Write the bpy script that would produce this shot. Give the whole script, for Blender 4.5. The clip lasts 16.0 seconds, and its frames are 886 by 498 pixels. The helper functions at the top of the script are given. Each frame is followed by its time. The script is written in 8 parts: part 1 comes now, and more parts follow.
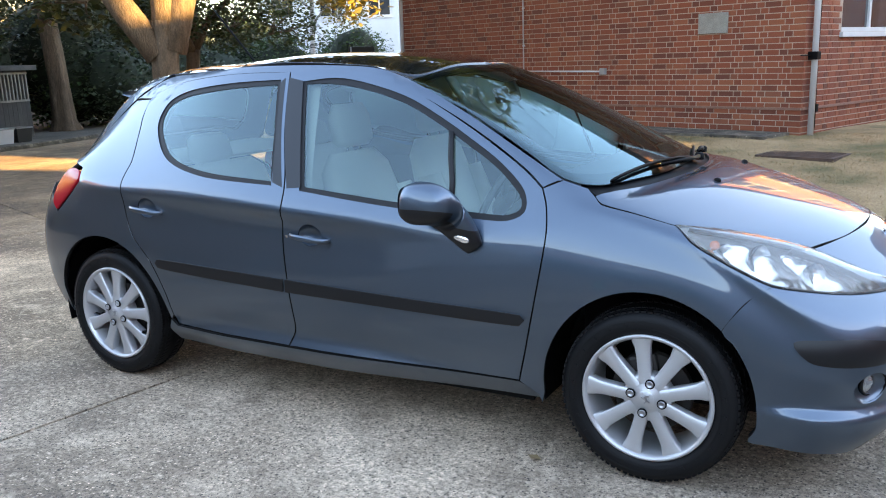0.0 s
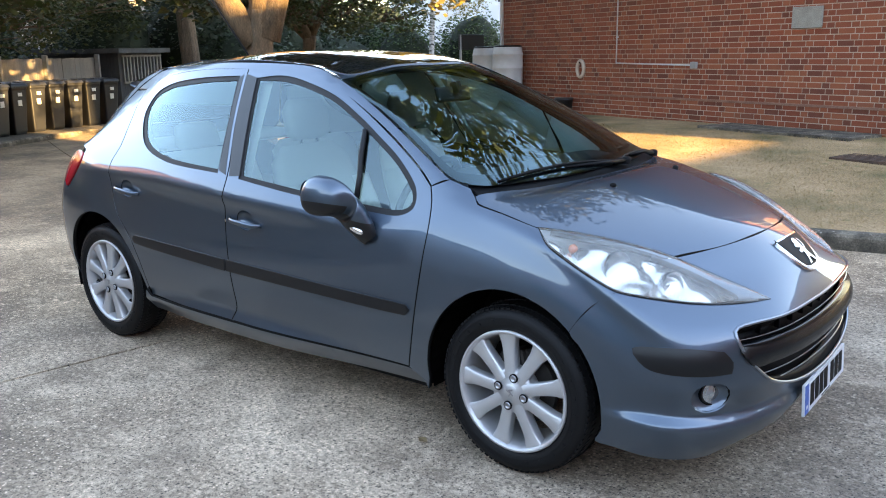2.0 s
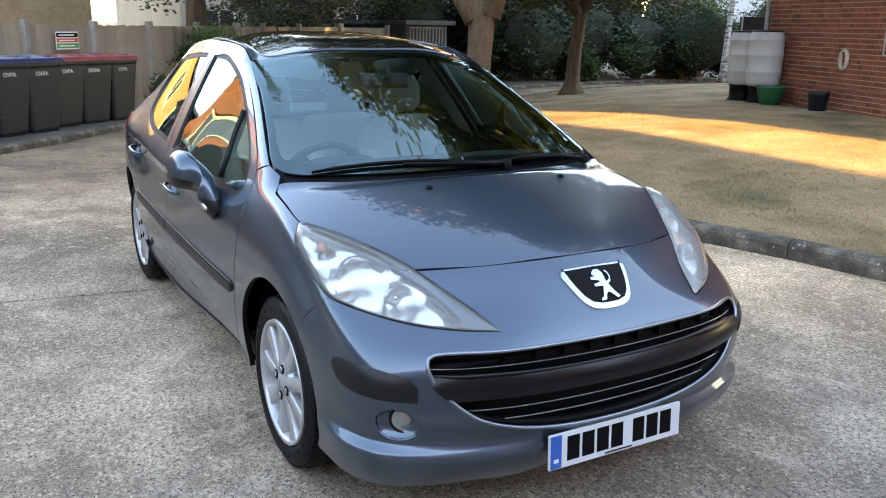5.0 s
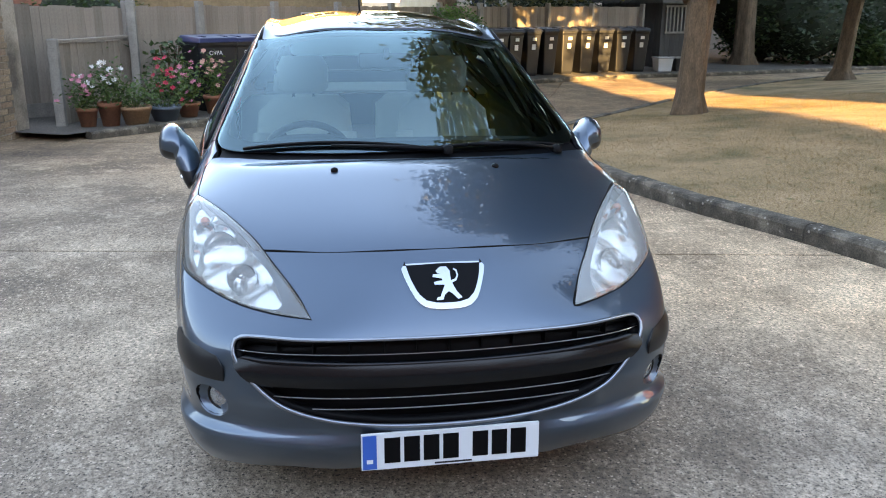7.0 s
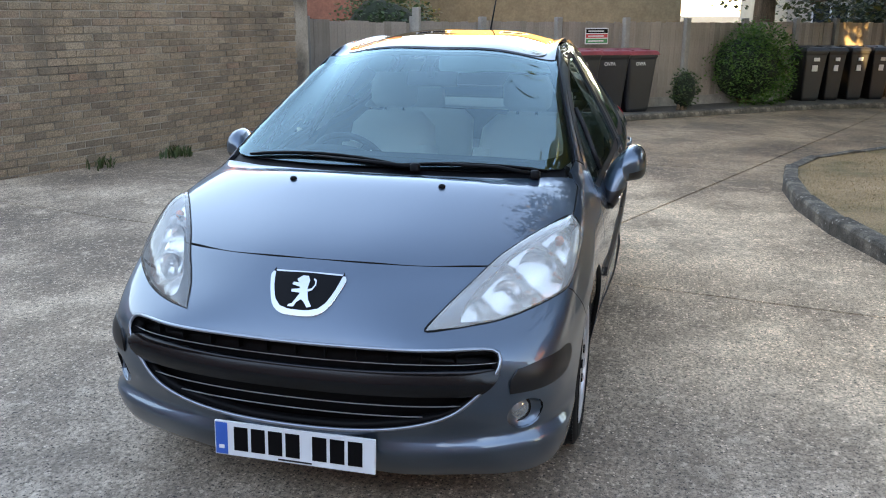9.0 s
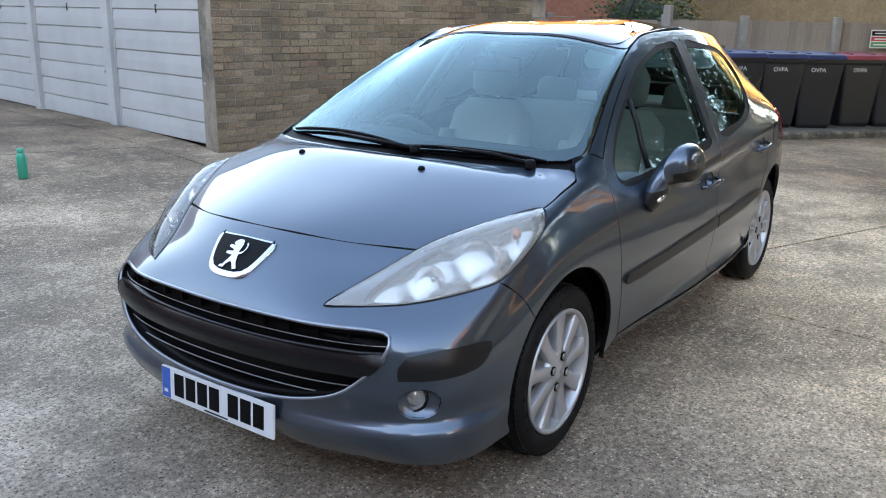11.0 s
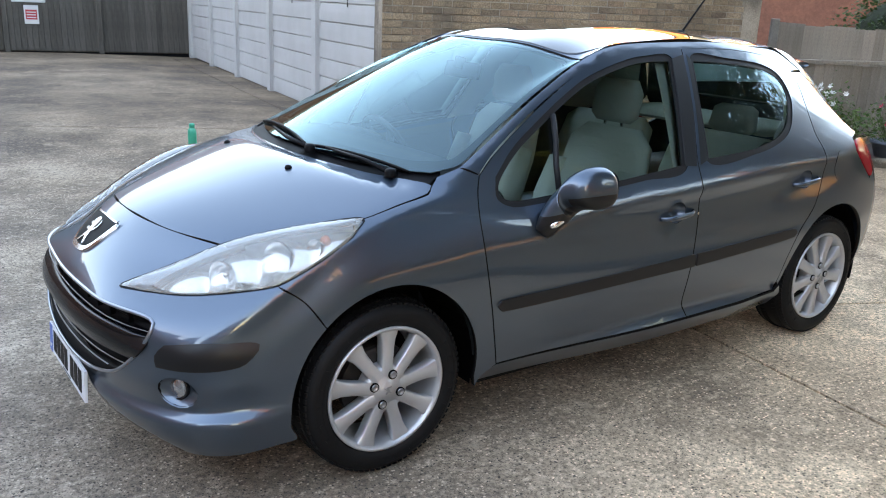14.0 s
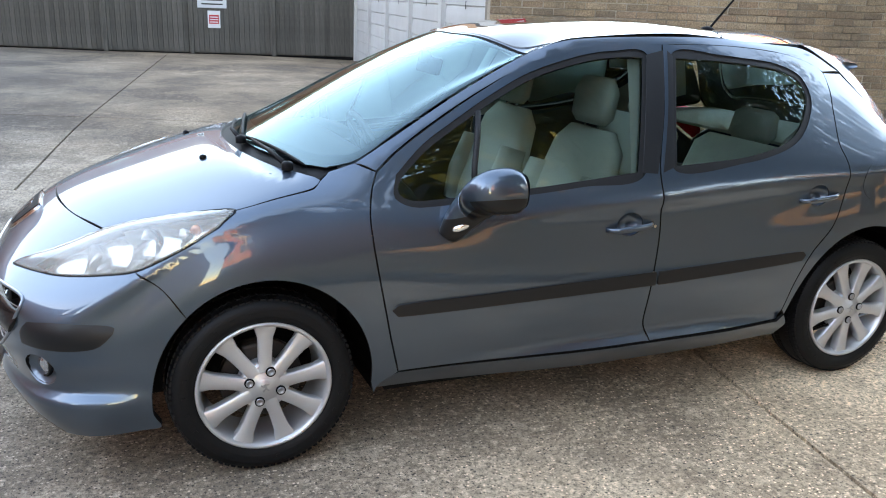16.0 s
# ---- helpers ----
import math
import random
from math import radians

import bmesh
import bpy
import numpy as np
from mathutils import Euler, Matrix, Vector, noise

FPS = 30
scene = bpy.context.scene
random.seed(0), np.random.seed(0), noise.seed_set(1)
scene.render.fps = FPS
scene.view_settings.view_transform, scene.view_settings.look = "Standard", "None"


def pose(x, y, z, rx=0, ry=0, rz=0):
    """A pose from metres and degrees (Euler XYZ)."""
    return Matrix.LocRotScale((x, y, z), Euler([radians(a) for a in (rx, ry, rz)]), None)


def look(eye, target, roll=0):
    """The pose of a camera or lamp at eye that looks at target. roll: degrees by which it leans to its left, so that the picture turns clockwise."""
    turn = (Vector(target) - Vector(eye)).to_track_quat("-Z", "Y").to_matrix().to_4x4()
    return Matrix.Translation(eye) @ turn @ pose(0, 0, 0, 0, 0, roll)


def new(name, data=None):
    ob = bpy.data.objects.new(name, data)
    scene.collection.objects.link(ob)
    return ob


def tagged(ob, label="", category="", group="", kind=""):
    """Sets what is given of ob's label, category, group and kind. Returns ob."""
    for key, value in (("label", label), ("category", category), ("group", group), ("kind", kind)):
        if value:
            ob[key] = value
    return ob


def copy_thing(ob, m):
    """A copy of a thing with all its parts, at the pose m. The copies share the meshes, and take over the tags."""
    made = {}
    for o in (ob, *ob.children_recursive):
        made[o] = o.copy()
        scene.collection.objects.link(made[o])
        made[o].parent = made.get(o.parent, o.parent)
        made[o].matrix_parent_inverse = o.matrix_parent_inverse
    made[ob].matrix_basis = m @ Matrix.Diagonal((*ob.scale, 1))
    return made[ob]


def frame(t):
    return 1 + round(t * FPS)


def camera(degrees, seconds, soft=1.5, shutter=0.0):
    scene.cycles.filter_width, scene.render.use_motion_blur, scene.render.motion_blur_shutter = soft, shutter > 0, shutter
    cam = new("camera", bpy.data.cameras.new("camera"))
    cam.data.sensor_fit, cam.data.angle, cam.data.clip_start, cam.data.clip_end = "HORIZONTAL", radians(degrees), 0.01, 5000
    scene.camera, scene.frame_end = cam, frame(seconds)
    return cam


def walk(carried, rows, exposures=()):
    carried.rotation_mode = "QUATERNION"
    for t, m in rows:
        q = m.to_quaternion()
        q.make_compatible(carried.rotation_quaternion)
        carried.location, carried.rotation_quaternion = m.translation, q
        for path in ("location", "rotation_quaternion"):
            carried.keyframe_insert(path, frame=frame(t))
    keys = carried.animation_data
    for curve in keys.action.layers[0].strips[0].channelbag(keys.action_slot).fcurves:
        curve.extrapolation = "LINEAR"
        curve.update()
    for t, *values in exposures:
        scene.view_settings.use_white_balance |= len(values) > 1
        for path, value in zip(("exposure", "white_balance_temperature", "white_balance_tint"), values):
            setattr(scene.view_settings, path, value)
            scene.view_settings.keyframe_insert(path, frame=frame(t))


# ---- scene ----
cam = camera(55.4, 16.0, soft=1.05)
PATH = [
    (0.0, pose(1.966, -3.420, 1.425, 77.38, 1.86, 28.56)),
    (0.5, pose(2.126, -3.462, 1.451, 77.45, 2.12, 28.11)),
    (1.0, pose(2.369, -3.417, 1.433, 77.69, 2.12, 30.09)),
    (1.5, pose(2.575, -3.315, 1.431, 77.14, 0.98, 33.75)),
    (2.0, pose(2.790, -3.095, 1.467, 76.70, 0.99, 38.06)),
    (2.5, pose(3.115, -2.919, 1.470, 77.02, 0.64, 40.94)),
    (3.0, pose(3.343, -2.686, 1.459, 77.40, 0.37, 44.62)),
    (3.5, pose(3.456, -2.418, 1.466, 76.76, -0.49, 48.36)),
    (6.0, pose(4.138, -1.099, 1.531, 74.21, -1.00, 69.44)),
    (6.5, pose(4.178, -0.761, 1.509, 73.56, -1.17, 74.33)),
    (7.0, pose(4.250, -0.410, 1.527, 73.63, -0.43, 80.11)),
    (7.5, pose(4.363, -0.033, 1.559, 73.87, -0.86, 85.47)),
    (8.0, pose(4.306, 0.282, 1.553, 73.79, -0.88, 90.89)),
    (8.5, pose(4.269, 0.629, 1.561, 73.91, -0.62, 97.06)),
    (9.0, pose(4.236, 0.983, 1.564, 74.33, -0.42, 103.76)),
    (11.5, pose(3.569, 2.219, 1.487, 74.15, -1.29, 128.48)),
    (12.0, pose(3.405, 2.441, 1.494, 74.12, -1.72, 131.85)),
    (12.5, pose(3.159, 2.507, 1.461, 73.95, -1.76, 134.66)),
    (13.0, pose(2.986, 2.575, 1.475, 73.74, -1.88, 137.75)),
    (13.5, pose(2.813, 2.830, 1.503, 73.60, -2.04, 141.00)),
    (14.0, pose(2.640, 2.971, 1.554, 73.56, -2.37, 144.72)),
    (14.5, pose(2.405, 2.998, 1.547, 73.56, -2.84, 147.25)),
    (15.0, pose(2.227, 3.155, 1.551, 73.42, -2.59, 150.91)),
    (15.5, pose(1.995, 3.311, 1.564, 73.21, -1.99, 154.90)),
    (16.0, pose(1.716, 3.324, 1.533, 73.50, -2.06, 157.92)),
]
walk(cam, PATH, [(0.0, 3.62, 7500, 19), (3.5, 3.57, 7800, 19), (6.0, 3.55, 8000, 19), (7.5, 3.48, 7900, 19), (9.0, 3.36, 7800, 19), (12.0, 3.43, 8000, 19), (14.5, 3.72, 8300, 19), (16.0, 3.92, 8500, 19)])
# ---- daylight: low evening sun from +x, clear sky ----
SUN_EL, SUN_AZ = radians(12.5), radians(-1.5)
world = bpy.data.worlds.new("evening_sky")
scene.world = world
world.use_nodes = True
wn = world.node_tree.nodes
sky = wn.new("ShaderNodeTexSky")
sky.sky_type, sky.sun_disc = "NISHITA", False
sky.sun_elevation, sky.sun_rotation = SUN_EL, radians(90) - SUN_AZ
sky.air_density, sky.dust_density, sky.ozone_density = 1.0, 0.2, 1.0
wn["Background"].inputs[1].default_value = 0.15
world.node_tree.links.new(sky.outputs[0], wn["Background"].inputs[0])
sun = new("sun", bpy.data.lights.new("sun", "SUN"))
sun.data.energy, sun.data.angle, sun.data.color = 4.6, radians(0.6), (1.0, 0.70, 0.28)
sun_way = Vector((math.cos(SUN_EL) * math.cos(SUN_AZ), math.cos(SUN_EL) * math.sin(SUN_AZ), math.sin(SUN_EL)))
sun.matrix_world = look(sun_way * 60, (0, 0, 0))
# ---- materials ----
def mat(name, color, rough=0.6, metal=0.0, **extra):
    m = bpy.data.materials.new(name)
    m.use_nodes = True
    b = m.node_tree.nodes["Principled BSDF"]
    b.inputs["Base Color"].default_value = (*color, 1)
    b.inputs["Roughness"].default_value = rough
    b.inputs["Metallic"].default_value = metal
    for k, v in extra.items():
        b.inputs[k.replace("_", " ")].default_value = v
    return m


M = {}
M["paint"] = mat("car_paint", (0.062, 0.093, 0.131), 0.40, 0.92, Coat_IOR=1.6, Coat_Weight=1.0, Coat_Roughness=0.03)
M["rubber"] = mat("tyre_rubber", (0.005, 0.005, 0.0055), 0.55, Specular_IOR_Level=0.2)
M["alloy"] = mat("silver_alloy_paint", (0.484, 0.484, 0.491), 0.36, 0.6)
M["black"] = mat("black_plastic", (0.0025, 0.0025, 0.003), 0.5, Specular_IOR_Level=0.1)
M["seal"] = mat("window_rubber", (0.007, 0.007, 0.008), 0.55, Specular_IOR_Level=0.3)
M["film"] = mat("satin_black_film", (0.009, 0.010, 0.012), 0.35, Specular_IOR_Level=0.4)
M["trim"] = mat("dark_trim_plastic", (0.007, 0.007, 0.008), 0.36, Specular_IOR_Level=0.35)
M["ceramic"] = mat("black_screen_print", (0.008, 0.008, 0.009), 0.3)
M["gloss_black"] = mat("gloss_black", (0.004, 0.0045, 0.0055), 0.24, 0.0, Specular_IOR_Level=0.3)
M["chrome"] = mat("chrome", (0.62, 0.63, 0.65), 0.16, 1.0)
M["bolt"] = mat("dull_chrome", (0.38, 0.39, 0.41), 0.32, 1.0)
M["disc"] = mat("brake_metal", (0.035, 0.03, 0.027), 0.55, 0.5)
M["reflector"] = mat("reflector", (0.90, 0.90, 0.88), 0.17, 0.85)
M["lamp_rim"] = mat("lamp_rim_plastic", (0.30, 0.31, 0.32), 0.35, 0.4)
M["amber"] = mat("amber_bulb", (0.585, 0.156, 0.062), 0.25)
M["tail"] = mat("tail_red", (0.36, 0.004, 0.014), 0.2, 0.0, Specular_IOR_Level=0.3)
M["plate"] = mat("plate_white", (0.608, 0.624, 0.640), 0.35)
M["plate_blue"] = mat("plate_blue", (0.016, 0.094, 0.390), 0.35)
M["mirror"] = mat("mirror_silver", (0.9, 0.9, 0.9), 0.02, 1.0)
M["cup"] = mat("handle_cup_paint", (0.045, 0.055, 0.075), 0.35, 0.6)
M["cloth"] = mat("pale_cloth", (0.515, 0.515, 0.468), 0.9)
M["cloth_dark"] = mat("grey_cloth", (0.429, 0.429, 0.390), 0.9)
M["dash"] = mat("dash_plastic", (0.055, 0.058, 0.062), 0.6)
M["lining"] = mat("roof_cloth", (0.484, 0.484, 0.452), 0.9)
M["paint_lip"] = mat("bright_lip", (0.22, 0.25, 0.29), 0.3, 0.8, Coat_Weight=1.0, Coat_Roughness=0.05)


def glass(name, tint, rough=0.0, share=0.10, milky=0.0, gleam=(.58, .94, 1)):
    """Thin glass: clear with a mirror coat that grows at grazing angles."""
    m = bpy.data.materials.new(name)
    m.use_nodes = True
    t = m.node_tree
    t.nodes.clear()
    out = t.nodes.new("ShaderNodeOutputMaterial")
    clear = t.nodes.new("ShaderNodeBsdfTransparent")
    clear.inputs[0].default_value = (*tint, 1)
    shine = t.nodes.new("ShaderNodeBsdfGlossy")
    shine.inputs["Roughness"].default_value = rough
    shine.inputs["Color"].default_value = (*gleam, 1)
    fres = t.nodes.new("ShaderNodeFresnel")
    fres.inputs["IOR"].default_value = share
    mix = t.nodes.new("ShaderNodeMixShader")
    t.links.new(fres.outputs[0], mix.inputs[0])
    base = clear
    if milky:
        dull = t.nodes.new("ShaderNodeBsdfDiffuse")
        dull.inputs[0].default_value = (0.74, 0.73, 0.68, 1)
        m2 = t.nodes.new("ShaderNodeMixShader")
        m2.inputs[0].default_value = milky
        t.links.new(clear.outputs[0], m2.inputs[1])
        t.links.new(dull.outputs[0], m2.inputs[2])
        base = m2
    t.links.new(base.outputs[0], mix.inputs[1])
    t.links.new(shine.outputs[0], mix.inputs[2])
    t.links.new(mix.outputs[0], out.inputs[0])
    return m


# gleam puts the sky's blue-green into the mirror coat, for bluer reflections
M["glass"] = glass("tinted_glass", (0.70, 0.82, 0.77), 0.0, 1.9, gleam=(.72, .95, 1))
M["screen"] = glass("windscreen_glass", (0.74, 0.84, 0.83), 0.0, 1.95, gleam=(.66, .94, 1))
M["lens"] = glass("headlamp_lens", (0.95, 0.96, 0.95), 0.02, 1.5, 0.15, (1, 1, 1))
M["lens_hazy"] = glass("hazy_headlamp_lens", (0.90, 0.91, 0.90), 0.05, 1.5, 0.27, (1, 1, 1))
M["lens_eye"] = mat("lens_eye", (0.34, 0.36, 0.38), 0.12, 0.7, Coat_Weight=1.0)
M["roof_glass"] = mat("black_roof_glass", (0.008, 0.009, 0.010), 0.04, 0.0, Coat_Weight=1.0, Coat_Roughness=0.0)


def rough_mat(name, stops, scale=4.0, detail=8.0, rough=0.9, bump=0.3, bump_scale=40.0, fine=None, metal=0.0, random_mix=0.0, random_colours=None, stretch=(1, 1, 1), grain=None, streak=None, spots=None, bump_dist=0.01, translucent=0.0):
    """Layered noise: stops are (position, colour) of the broad variation; fine: (scale, amount) of grain;
    random_colours: a ramp picked piece by piece; streak: (scale, colour, amount) of upright stains; spots: (scale, size, colour)."""
    m = bpy.data.materials.new(name)
    m.use_nodes = True
    t = m.node_tree
    nd, lk = t.nodes, t.links
    b = nd["Principled BSDF"]
    tc = nd.new("ShaderNodeTexCoord")
    mp = nd.new("ShaderNodeMapping")
    mp.inputs["Scale"].default_value = stretch
    lk.new(tc.outputs["Object"], mp.inputs[0])

    def noise_tex(sc, det=8.0, rg=0.6, coords=None):
        n_ = nd.new("ShaderNodeTexNoise")
        n_.inputs["Scale"].default_value = sc
        n_.inputs["Detail"].default_value = det
        n_.inputs["Roughness"].default_value = rg
        lk.new((coords or mp).outputs[0], n_.inputs["Vector"])
        return n_

    def ramp(src, pts):
        r = nd.new("ShaderNodeValToRGB")
        e = r.color_ramp.elements
        while len(e) < len(pts):
            e.new(0.5)
        for el, (pos, col) in zip(e, pts):
            el.position, el.color = pos, (*col, 1)
        lk.new(src, r.inputs[0])
        return r

    def mixc(kind, fac, a_, b_):
        x = nd.new("ShaderNodeMix")
        x.data_type, x.blend_type = "RGBA", kind
        for sock, val in ((x.inputs[0], fac), (x.inputs[6], a_), (x.inputs[7], b_)):
            if hasattr(val, "links"):
                lk.new(val, sock)
            elif isinstance(val, tuple):
                sock.default_value = (*val, 1)
            else:
                sock.default_value = val
        return x.outputs[2]

    base = noise_tex(scale, detail)
    col = ramp(base.outputs[0], stops).outputs[0]
    if random_colours:
        info, isl, add, fr = nd.new("ShaderNodeObjectInfo"), nd.new("ShaderNodeNewGeometry"), nd.new("ShaderNodeMath"), nd.new("ShaderNodeMath")
        fr.operation = "FRACT"
        lk.new(info.outputs["Random"], add.inputs[0])
        lk.new(isl.outputs["Random Per Island"], add.inputs[1])
        lk.new(add.outputs[0], fr.inputs[0])
        col = mixc("MIX", random_mix, col, ramp(fr.outputs[0], random_colours).outputs[0])
    if fine:
        g = noise_tex(fine[0], 4.0, 0.7)
        gr = ramp(g.outputs[0], [(0.3, (1 - fine[1],) * 3), (0.7, (1 + fine[1] * .6,) * 3)])
        col = mixc("MULTIPLY", 1.0, col, gr.outputs[0])
    if streak:
        sm = nd.new("ShaderNodeMapping")
        sm.inputs["Scale"].default_value = (1, 1, .06)
        lk.new(tc.outputs["Object"], sm.inputs[0])
        s_ = noise_tex(streak[0], 5.0, 0.6, sm)
        sr = ramp(s_.outputs[0], [(0.45, (0, 0, 0)), (0.75, (streak[2],) * 3)])
        col = mixc("MIX", sr.outputs[0], col, streak[1])
    if spots:
        vo = nd.new("ShaderNodeTexVoronoi")
        vo.inputs["Scale"].default_value = spots[0]
        lk.new(mp.outputs[0], vo.inputs["Vector"])
        vr = ramp(vo.outputs["Distance"], [(spots[1] * .6, (1, 1, 1)), (spots[1], (0, 0, 0))])
        pick = ramp(vo.outputs["Color"], [(0.55, (0, 0, 0)), (0.62, (1, 1, 1))])
        col = mixc("MIX", mixc("MULTIPLY", 1.0, vr.outputs[0], pick.outputs[0]), col, spots[2])
    lk.new(col, b.inputs["Base Color"])
    b.inputs["Roughness"].default_value = rough
    b.inputs["Metallic"].default_value = metal
    if bump:
        bn = noise_tex(bump_scale, 6.0, 0.65)
        bp_ = nd.new("ShaderNodeBump")
        bp_.inputs["Strength"].default_value = bump
        bp_.inputs["Distance"].default_value = bump_dist
        lk.new(bn.outputs[0], bp_.inputs["Height"])
        lk.new(bp_.outputs[0], b.inputs["Normal"])
    if translucent:
        tr = nd.new("ShaderNodeBsdfTranslucent")
        lk.new(col, tr.inputs[0])
        mx = nd.new("ShaderNodeMixShader")
        mx.inputs[0].default_value = translucent
        lk.new(b.outputs[0], mx.inputs[1])
        lk.new(tr.outputs[0], mx.inputs[2])
        lk.new(mx.outputs[0], nd["Material Output"].inputs[0])
    return m


def concrete():
    """Worn exposed-aggregate concrete: broad stains, pale worn streaks, pebbles."""
    m = rough_mat("concrete", [(0.39, (0.139, 0.111, 0.085)), (0.5, (0.279, 0.228, 0.177)), (0.62, (0.418, 0.353, 0.283))], scale=0.55, detail=10, rough=0.9, bump=1.0, bump_scale=75, fine=(48, 0.72), spots=(62, 0.33, (0.520, 0.436, 0.350)))
    t = m.node_tree
    nd, lk = t.nodes, t.links
    b = nd["Principled BSDF"]
    old = b.inputs["Base Color"].links[0].from_socket
    tc = nd.new("ShaderNodeTexCoord")
    for sc, lo, hi, c_, amount in ((1.3, .47, .60, (0.088, 0.070, 0.053), .55), (7.0, .52, .68, (0.122, 0.096, 0.073), .55), (4.0, .56, .72, (0.557, 0.475, 0.385), .5), (22.0, .55, .66, (0.511, 0.432, 0.347), .6), (60.0, .53, .62, (0.056, 0.043, 0.034), .7), (170.0, .56, .64, (0.042, 0.033, 0.026), .85)):
        n_ = nd.new("ShaderNodeTexNoise")
        n_.inputs["Scale"].default_value = sc
        n_.inputs["Detail"].default_value = 9
        n_.inputs["Roughness"].default_value = .68
        lk.new(tc.outputs["Object"], n_.inputs["Vector"])
        r = nd.new("ShaderNodeValToRGB")
        r.color_ramp.elements[0].position, r.color_ramp.elements[1].position = lo, hi
        r.color_ramp.elements[1].color = (amount,) * 3 + (1,)
        lk.new(n_.outputs[0], r.inputs[0])
        x = nd.new("ShaderNodeMix")
        x.data_type = "RGBA"
        lk.new(r.outputs[0], x.inputs[0])
        lk.new(old, x.inputs[6])
        x.inputs[7].default_value = (*c_, 1)
        old = x.outputs[2]
    # dark chips and small pits
    for sc, size, c_ in ((66, .30, (0.030, 0.025, 0.021)), (34, .21, (0.036, 0.030, 0.025)), (120, .30, (0.026, 0.022, 0.018))):
        vo, r, pk, x, y_ = nd.new("ShaderNodeTexVoronoi"), nd.new("ShaderNodeMapRange"), nd.new("ShaderNodeMapRange"), nd.new("ShaderNodeMath"), nd.new("ShaderNodeMix")
        vo.inputs["Scale"].default_value = sc
        lk.new(tc.outputs["Object"], vo.inputs["Vector"])
        r.inputs["From Min"].default_value, r.inputs["From Max"].default_value = size, size * .6
        pk.inputs["From Min"].default_value, pk.inputs["From Max"].default_value = .60, .66
        split = nd.new("ShaderNodeSeparateColor")
        lk.new(vo.outputs["Color"], split.inputs[0])
        lk.new(split.outputs[0], pk.inputs["Value"])
        lk.new(vo.outputs["Distance"], r.inputs["Value"])
        x.operation = "MULTIPLY"
        lk.new(r.outputs[0], x.inputs[0])
        lk.new(pk.outputs[0], x.inputs[1])
        y_.data_type = "RGBA"
        lk.new(x.outputs[0], y_.inputs[0])
        lk.new(old, y_.inputs[6])
        y_.inputs[7].default_value = (*c_, 1)
        old = y_.outputs[2]
    # tone by position: paler left and behind the nose, darker beyond x -2 and y -3
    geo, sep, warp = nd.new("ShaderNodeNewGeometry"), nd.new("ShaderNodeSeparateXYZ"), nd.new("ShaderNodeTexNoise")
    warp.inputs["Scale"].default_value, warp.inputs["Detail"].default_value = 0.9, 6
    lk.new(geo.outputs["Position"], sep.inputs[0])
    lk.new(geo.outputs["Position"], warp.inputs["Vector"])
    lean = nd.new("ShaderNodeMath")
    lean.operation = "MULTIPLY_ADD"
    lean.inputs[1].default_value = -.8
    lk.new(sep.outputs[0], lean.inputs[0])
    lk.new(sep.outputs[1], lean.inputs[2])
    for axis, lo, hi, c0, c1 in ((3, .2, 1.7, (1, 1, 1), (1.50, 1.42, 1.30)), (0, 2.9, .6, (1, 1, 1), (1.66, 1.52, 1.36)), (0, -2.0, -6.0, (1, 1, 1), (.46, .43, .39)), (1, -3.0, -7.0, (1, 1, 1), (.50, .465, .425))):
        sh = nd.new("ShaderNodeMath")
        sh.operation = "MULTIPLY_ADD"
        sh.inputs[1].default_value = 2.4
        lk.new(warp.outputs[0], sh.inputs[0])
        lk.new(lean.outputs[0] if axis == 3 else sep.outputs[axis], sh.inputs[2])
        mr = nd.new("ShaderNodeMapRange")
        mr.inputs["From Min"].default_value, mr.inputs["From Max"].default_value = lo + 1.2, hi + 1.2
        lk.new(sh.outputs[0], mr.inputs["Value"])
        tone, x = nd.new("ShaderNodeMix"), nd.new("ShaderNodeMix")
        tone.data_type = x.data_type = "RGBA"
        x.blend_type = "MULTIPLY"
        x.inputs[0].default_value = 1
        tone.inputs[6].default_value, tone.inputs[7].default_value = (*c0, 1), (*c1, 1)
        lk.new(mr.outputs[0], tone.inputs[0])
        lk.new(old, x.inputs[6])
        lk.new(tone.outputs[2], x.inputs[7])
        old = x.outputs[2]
    lk.new(old, b.inputs["Base Color"])
    return m


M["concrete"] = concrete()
M["joint"] = rough_mat("joint_dirt", [(0.3, (0.022, 0.019, 0.016)), (0.7, (0.050, 0.043, 0.032))], 6, fine=(60, .4))
M["path"] = rough_mat("dusty_path", [(0.3, (0.054, 0.045, 0.036)), (0.7, (0.108, 0.094, 0.076))], 1.2, fine=(50, .5), spots=(30, .3, (0.144, 0.130, 0.108)))
M["kerb"] = rough_mat("kerb_concrete", [(0.35, (0.032, 0.026, 0.019)), (0.52, (0.090, 0.076, 0.056)), (0.70, (0.216, 0.182, 0.138))], 5, rough=.92, bump=.5, bump_scale=60, fine=(80, .5), spots=(22, .25, (0.302, 0.271, 0.223)))
M["grass"] = rough_mat("dry_lawn", [(0.32, (0.111, 0.096, 0.036)), (0.41, (0.209, 0.148, 0.067)), (0.50, (0.304, 0.203, 0.100)), (0.60, (0.370, 0.247, 0.129)), (0.72, (0.466, 0.317, 0.185))], 1.1, detail=14, rough=1.0, bump=.9, bump_scale=60, fine=(70, .6), spots=(5.5, .22, (0.169, 0.136, 0.054)))
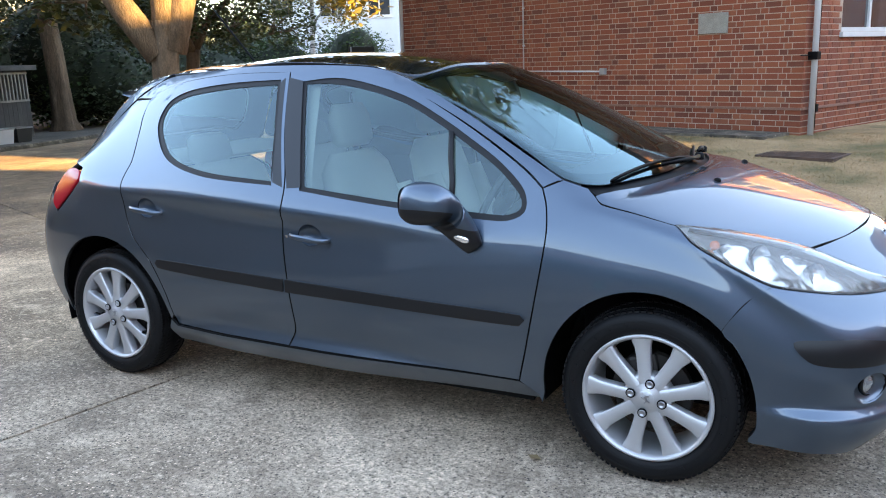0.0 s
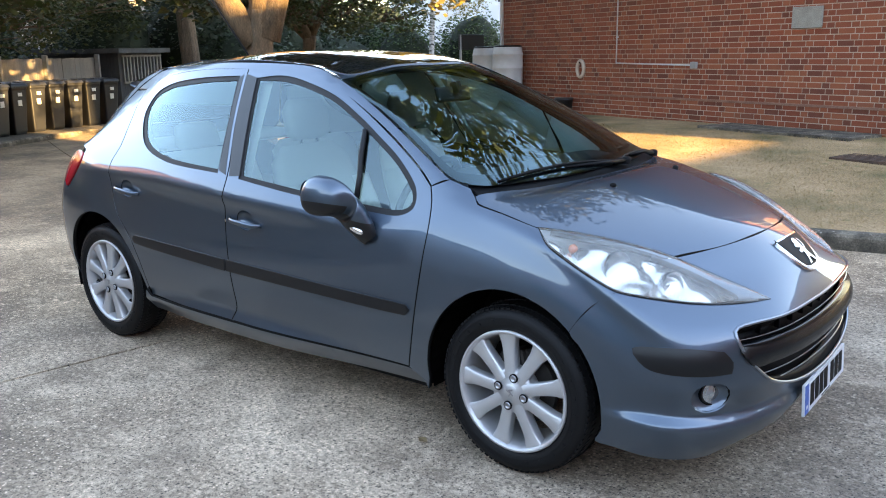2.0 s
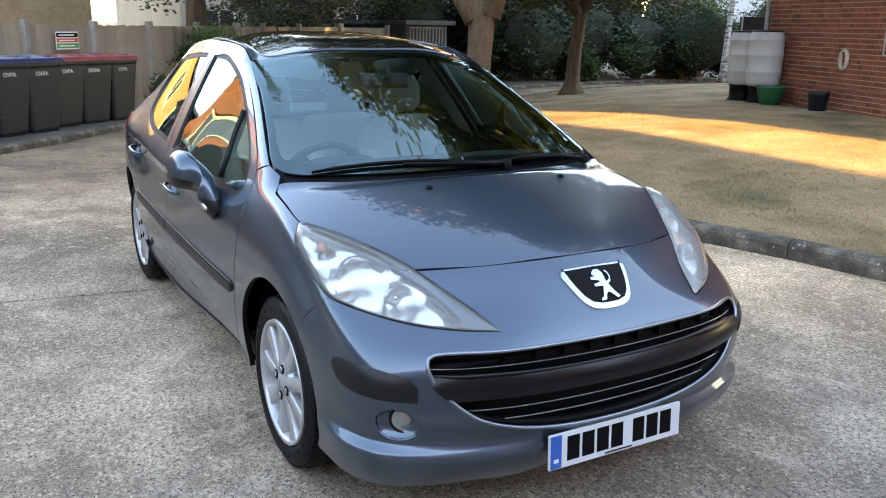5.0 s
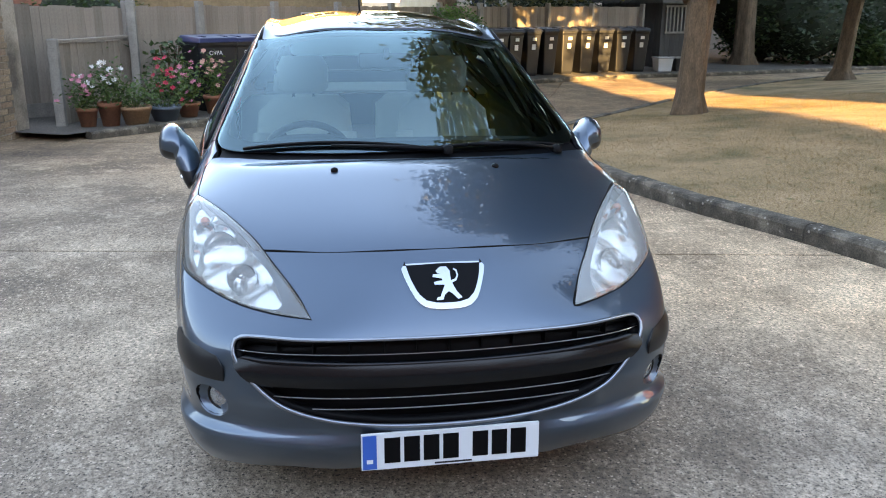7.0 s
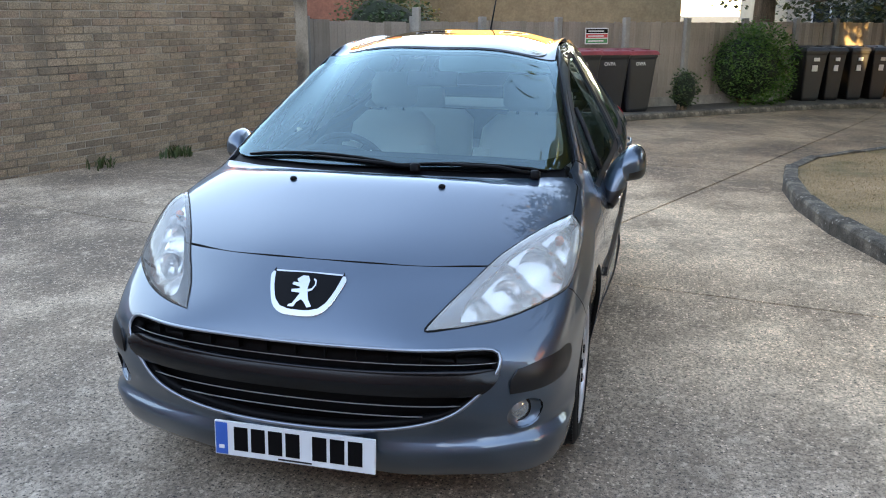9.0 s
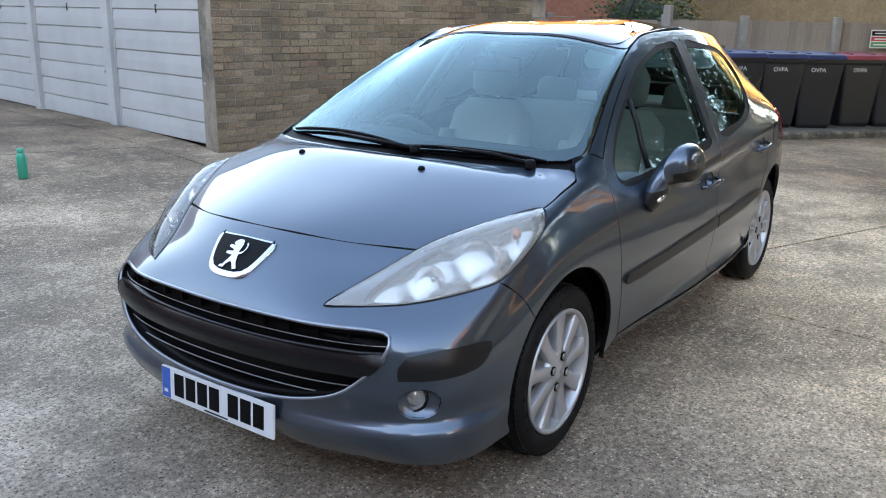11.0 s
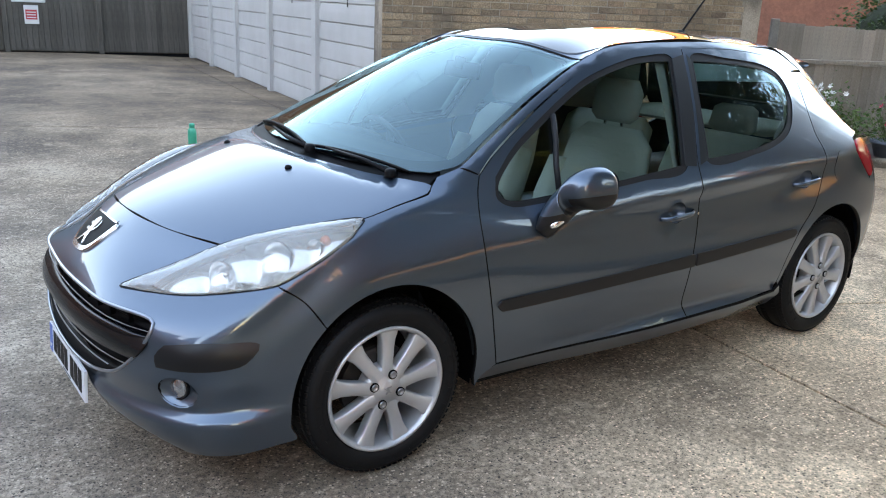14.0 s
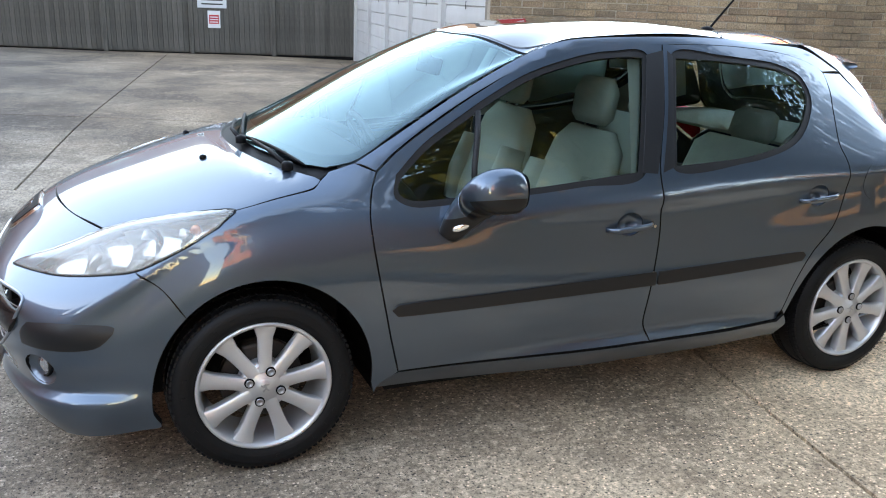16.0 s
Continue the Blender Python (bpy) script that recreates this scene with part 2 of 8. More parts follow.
M["blade"] = rough_mat("grass_blade", [(0.40, (0.165, 0.133, 0.051)), (0.6, (0.391, 0.267, 0.140))], 1.1, rough=.8, bump=0, random_mix=.5, random_colours=[(0, (0.157, 0.133, 0.046)), (.35, (0.321, 0.217, 0.105)), (1, (0.487, 0.330, 0.183))], translucent=.45)
M["red_brick"] = rough_mat("red_brick", [(0.3, (0.145, 0.038, 0.020)), (0.7, (0.235, 0.072, 0.036))], 12, rough=.92, bump=.4, bump_scale=120, fine=(150, .35), random_mix=.75, random_colours=[(0, (0.115, 0.034, 0.020)), (.22, (0.200, 0.047, 0.022)), (.6, (0.270, 0.068, 0.029)), (.85, (0.315, 0.098, 0.043)), (1, (0.185, 0.060, 0.034))])
M["mortar"] = rough_mat("mortar", [(0.3, (0.350, 0.264, 0.205)), (0.7, (0.475, 0.376, 0.297))], 5, rough=.95, bump=.3, fine=(80, .3))
M["mortar_buff"] = rough_mat("buff_mortar", [(0.36, (0.107, 0.090, 0.070)), (0.5, (0.270, 0.225, 0.175)), (0.66, (0.410, 0.346, 0.275))], 1.6, rough=.95, bump=.4, fine=(60, .4))
M["buff_brick"] = rough_mat("buff_brick", [(0.34, (0.115, 0.081, 0.052)), (0.48, (0.255, 0.183, 0.116)), (0.66, (0.387, 0.285, 0.189))], 2.4, detail=12, rough=.93, bump=.7, bump_scale=55, fine=(75, .6), random_mix=.5, random_colours=[(0, (0.132, 0.095, 0.068)), (.3, (0.255, 0.181, 0.116)), (.65, (0.378, 0.268, 0.168)), (.9, (0.439, 0.334, 0.224)), (1, (0.299, 0.167, 0.110))], streak=(2.2, (0.105, 0.087, 0.066), .55))
M["stone"] = rough_mat("pale_stone", [(0.3, (0.216, 0.202, 0.173)), (0.7, (0.302, 0.288, 0.252))], 6, fine=(70, .3))
M["ledge"] = rough_mat("ledge_brick", [(0.3, (0.187, 0.094, 0.065)), (0.7, (0.259, 0.144, 0.101))], 6, fine=(70, .3))
M["tile"] = rough_mat("roof_tile", [(0.3, (0.043, 0.030, 0.025)), (0.7, (0.072, 0.052, 0.045))], 3, fine=(20, .4))
M["felt"] = rough_mat("roof_felt", [(0.3, (0.043, 0.043, 0.043)), (0.7, (0.086, 0.086, 0.083))], 2, fine=(40, .3))
M["rust"] = rough_mat("rusty_iron", [(0.3, (0.036, 0.022, 0.016)), (0.7, (0.094, 0.050, 0.032))], 9, fine=(60, .4), rough=.8)
M["white_door"] = rough_mat("white_door_paint", [(0.3, (0.358, 0.358, 0.350)), (0.6, (0.437, 0.437, 0.430))], 1.3, rough=.45, bump=.05, bump_scale=8, streak=(3, (0.358, 0.343, 0.314), .35))
M["white_frame"] = rough_mat("white_frame", [(0.3, (0.490, 0.490, 0.475)), (0.7, (0.576, 0.576, 0.569))], 2, rough=.4, bump=0)
M["white_plastic"] = rough_mat("white_plastic", [(0.3, (0.475, 0.482, 0.490)), (0.7, (0.562, 0.569, 0.576))], 3, rough=.4, bump=0)
M["grey_plastic"] = rough_mat("grey_plastic", [(0.3, (0.216, 0.223, 0.223)), (0.7, (0.302, 0.310, 0.310))], 5, rough=.5, bump=0)
M["cream"] = rough_mat("cream_hose", [(0.3, (0.396, 0.302, 0.238)), (0.7, (0.504, 0.418, 0.346))], 8, rough=.5, bump=0)
M["butt_white"] = rough_mat("butt_plastic", [(0.3, (0.374, 0.374, 0.365)), (0.7, (0.515, 0.515, 0.505))], 2.5, rough=.45, bump=.05)
M["tub_green"] = mat("tub_green", (0.012, 0.125, 0.058), .4)
M["green_plastic"] = mat("green_plastic", (0.008, 0.328, 0.203), .3)
M["pale_sign"] = rough_mat("pale_sign", [(0.3, (0.432, 0.446, 0.461)), (0.7, (0.504, 0.518, 0.533))], 3, rough=.4, bump=0)
M["sign_red"] = mat("sign_red", (0.390, 0.027, 0.035), .4)
M["sign_green"] = mat("sign_green", (0.016, 0.195, 0.062), .4)
M["fence"] = rough_mat("fence_board", [(0.3, (0.165, 0.137, 0.110)), (0.7, (0.293, 0.247, 0.202))], 3, rough=.95, bump=.4, bump_scale=30, stretch=(8, 8, .8), fine=(40, .4), random_mix=.45, random_colours=[(0, (0.157, 0.130, 0.104)), (1, (0.343, 0.294, 0.242))])
M["gate_wood"] = rough_mat("gate_board", [(0.3, (0.050, 0.045, 0.037)), (0.7, (0.111, 0.100, 0.086))], 3, rough=.95, bump=.4, bump_scale=30, stretch=(8, 8, .8), fine=(40, .5), random_mix=.45, random_colours=[(0, (0.040, 0.037, 0.030)), (1, (0.122, 0.112, 0.096))], streak=(14, (0.024, 0.022, 0.018), .6))
M["hut_wood"] = rough_mat("hut_board", [(0.3, (0.032, 0.032, 0.032)), (0.7, (0.061, 0.061, 0.061))], 3, rough=.95, stretch=(8, 8, .8), fine=(40, .4), random_mix=.4, random_colours=[(0, (0.029, 0.029, 0.029)), (1, (0.072, 0.072, 0.072))])
M["post"] = rough_mat("post_concrete", [(0.3, (0.187, 0.173, 0.151)), (0.7, (0.274, 0.259, 0.230))], 6, fine=(70, .3), streak=(6, (0.115, 0.108, 0.094), .5))
M["bark"] = rough_mat("bark", [(0.3, (0.068, 0.045, 0.027)), (0.7, (0.169, 0.115, 0.071))], 5, rough=.95, bump=.9, bump_scale=14, stretch=(3, 3, .7), fine=(40, .5), bump_dist=.03)
M["birch"] = rough_mat("birch_bark", [(0.42, (0.050, 0.047, 0.043)), (0.5, (0.360, 0.346, 0.324)), (0.7, (0.446, 0.432, 0.410))], 5, rough=.8, stretch=(1, 1, 4))


def leafy(name, dark_, mid, light, tr=.35):
    return rough_mat(name, [(0.3, dark_), (0.7, mid)], 1.5, rough=.55, bump=0, random_mix=.65, random_colours=[(0, dark_), (.5, mid), (1, light)], translucent=tr)


M["leaf"] = leafy("maple_leaf", (0.022, 0.030, 0.009), (0.043, 0.058, 0.013), (0.086, 0.086, 0.022))
M["leaf_hedge"] = leafy("hedge_leaf", (0.028, 0.074, 0.014), (0.062, 0.148, 0.024), (0.133, 0.248, 0.044))
M["leaf_mid"] = leafy("shrub_leaf", (0.016, 0.036, 0.011), (0.036, 0.072, 0.016), (0.079, 0.115, 0.029))
M["leaf_bright"] = leafy("pot_plant_leaf", (0.029, 0.065, 0.014), (0.065, 0.122, 0.025), (0.137, 0.187, 0.050))
# inner shade of the bushes, put into a near-black colour
M["bush_shade"] = rough_mat("bush_inner_shade", [(0.3, (0.004, 0.008, 0.003)), (0.7, (0.014, 0.025, 0.007))], 9, rough=.9, bump=.8, bump_scale=20)
# dark green of the far shrubs, with the shade they stand in painted in
M["leaf_dark_shaded"] = leafy("dark_shaded_leaf", (0.009, 0.019, 0.008), (0.020, 0.040, 0.014), (0.043, 0.068, 0.025), .2)
# yellow of birch and shrubs; on the maple bough it paints in sunlight
M["leaf_yellow"] = leafy("yellow_sunlit_leaf", (0.072, 0.072, 0.014), (0.173, 0.137, 0.032), (0.302, 0.216, 0.050))
M["weed"] = leafy("weed_leaf", (0.029, 0.050, 0.014), (0.058, 0.086, 0.022), (0.094, 0.122, 0.036))
M["dead_leaf"] = leafy("dead_leaf", (0.101, 0.058, 0.025), (0.187, 0.122, 0.058), (0.259, 0.202, 0.108), .15)
M["terracotta"] = rough_mat("terracotta", [(0.3, (0.187, 0.068, 0.036)), (0.7, (0.274, 0.115, 0.061))], 8, rough=.8, bump=.1, fine=(50, .25))
M["terracotta_pale"] = rough_mat("pale_terracotta", [(0.3, (0.245, 0.137, 0.072)), (0.7, (0.331, 0.202, 0.115))], 8, rough=.8, bump=.1, fine=(50, .25))
M["pot_blue"] = rough_mat("blue_tub", [(0.3, (0.079, 0.104, 0.137)), (0.7, (0.122, 0.151, 0.187))], 6, rough=.5, bump=0)
M["flower_pink"] = mat("pink_petal", (0.484, 0.156, 0.218), .6)
M["flower_red"] = mat("red_petal", (0.468, 0.020, 0.058), .6)
M["flower_white"] = mat("white_petal", (0.585, 0.577, 0.546), .6)
M["flower_peach"] = mat("peach_petal", (0.515, 0.265, 0.211), .6)
M["bin_body"] = rough_mat("bin_plastic", [(0.3, (0.004, 0.004, 0.006)), (0.7, (0.007, 0.008, 0.012))], 3, rough=.5, bump=.05)
M["lid_blue"] = rough_mat("blue_lid", [(0.3, (0.008, 0.013, 0.049)), (0.7, (0.015, 0.021, 0.070))], 3, rough=.5, bump=0)
M["lid_red"] = rough_mat("red_lid", [(0.3, (0.158, 0.020, 0.027)), (0.7, (0.238, 0.036, 0.043))], 3, rough=.5, bump=0)
M["far_glass"] = mat("window_pane", (0.03, 0.035, 0.04), .05, 0.0, Coat_Weight=1.0)
M["blind"] = mat("window_blind", (0.562, 0.562, 0.546), .8)
M["yellow_brick"] = rough_mat("yellow_brick_wall", [(0.3, (0.187, 0.133, 0.076)), (0.7, (0.252, 0.187, 0.108))], 3, fine=(14, .25), rough=.92)
M["far_brick"] = rough_mat("far_red_brick", [(0.3, (0.158, 0.061, 0.040)), (0.7, (0.230, 0.094, 0.058))], 3, fine=(14, .3), rough=.92)
M["cream_wall"] = rough_mat("cream_render", [(0.3, (0.302, 0.245, 0.187)), (0.7, (0.374, 0.317, 0.252))], 1.5, fine=(20, .15), rough=.9)
M["white_wall"] = rough_mat("white_boarding", [(0.3, (0.432, 0.454, 0.475)), (0.7, (0.504, 0.526, 0.547))], 1, rough=.7, bump=0)
# ---- building helpers ----
from mathutils import geometry


def area2(loop):
    return sum(a[0] * b[1] - b[0] * a[1] for a, b in zip(loop, loop[1:] + loop[:1])) / 2


def inside(p, loop):
    c = False
    for (ax, ay), (bx, by) in zip(loop, loop[1:] + loop[:1]):
        if (ay > p[1]) != (by > p[1]) and p[0] < (bx - ax) * (p[1] - ay) / (by - ay) + ax:
            c = not c
    return c


def near_test(loops, d):
    """A quick test whether a 2D point lies within d of any point of the loops."""
    cells = {}
    for l in loops:
        for q in l:
            cells.setdefault((math.floor(q[0] / d), math.floor(q[1] / d)), []).append(q)

    def close(p):
        i, j = math.floor(p[0] / d), math.floor(p[1] / d)
        return any((p[0] - q[0]) ** 2 + (p[1] - q[1]) ** 2 < d * d for a in (i - 1, i, i + 1) for b in (j - 1, j, j + 1) for q in cells.get((a, b), ()))
    return close


def mesh_of(name, bm, material=None, smooth=False):
    me = bpy.data.meshes.new(name)
    bm.to_mesh(me)
    bm.free()
    for m in (material if isinstance(material, (list, tuple)) else [material]):
        if m:
            me.materials.append(m)
    if smooth:
        me.polygons.foreach_set("use_smooth", [True] * len(me.polygons))
    return me


def part(name, bm, material, parent=None, label="", smooth=False):
    ob = new(name, mesh_of(name, bm, material, smooth))
    ob.parent = parent
    return tagged(ob, label)


def thing(name, label, category, group="", kind="", at=None):
    ob = tagged(new(name), label, category, group, kind)
    ob.empty_display_size = 0.1
    if at is not None:
        ob.matrix_basis = at
    return ob


def box(bm, x0, x1, y0, y1, z0, z1, m=None):
    vs = [Vector((x, y, z)) for x in (x0, x1) for y in (y0, y1) for z in (z0, z1)]
    vs = [bm.verts.new(m @ v if m else v) for v in vs]
    fs = []
    for f in ((0, 1, 3, 2), (4, 6, 7, 5), (0, 4, 5, 1), (2, 3, 7, 6), (0, 2, 6, 4), (1, 5, 7, 3)):
        fs.append(bm.faces.new([vs[i] for i in f]))
    return vs, fs


def boxes(*specs, bevel=0.0, segments=2):
    bm = bmesh.new()
    for s in specs:
        box(bm, *s)
    if bevel:
        bmesh.ops.bevel(bm, geom=bm.edges[:], offset=bevel, segments=segments, affect="EDGES", profile=0.5)
    return bm


def along(p, q, z=0.0):
    """A pose at p whose x axis points to q in plan."""
    a = math.atan2(q[1] - p[1], q[0] - p[0])
    return Matrix.Translation((p[0], p[1], z)) @ Matrix.Rotation(a, 4, "Z")


def tube(bm, points, radii, sides=10, caps=True):
    rings = []
    pts = [Vector(p) for p in points]
    if not hasattr(radii, "__len__"):
        radii = [radii] * len(pts)
    up = None
    for i, p in enumerate(pts):
        d = (pts[min(i + 1, len(pts) - 1)] - pts[max(i - 1, 0)]).normalized()
        if up is None:
            up = d.orthogonal().normalized()
        up = (up - d * up.dot(d)).normalized()
        side = d.cross(up)
        rings.append([bm.verts.new(p + (up * math.cos(a) + side * math.sin(a)) * radii[i]) for a in [k * math.tau / sides for k in range(sides)]])
    for a, b in zip(rings, rings[1:]):
        for k in range(sides):
            bm.faces.new((a[k], a[(k + 1) % sides], b[(k + 1) % sides], b[k]))
    if caps:
        bm.faces.new(rings[0][::-1])
        bm.faces.new(rings[-1])
    return rings


def lathe(bm, profile, steps=48, axis="Y", centre=(0, 0, 0), flip=False):
    """Turns (radius, offset) pairs round an axis."""
    c = Vector(centre)
    rings = []
    for r, o in profile:
        ring = []
        for k in range(steps):
            a = k * math.tau / steps
            v = {"Y": (r * math.cos(a), o, r * math.sin(a)), "Z": (r * math.cos(a), r * math.sin(a), o), "X": (o, r * math.cos(a), r * math.sin(a))}[axis]
            ring.append(bm.verts.new(c + Vector(v)))
        rings.append(ring)
    for a, b in zip(rings, rings[1:]):
        for k in range(steps):
            f = (a[k], a[(k + 1) % steps], b[(k + 1) % steps], b[k])
            bm.faces.new(f[::-1] if flip else f)
    return rings


def smoothstep(a, b, x):
    t = min(1.0, max(0.0, (x - a) / (b - a)))
    return t * t * (3 - 2 * t)
# ---- lie of the land ----
def yard_z(x, y):
    return -0.021 * max(0.0, min(-1.5 - x, 10.5)) + 0.12 * smoothstep(-3.0, -7.0, y)


def sheet(name, polygon, material, height, step=0.5, parent=None, edge=0.0, label=""):
    """A triangulated sheet inside a polygon in plan, at height(x, y), with a turned-down edge."""
    loop = []
    n = len(polygon)
    for i in range(n):
        a, b = Vector(polygon[i]), Vector(polygon[(i + 1) % n])
        m = max(1, round((b - a).length / step))
        loop += [tuple(a + (b - a) * k / m) for k in range(m)]
    if area2(loop) < 0:
        loop = loop[::-1]
    pts = [Vector(p) for p in loop]
    edges = [(i, (i + 1) % len(pts)) for i in range(len(pts))]
    xs, ys = [p[0] for p in loop], [p[1] for p in loop]
    close = near_test([loop], step * 0.4)
    x = math.floor(min(xs) / step) * step
    while x < max(xs):
        y = math.floor(min(ys) / step) * step
        while y < max(ys):
            if inside((x, y), loop) and not close((x, y)):
                pts.append(Vector((x, y)))
            y += step
        x += step
    vs, es, fs, *_ = geometry.delaunay_2d_cdt(pts, edges, [], 1, 1e-5)
    co = [(p.x, p.y, height(p.x, p.y)) for p in vs]
    faces = [list(f) for f in fs]
    if edge:
        o = len(co)
        m = len(loop)
        co += [(co[i][0], co[i][1], co[i][2] - edge) for i in range(m)]
        faces += [[(i + 1) % m, i, o + i, o + (i + 1) % m] for i in range(m)]
    me = bpy.data.meshes.new(name)
    me.from_pydata(co, [], faces)
    me.materials.append(material)
    ob = new(name, me)
    ob.parent = parent
    return tagged(ob, label)


# ---- ground to the horizon, under everything ----
bm = bmesh.new()
n = 60
grid = [[bm.verts.new((x, y, yard_z(x, y) - 0.03)) for y in [math.copysign(abs(k / 30) ** 3 * 900, k) for k in range(-30, 31)]] for x in [math.copysign(abs(k / 30) ** 3 * 900, k) for k in range(-30, 31)]]
for i in range(n):
    for j in range(n):
        bm.faces.new((grid[i][j], grid[i + 1][j], grid[i + 1][j + 1], grid[i][j + 1]))
tagged(part("ground", bm, M["joint"]), "dark earth under the concrete yard", "ground", kind="structure")
# ---- concrete bays: a skew grid of slabs with open joints ----
yard = tagged(new("pavement"), "weathered grey concrete yard with open joints", "pavement", kind="structure")
LA, LB = Vector((0.165, 0.986)), Vector((-0.93, 0.368))
O = Vector((-0.82, 0.22))
us = [-19.5, -15.8, -12.2, -8.6, -4.9, -0.0, 3.85, 7.7, 11.6, 15.5]
vs_ = [-26.0, -18.5, -12.0, -7.55, -0.0, 4.5, 9.0, 14.0, 20.0, 27.0]
slab_rows = []
cells = [(us[i], us[i + 1], vs_[j], vs_[j + 1]) for i in range(5) for j in range(len(vs_) - 1)]
for i in range(5, len(us) - 1):
    cells += [(us[i], us[i + 1], a, b) for a, b in ((-26, -18.5), (-18.5, -12), (-12, -5.85), (-5.85, -2.602), (9, 14), (14, 20), (20, 27))]
cells += [(0.0, 7.7, -2.598, 9), (7.7, 11.6, -2.598, 9), (11.6, 15.5, -2.598, 9)]
for u0, u1, v0, v1 in cells:
    g0, g1 = (0.001 if v0 == -2.598 else 0.010), (0.001 if v1 == -2.602 else 0.010)
    c = [O - LB * u + LA * v for u, v in ((u0 + .010, v0 + g0), (u1 - .010, v0 + g0), (u1 - .010, v1 - g1), (u0 + .010, v1 - g1))]
    slab_rows.append([tuple(p) for p in c])
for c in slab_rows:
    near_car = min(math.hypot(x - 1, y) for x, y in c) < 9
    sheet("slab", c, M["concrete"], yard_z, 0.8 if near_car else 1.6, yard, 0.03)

# ---- lawn behind a kerb ----
KERB = [(12.0, 5.2), (8.0, 4.6), (4.0, 3.85), (1.39, 3.36), (0.5, 3.22), (-0.12, 3.04), (-1.0, 2.78), (-1.8, 2.47), (-3.0, 2.27), (-4.0, 2.25), (-4.9, 2.34), (-5.7, 2.58), (-6.3, 3.0), (-7.2, 3.8), (-8.8, 5.3), (-10.6, 7.0), (-13.0, 9.9), (-14.9, 13.6), (-15.6, 18.0), (-15.9, 24)]


def curve2(points, step):
    """Even steps along a smooth open line in plan."""
    dense = []
    n = len(points)
    for i in range(n - 1):
        p = [Vector(points[min(max(k, 0), n - 1)]) for k in (i - 1, i, i + 1, i + 2)]
        for k in range(24):
            t = k / 24
            dense.append(0.5 * ((2 * p[1]) + (p[2] - p[0]) * t + (2 * p[0] - 5 * p[1] + 4 * p[2] - p[3]) * t * t + (3 * p[1] - p[0] - 3 * p[2] + p[3]) * t ** 3))
    dense.append(Vector(points[-1]))
    out, left = [dense[0]], step
    for a, b in zip(dense, dense[1:]):
        d = (b - a).length
        while d >= left and d > 0:
            a = a + (b - a) * (left / d)
            out.append(a)
            d = (b - a).length
            left = step
        left -= d
    return out


kerb_line = curve2(KERB, 0.30)
kerb_np = np.array([tuple(p) for p in kerb_line])


def lawn_z(x, y):
    d = float(np.sqrt(((kerb_np - (x, y)) ** 2).sum(1)).min())
    bump = 0.02 * noise.noise(Vector((x * 0.7, y * 0.7, 3.1)))
    return yard_z(x, y) + 0.105 + (0.24 - 0.6 * yard_z(x, y)) * smoothstep(0.1, 4.8, d) + bump * smoothstep(0.1, 0.8, d)


def shifted(line, d):
    out = []
    for i, p in enumerate(line):
        e = (line[min(i + 1, len(line) - 1)] - line[max(i - 1, 0)]).normalized()
        out.append(p + Vector((e.y, -e.x)) * d)
    return out


lawn_edge = [tuple(p) for p in shifted(kerb_line, 0.10)]
lawn = sheet("lawn", lawn_edge + [(6, 30), (14, 20)], M["grass"], lawn_z, 0.35)
tagged(lawn, "parched yellow-green lawn with bare patches", "lawn", kind="structure")
lawn.data.polygons.foreach_set("use_smooth", [True] * len(lawn.data.polygons))


def kerb_run(line, height, width, base, step, label):
    run = tagged(new("kerb"), label, "kerb", kind="structure")
    stones = curve2([tuple(p) for p in line], step)
    for a, b in zip(stones, stones[1:]):
        d = (b - a).length - 0.006
        z = base((a.x + b.x) / 2, (a.y + b.y) / 2)
        bm = bmesh.new()
        w, t = width, height
        prof = [(0, -0.1), (0, t - 0.03), (0.012, t - 0.008), (0.035, t), (w, t), (w, -0.1)]
        ends = []
        for x in (0, d):
            ends.append([bm.verts.new((x, -y, q + random.uniform(-.002, .002))) for y, q in prof])
        for k in range(len(prof) - 1):
            bm.faces.new((ends[0][k], ends[1][k], ends[1][k + 1], ends[0][k + 1]))
        bm.faces.new(ends[0])
        bm.faces.new(ends[1][::-1])
        bmesh.ops.recalc_face_normals(bm, faces=bm.faces[:])
        o = part("kerb_stone", bm, M["kerb"], run)
        o.matrix_basis = along(a, b, z)
    return run


kerb_run(kerb_line, 0.125, 0.13, yard_z, 0.92, "stained concrete kerb along the lawn")
FAR_KERB = [(-6.2, -3.0), (-6.7, -2.55), (-7.5, -1.7), (-8.8, -0.55), (-10.4, 0.6), (-11.9, 2.0), (-13.3, 3.6), (-14.3, 5.2), (-15.3, 7.9), (-15.7, 10.0), (-16.6, 13.0), (-17.3, 16.0), (-17.6, 22.0)]
far_line = curve2(FAR_KERB, 0.3)
kerb_run(far_line[::-1], 0.10, 0.13, yard_z, 0.92, "grey concrete kerb along the back path")
back_edge = [tuple(p) for p in shifted(far_line, -0.10)]
tagged(sheet("path", back_edge + [(-32, 24), (-32, -8), (-8.2, -8)], M["path"], lambda x, y: yard_z(x, y) + 0.085, 0.9), "dusty path between kerb and fence", "path", kind="structure")

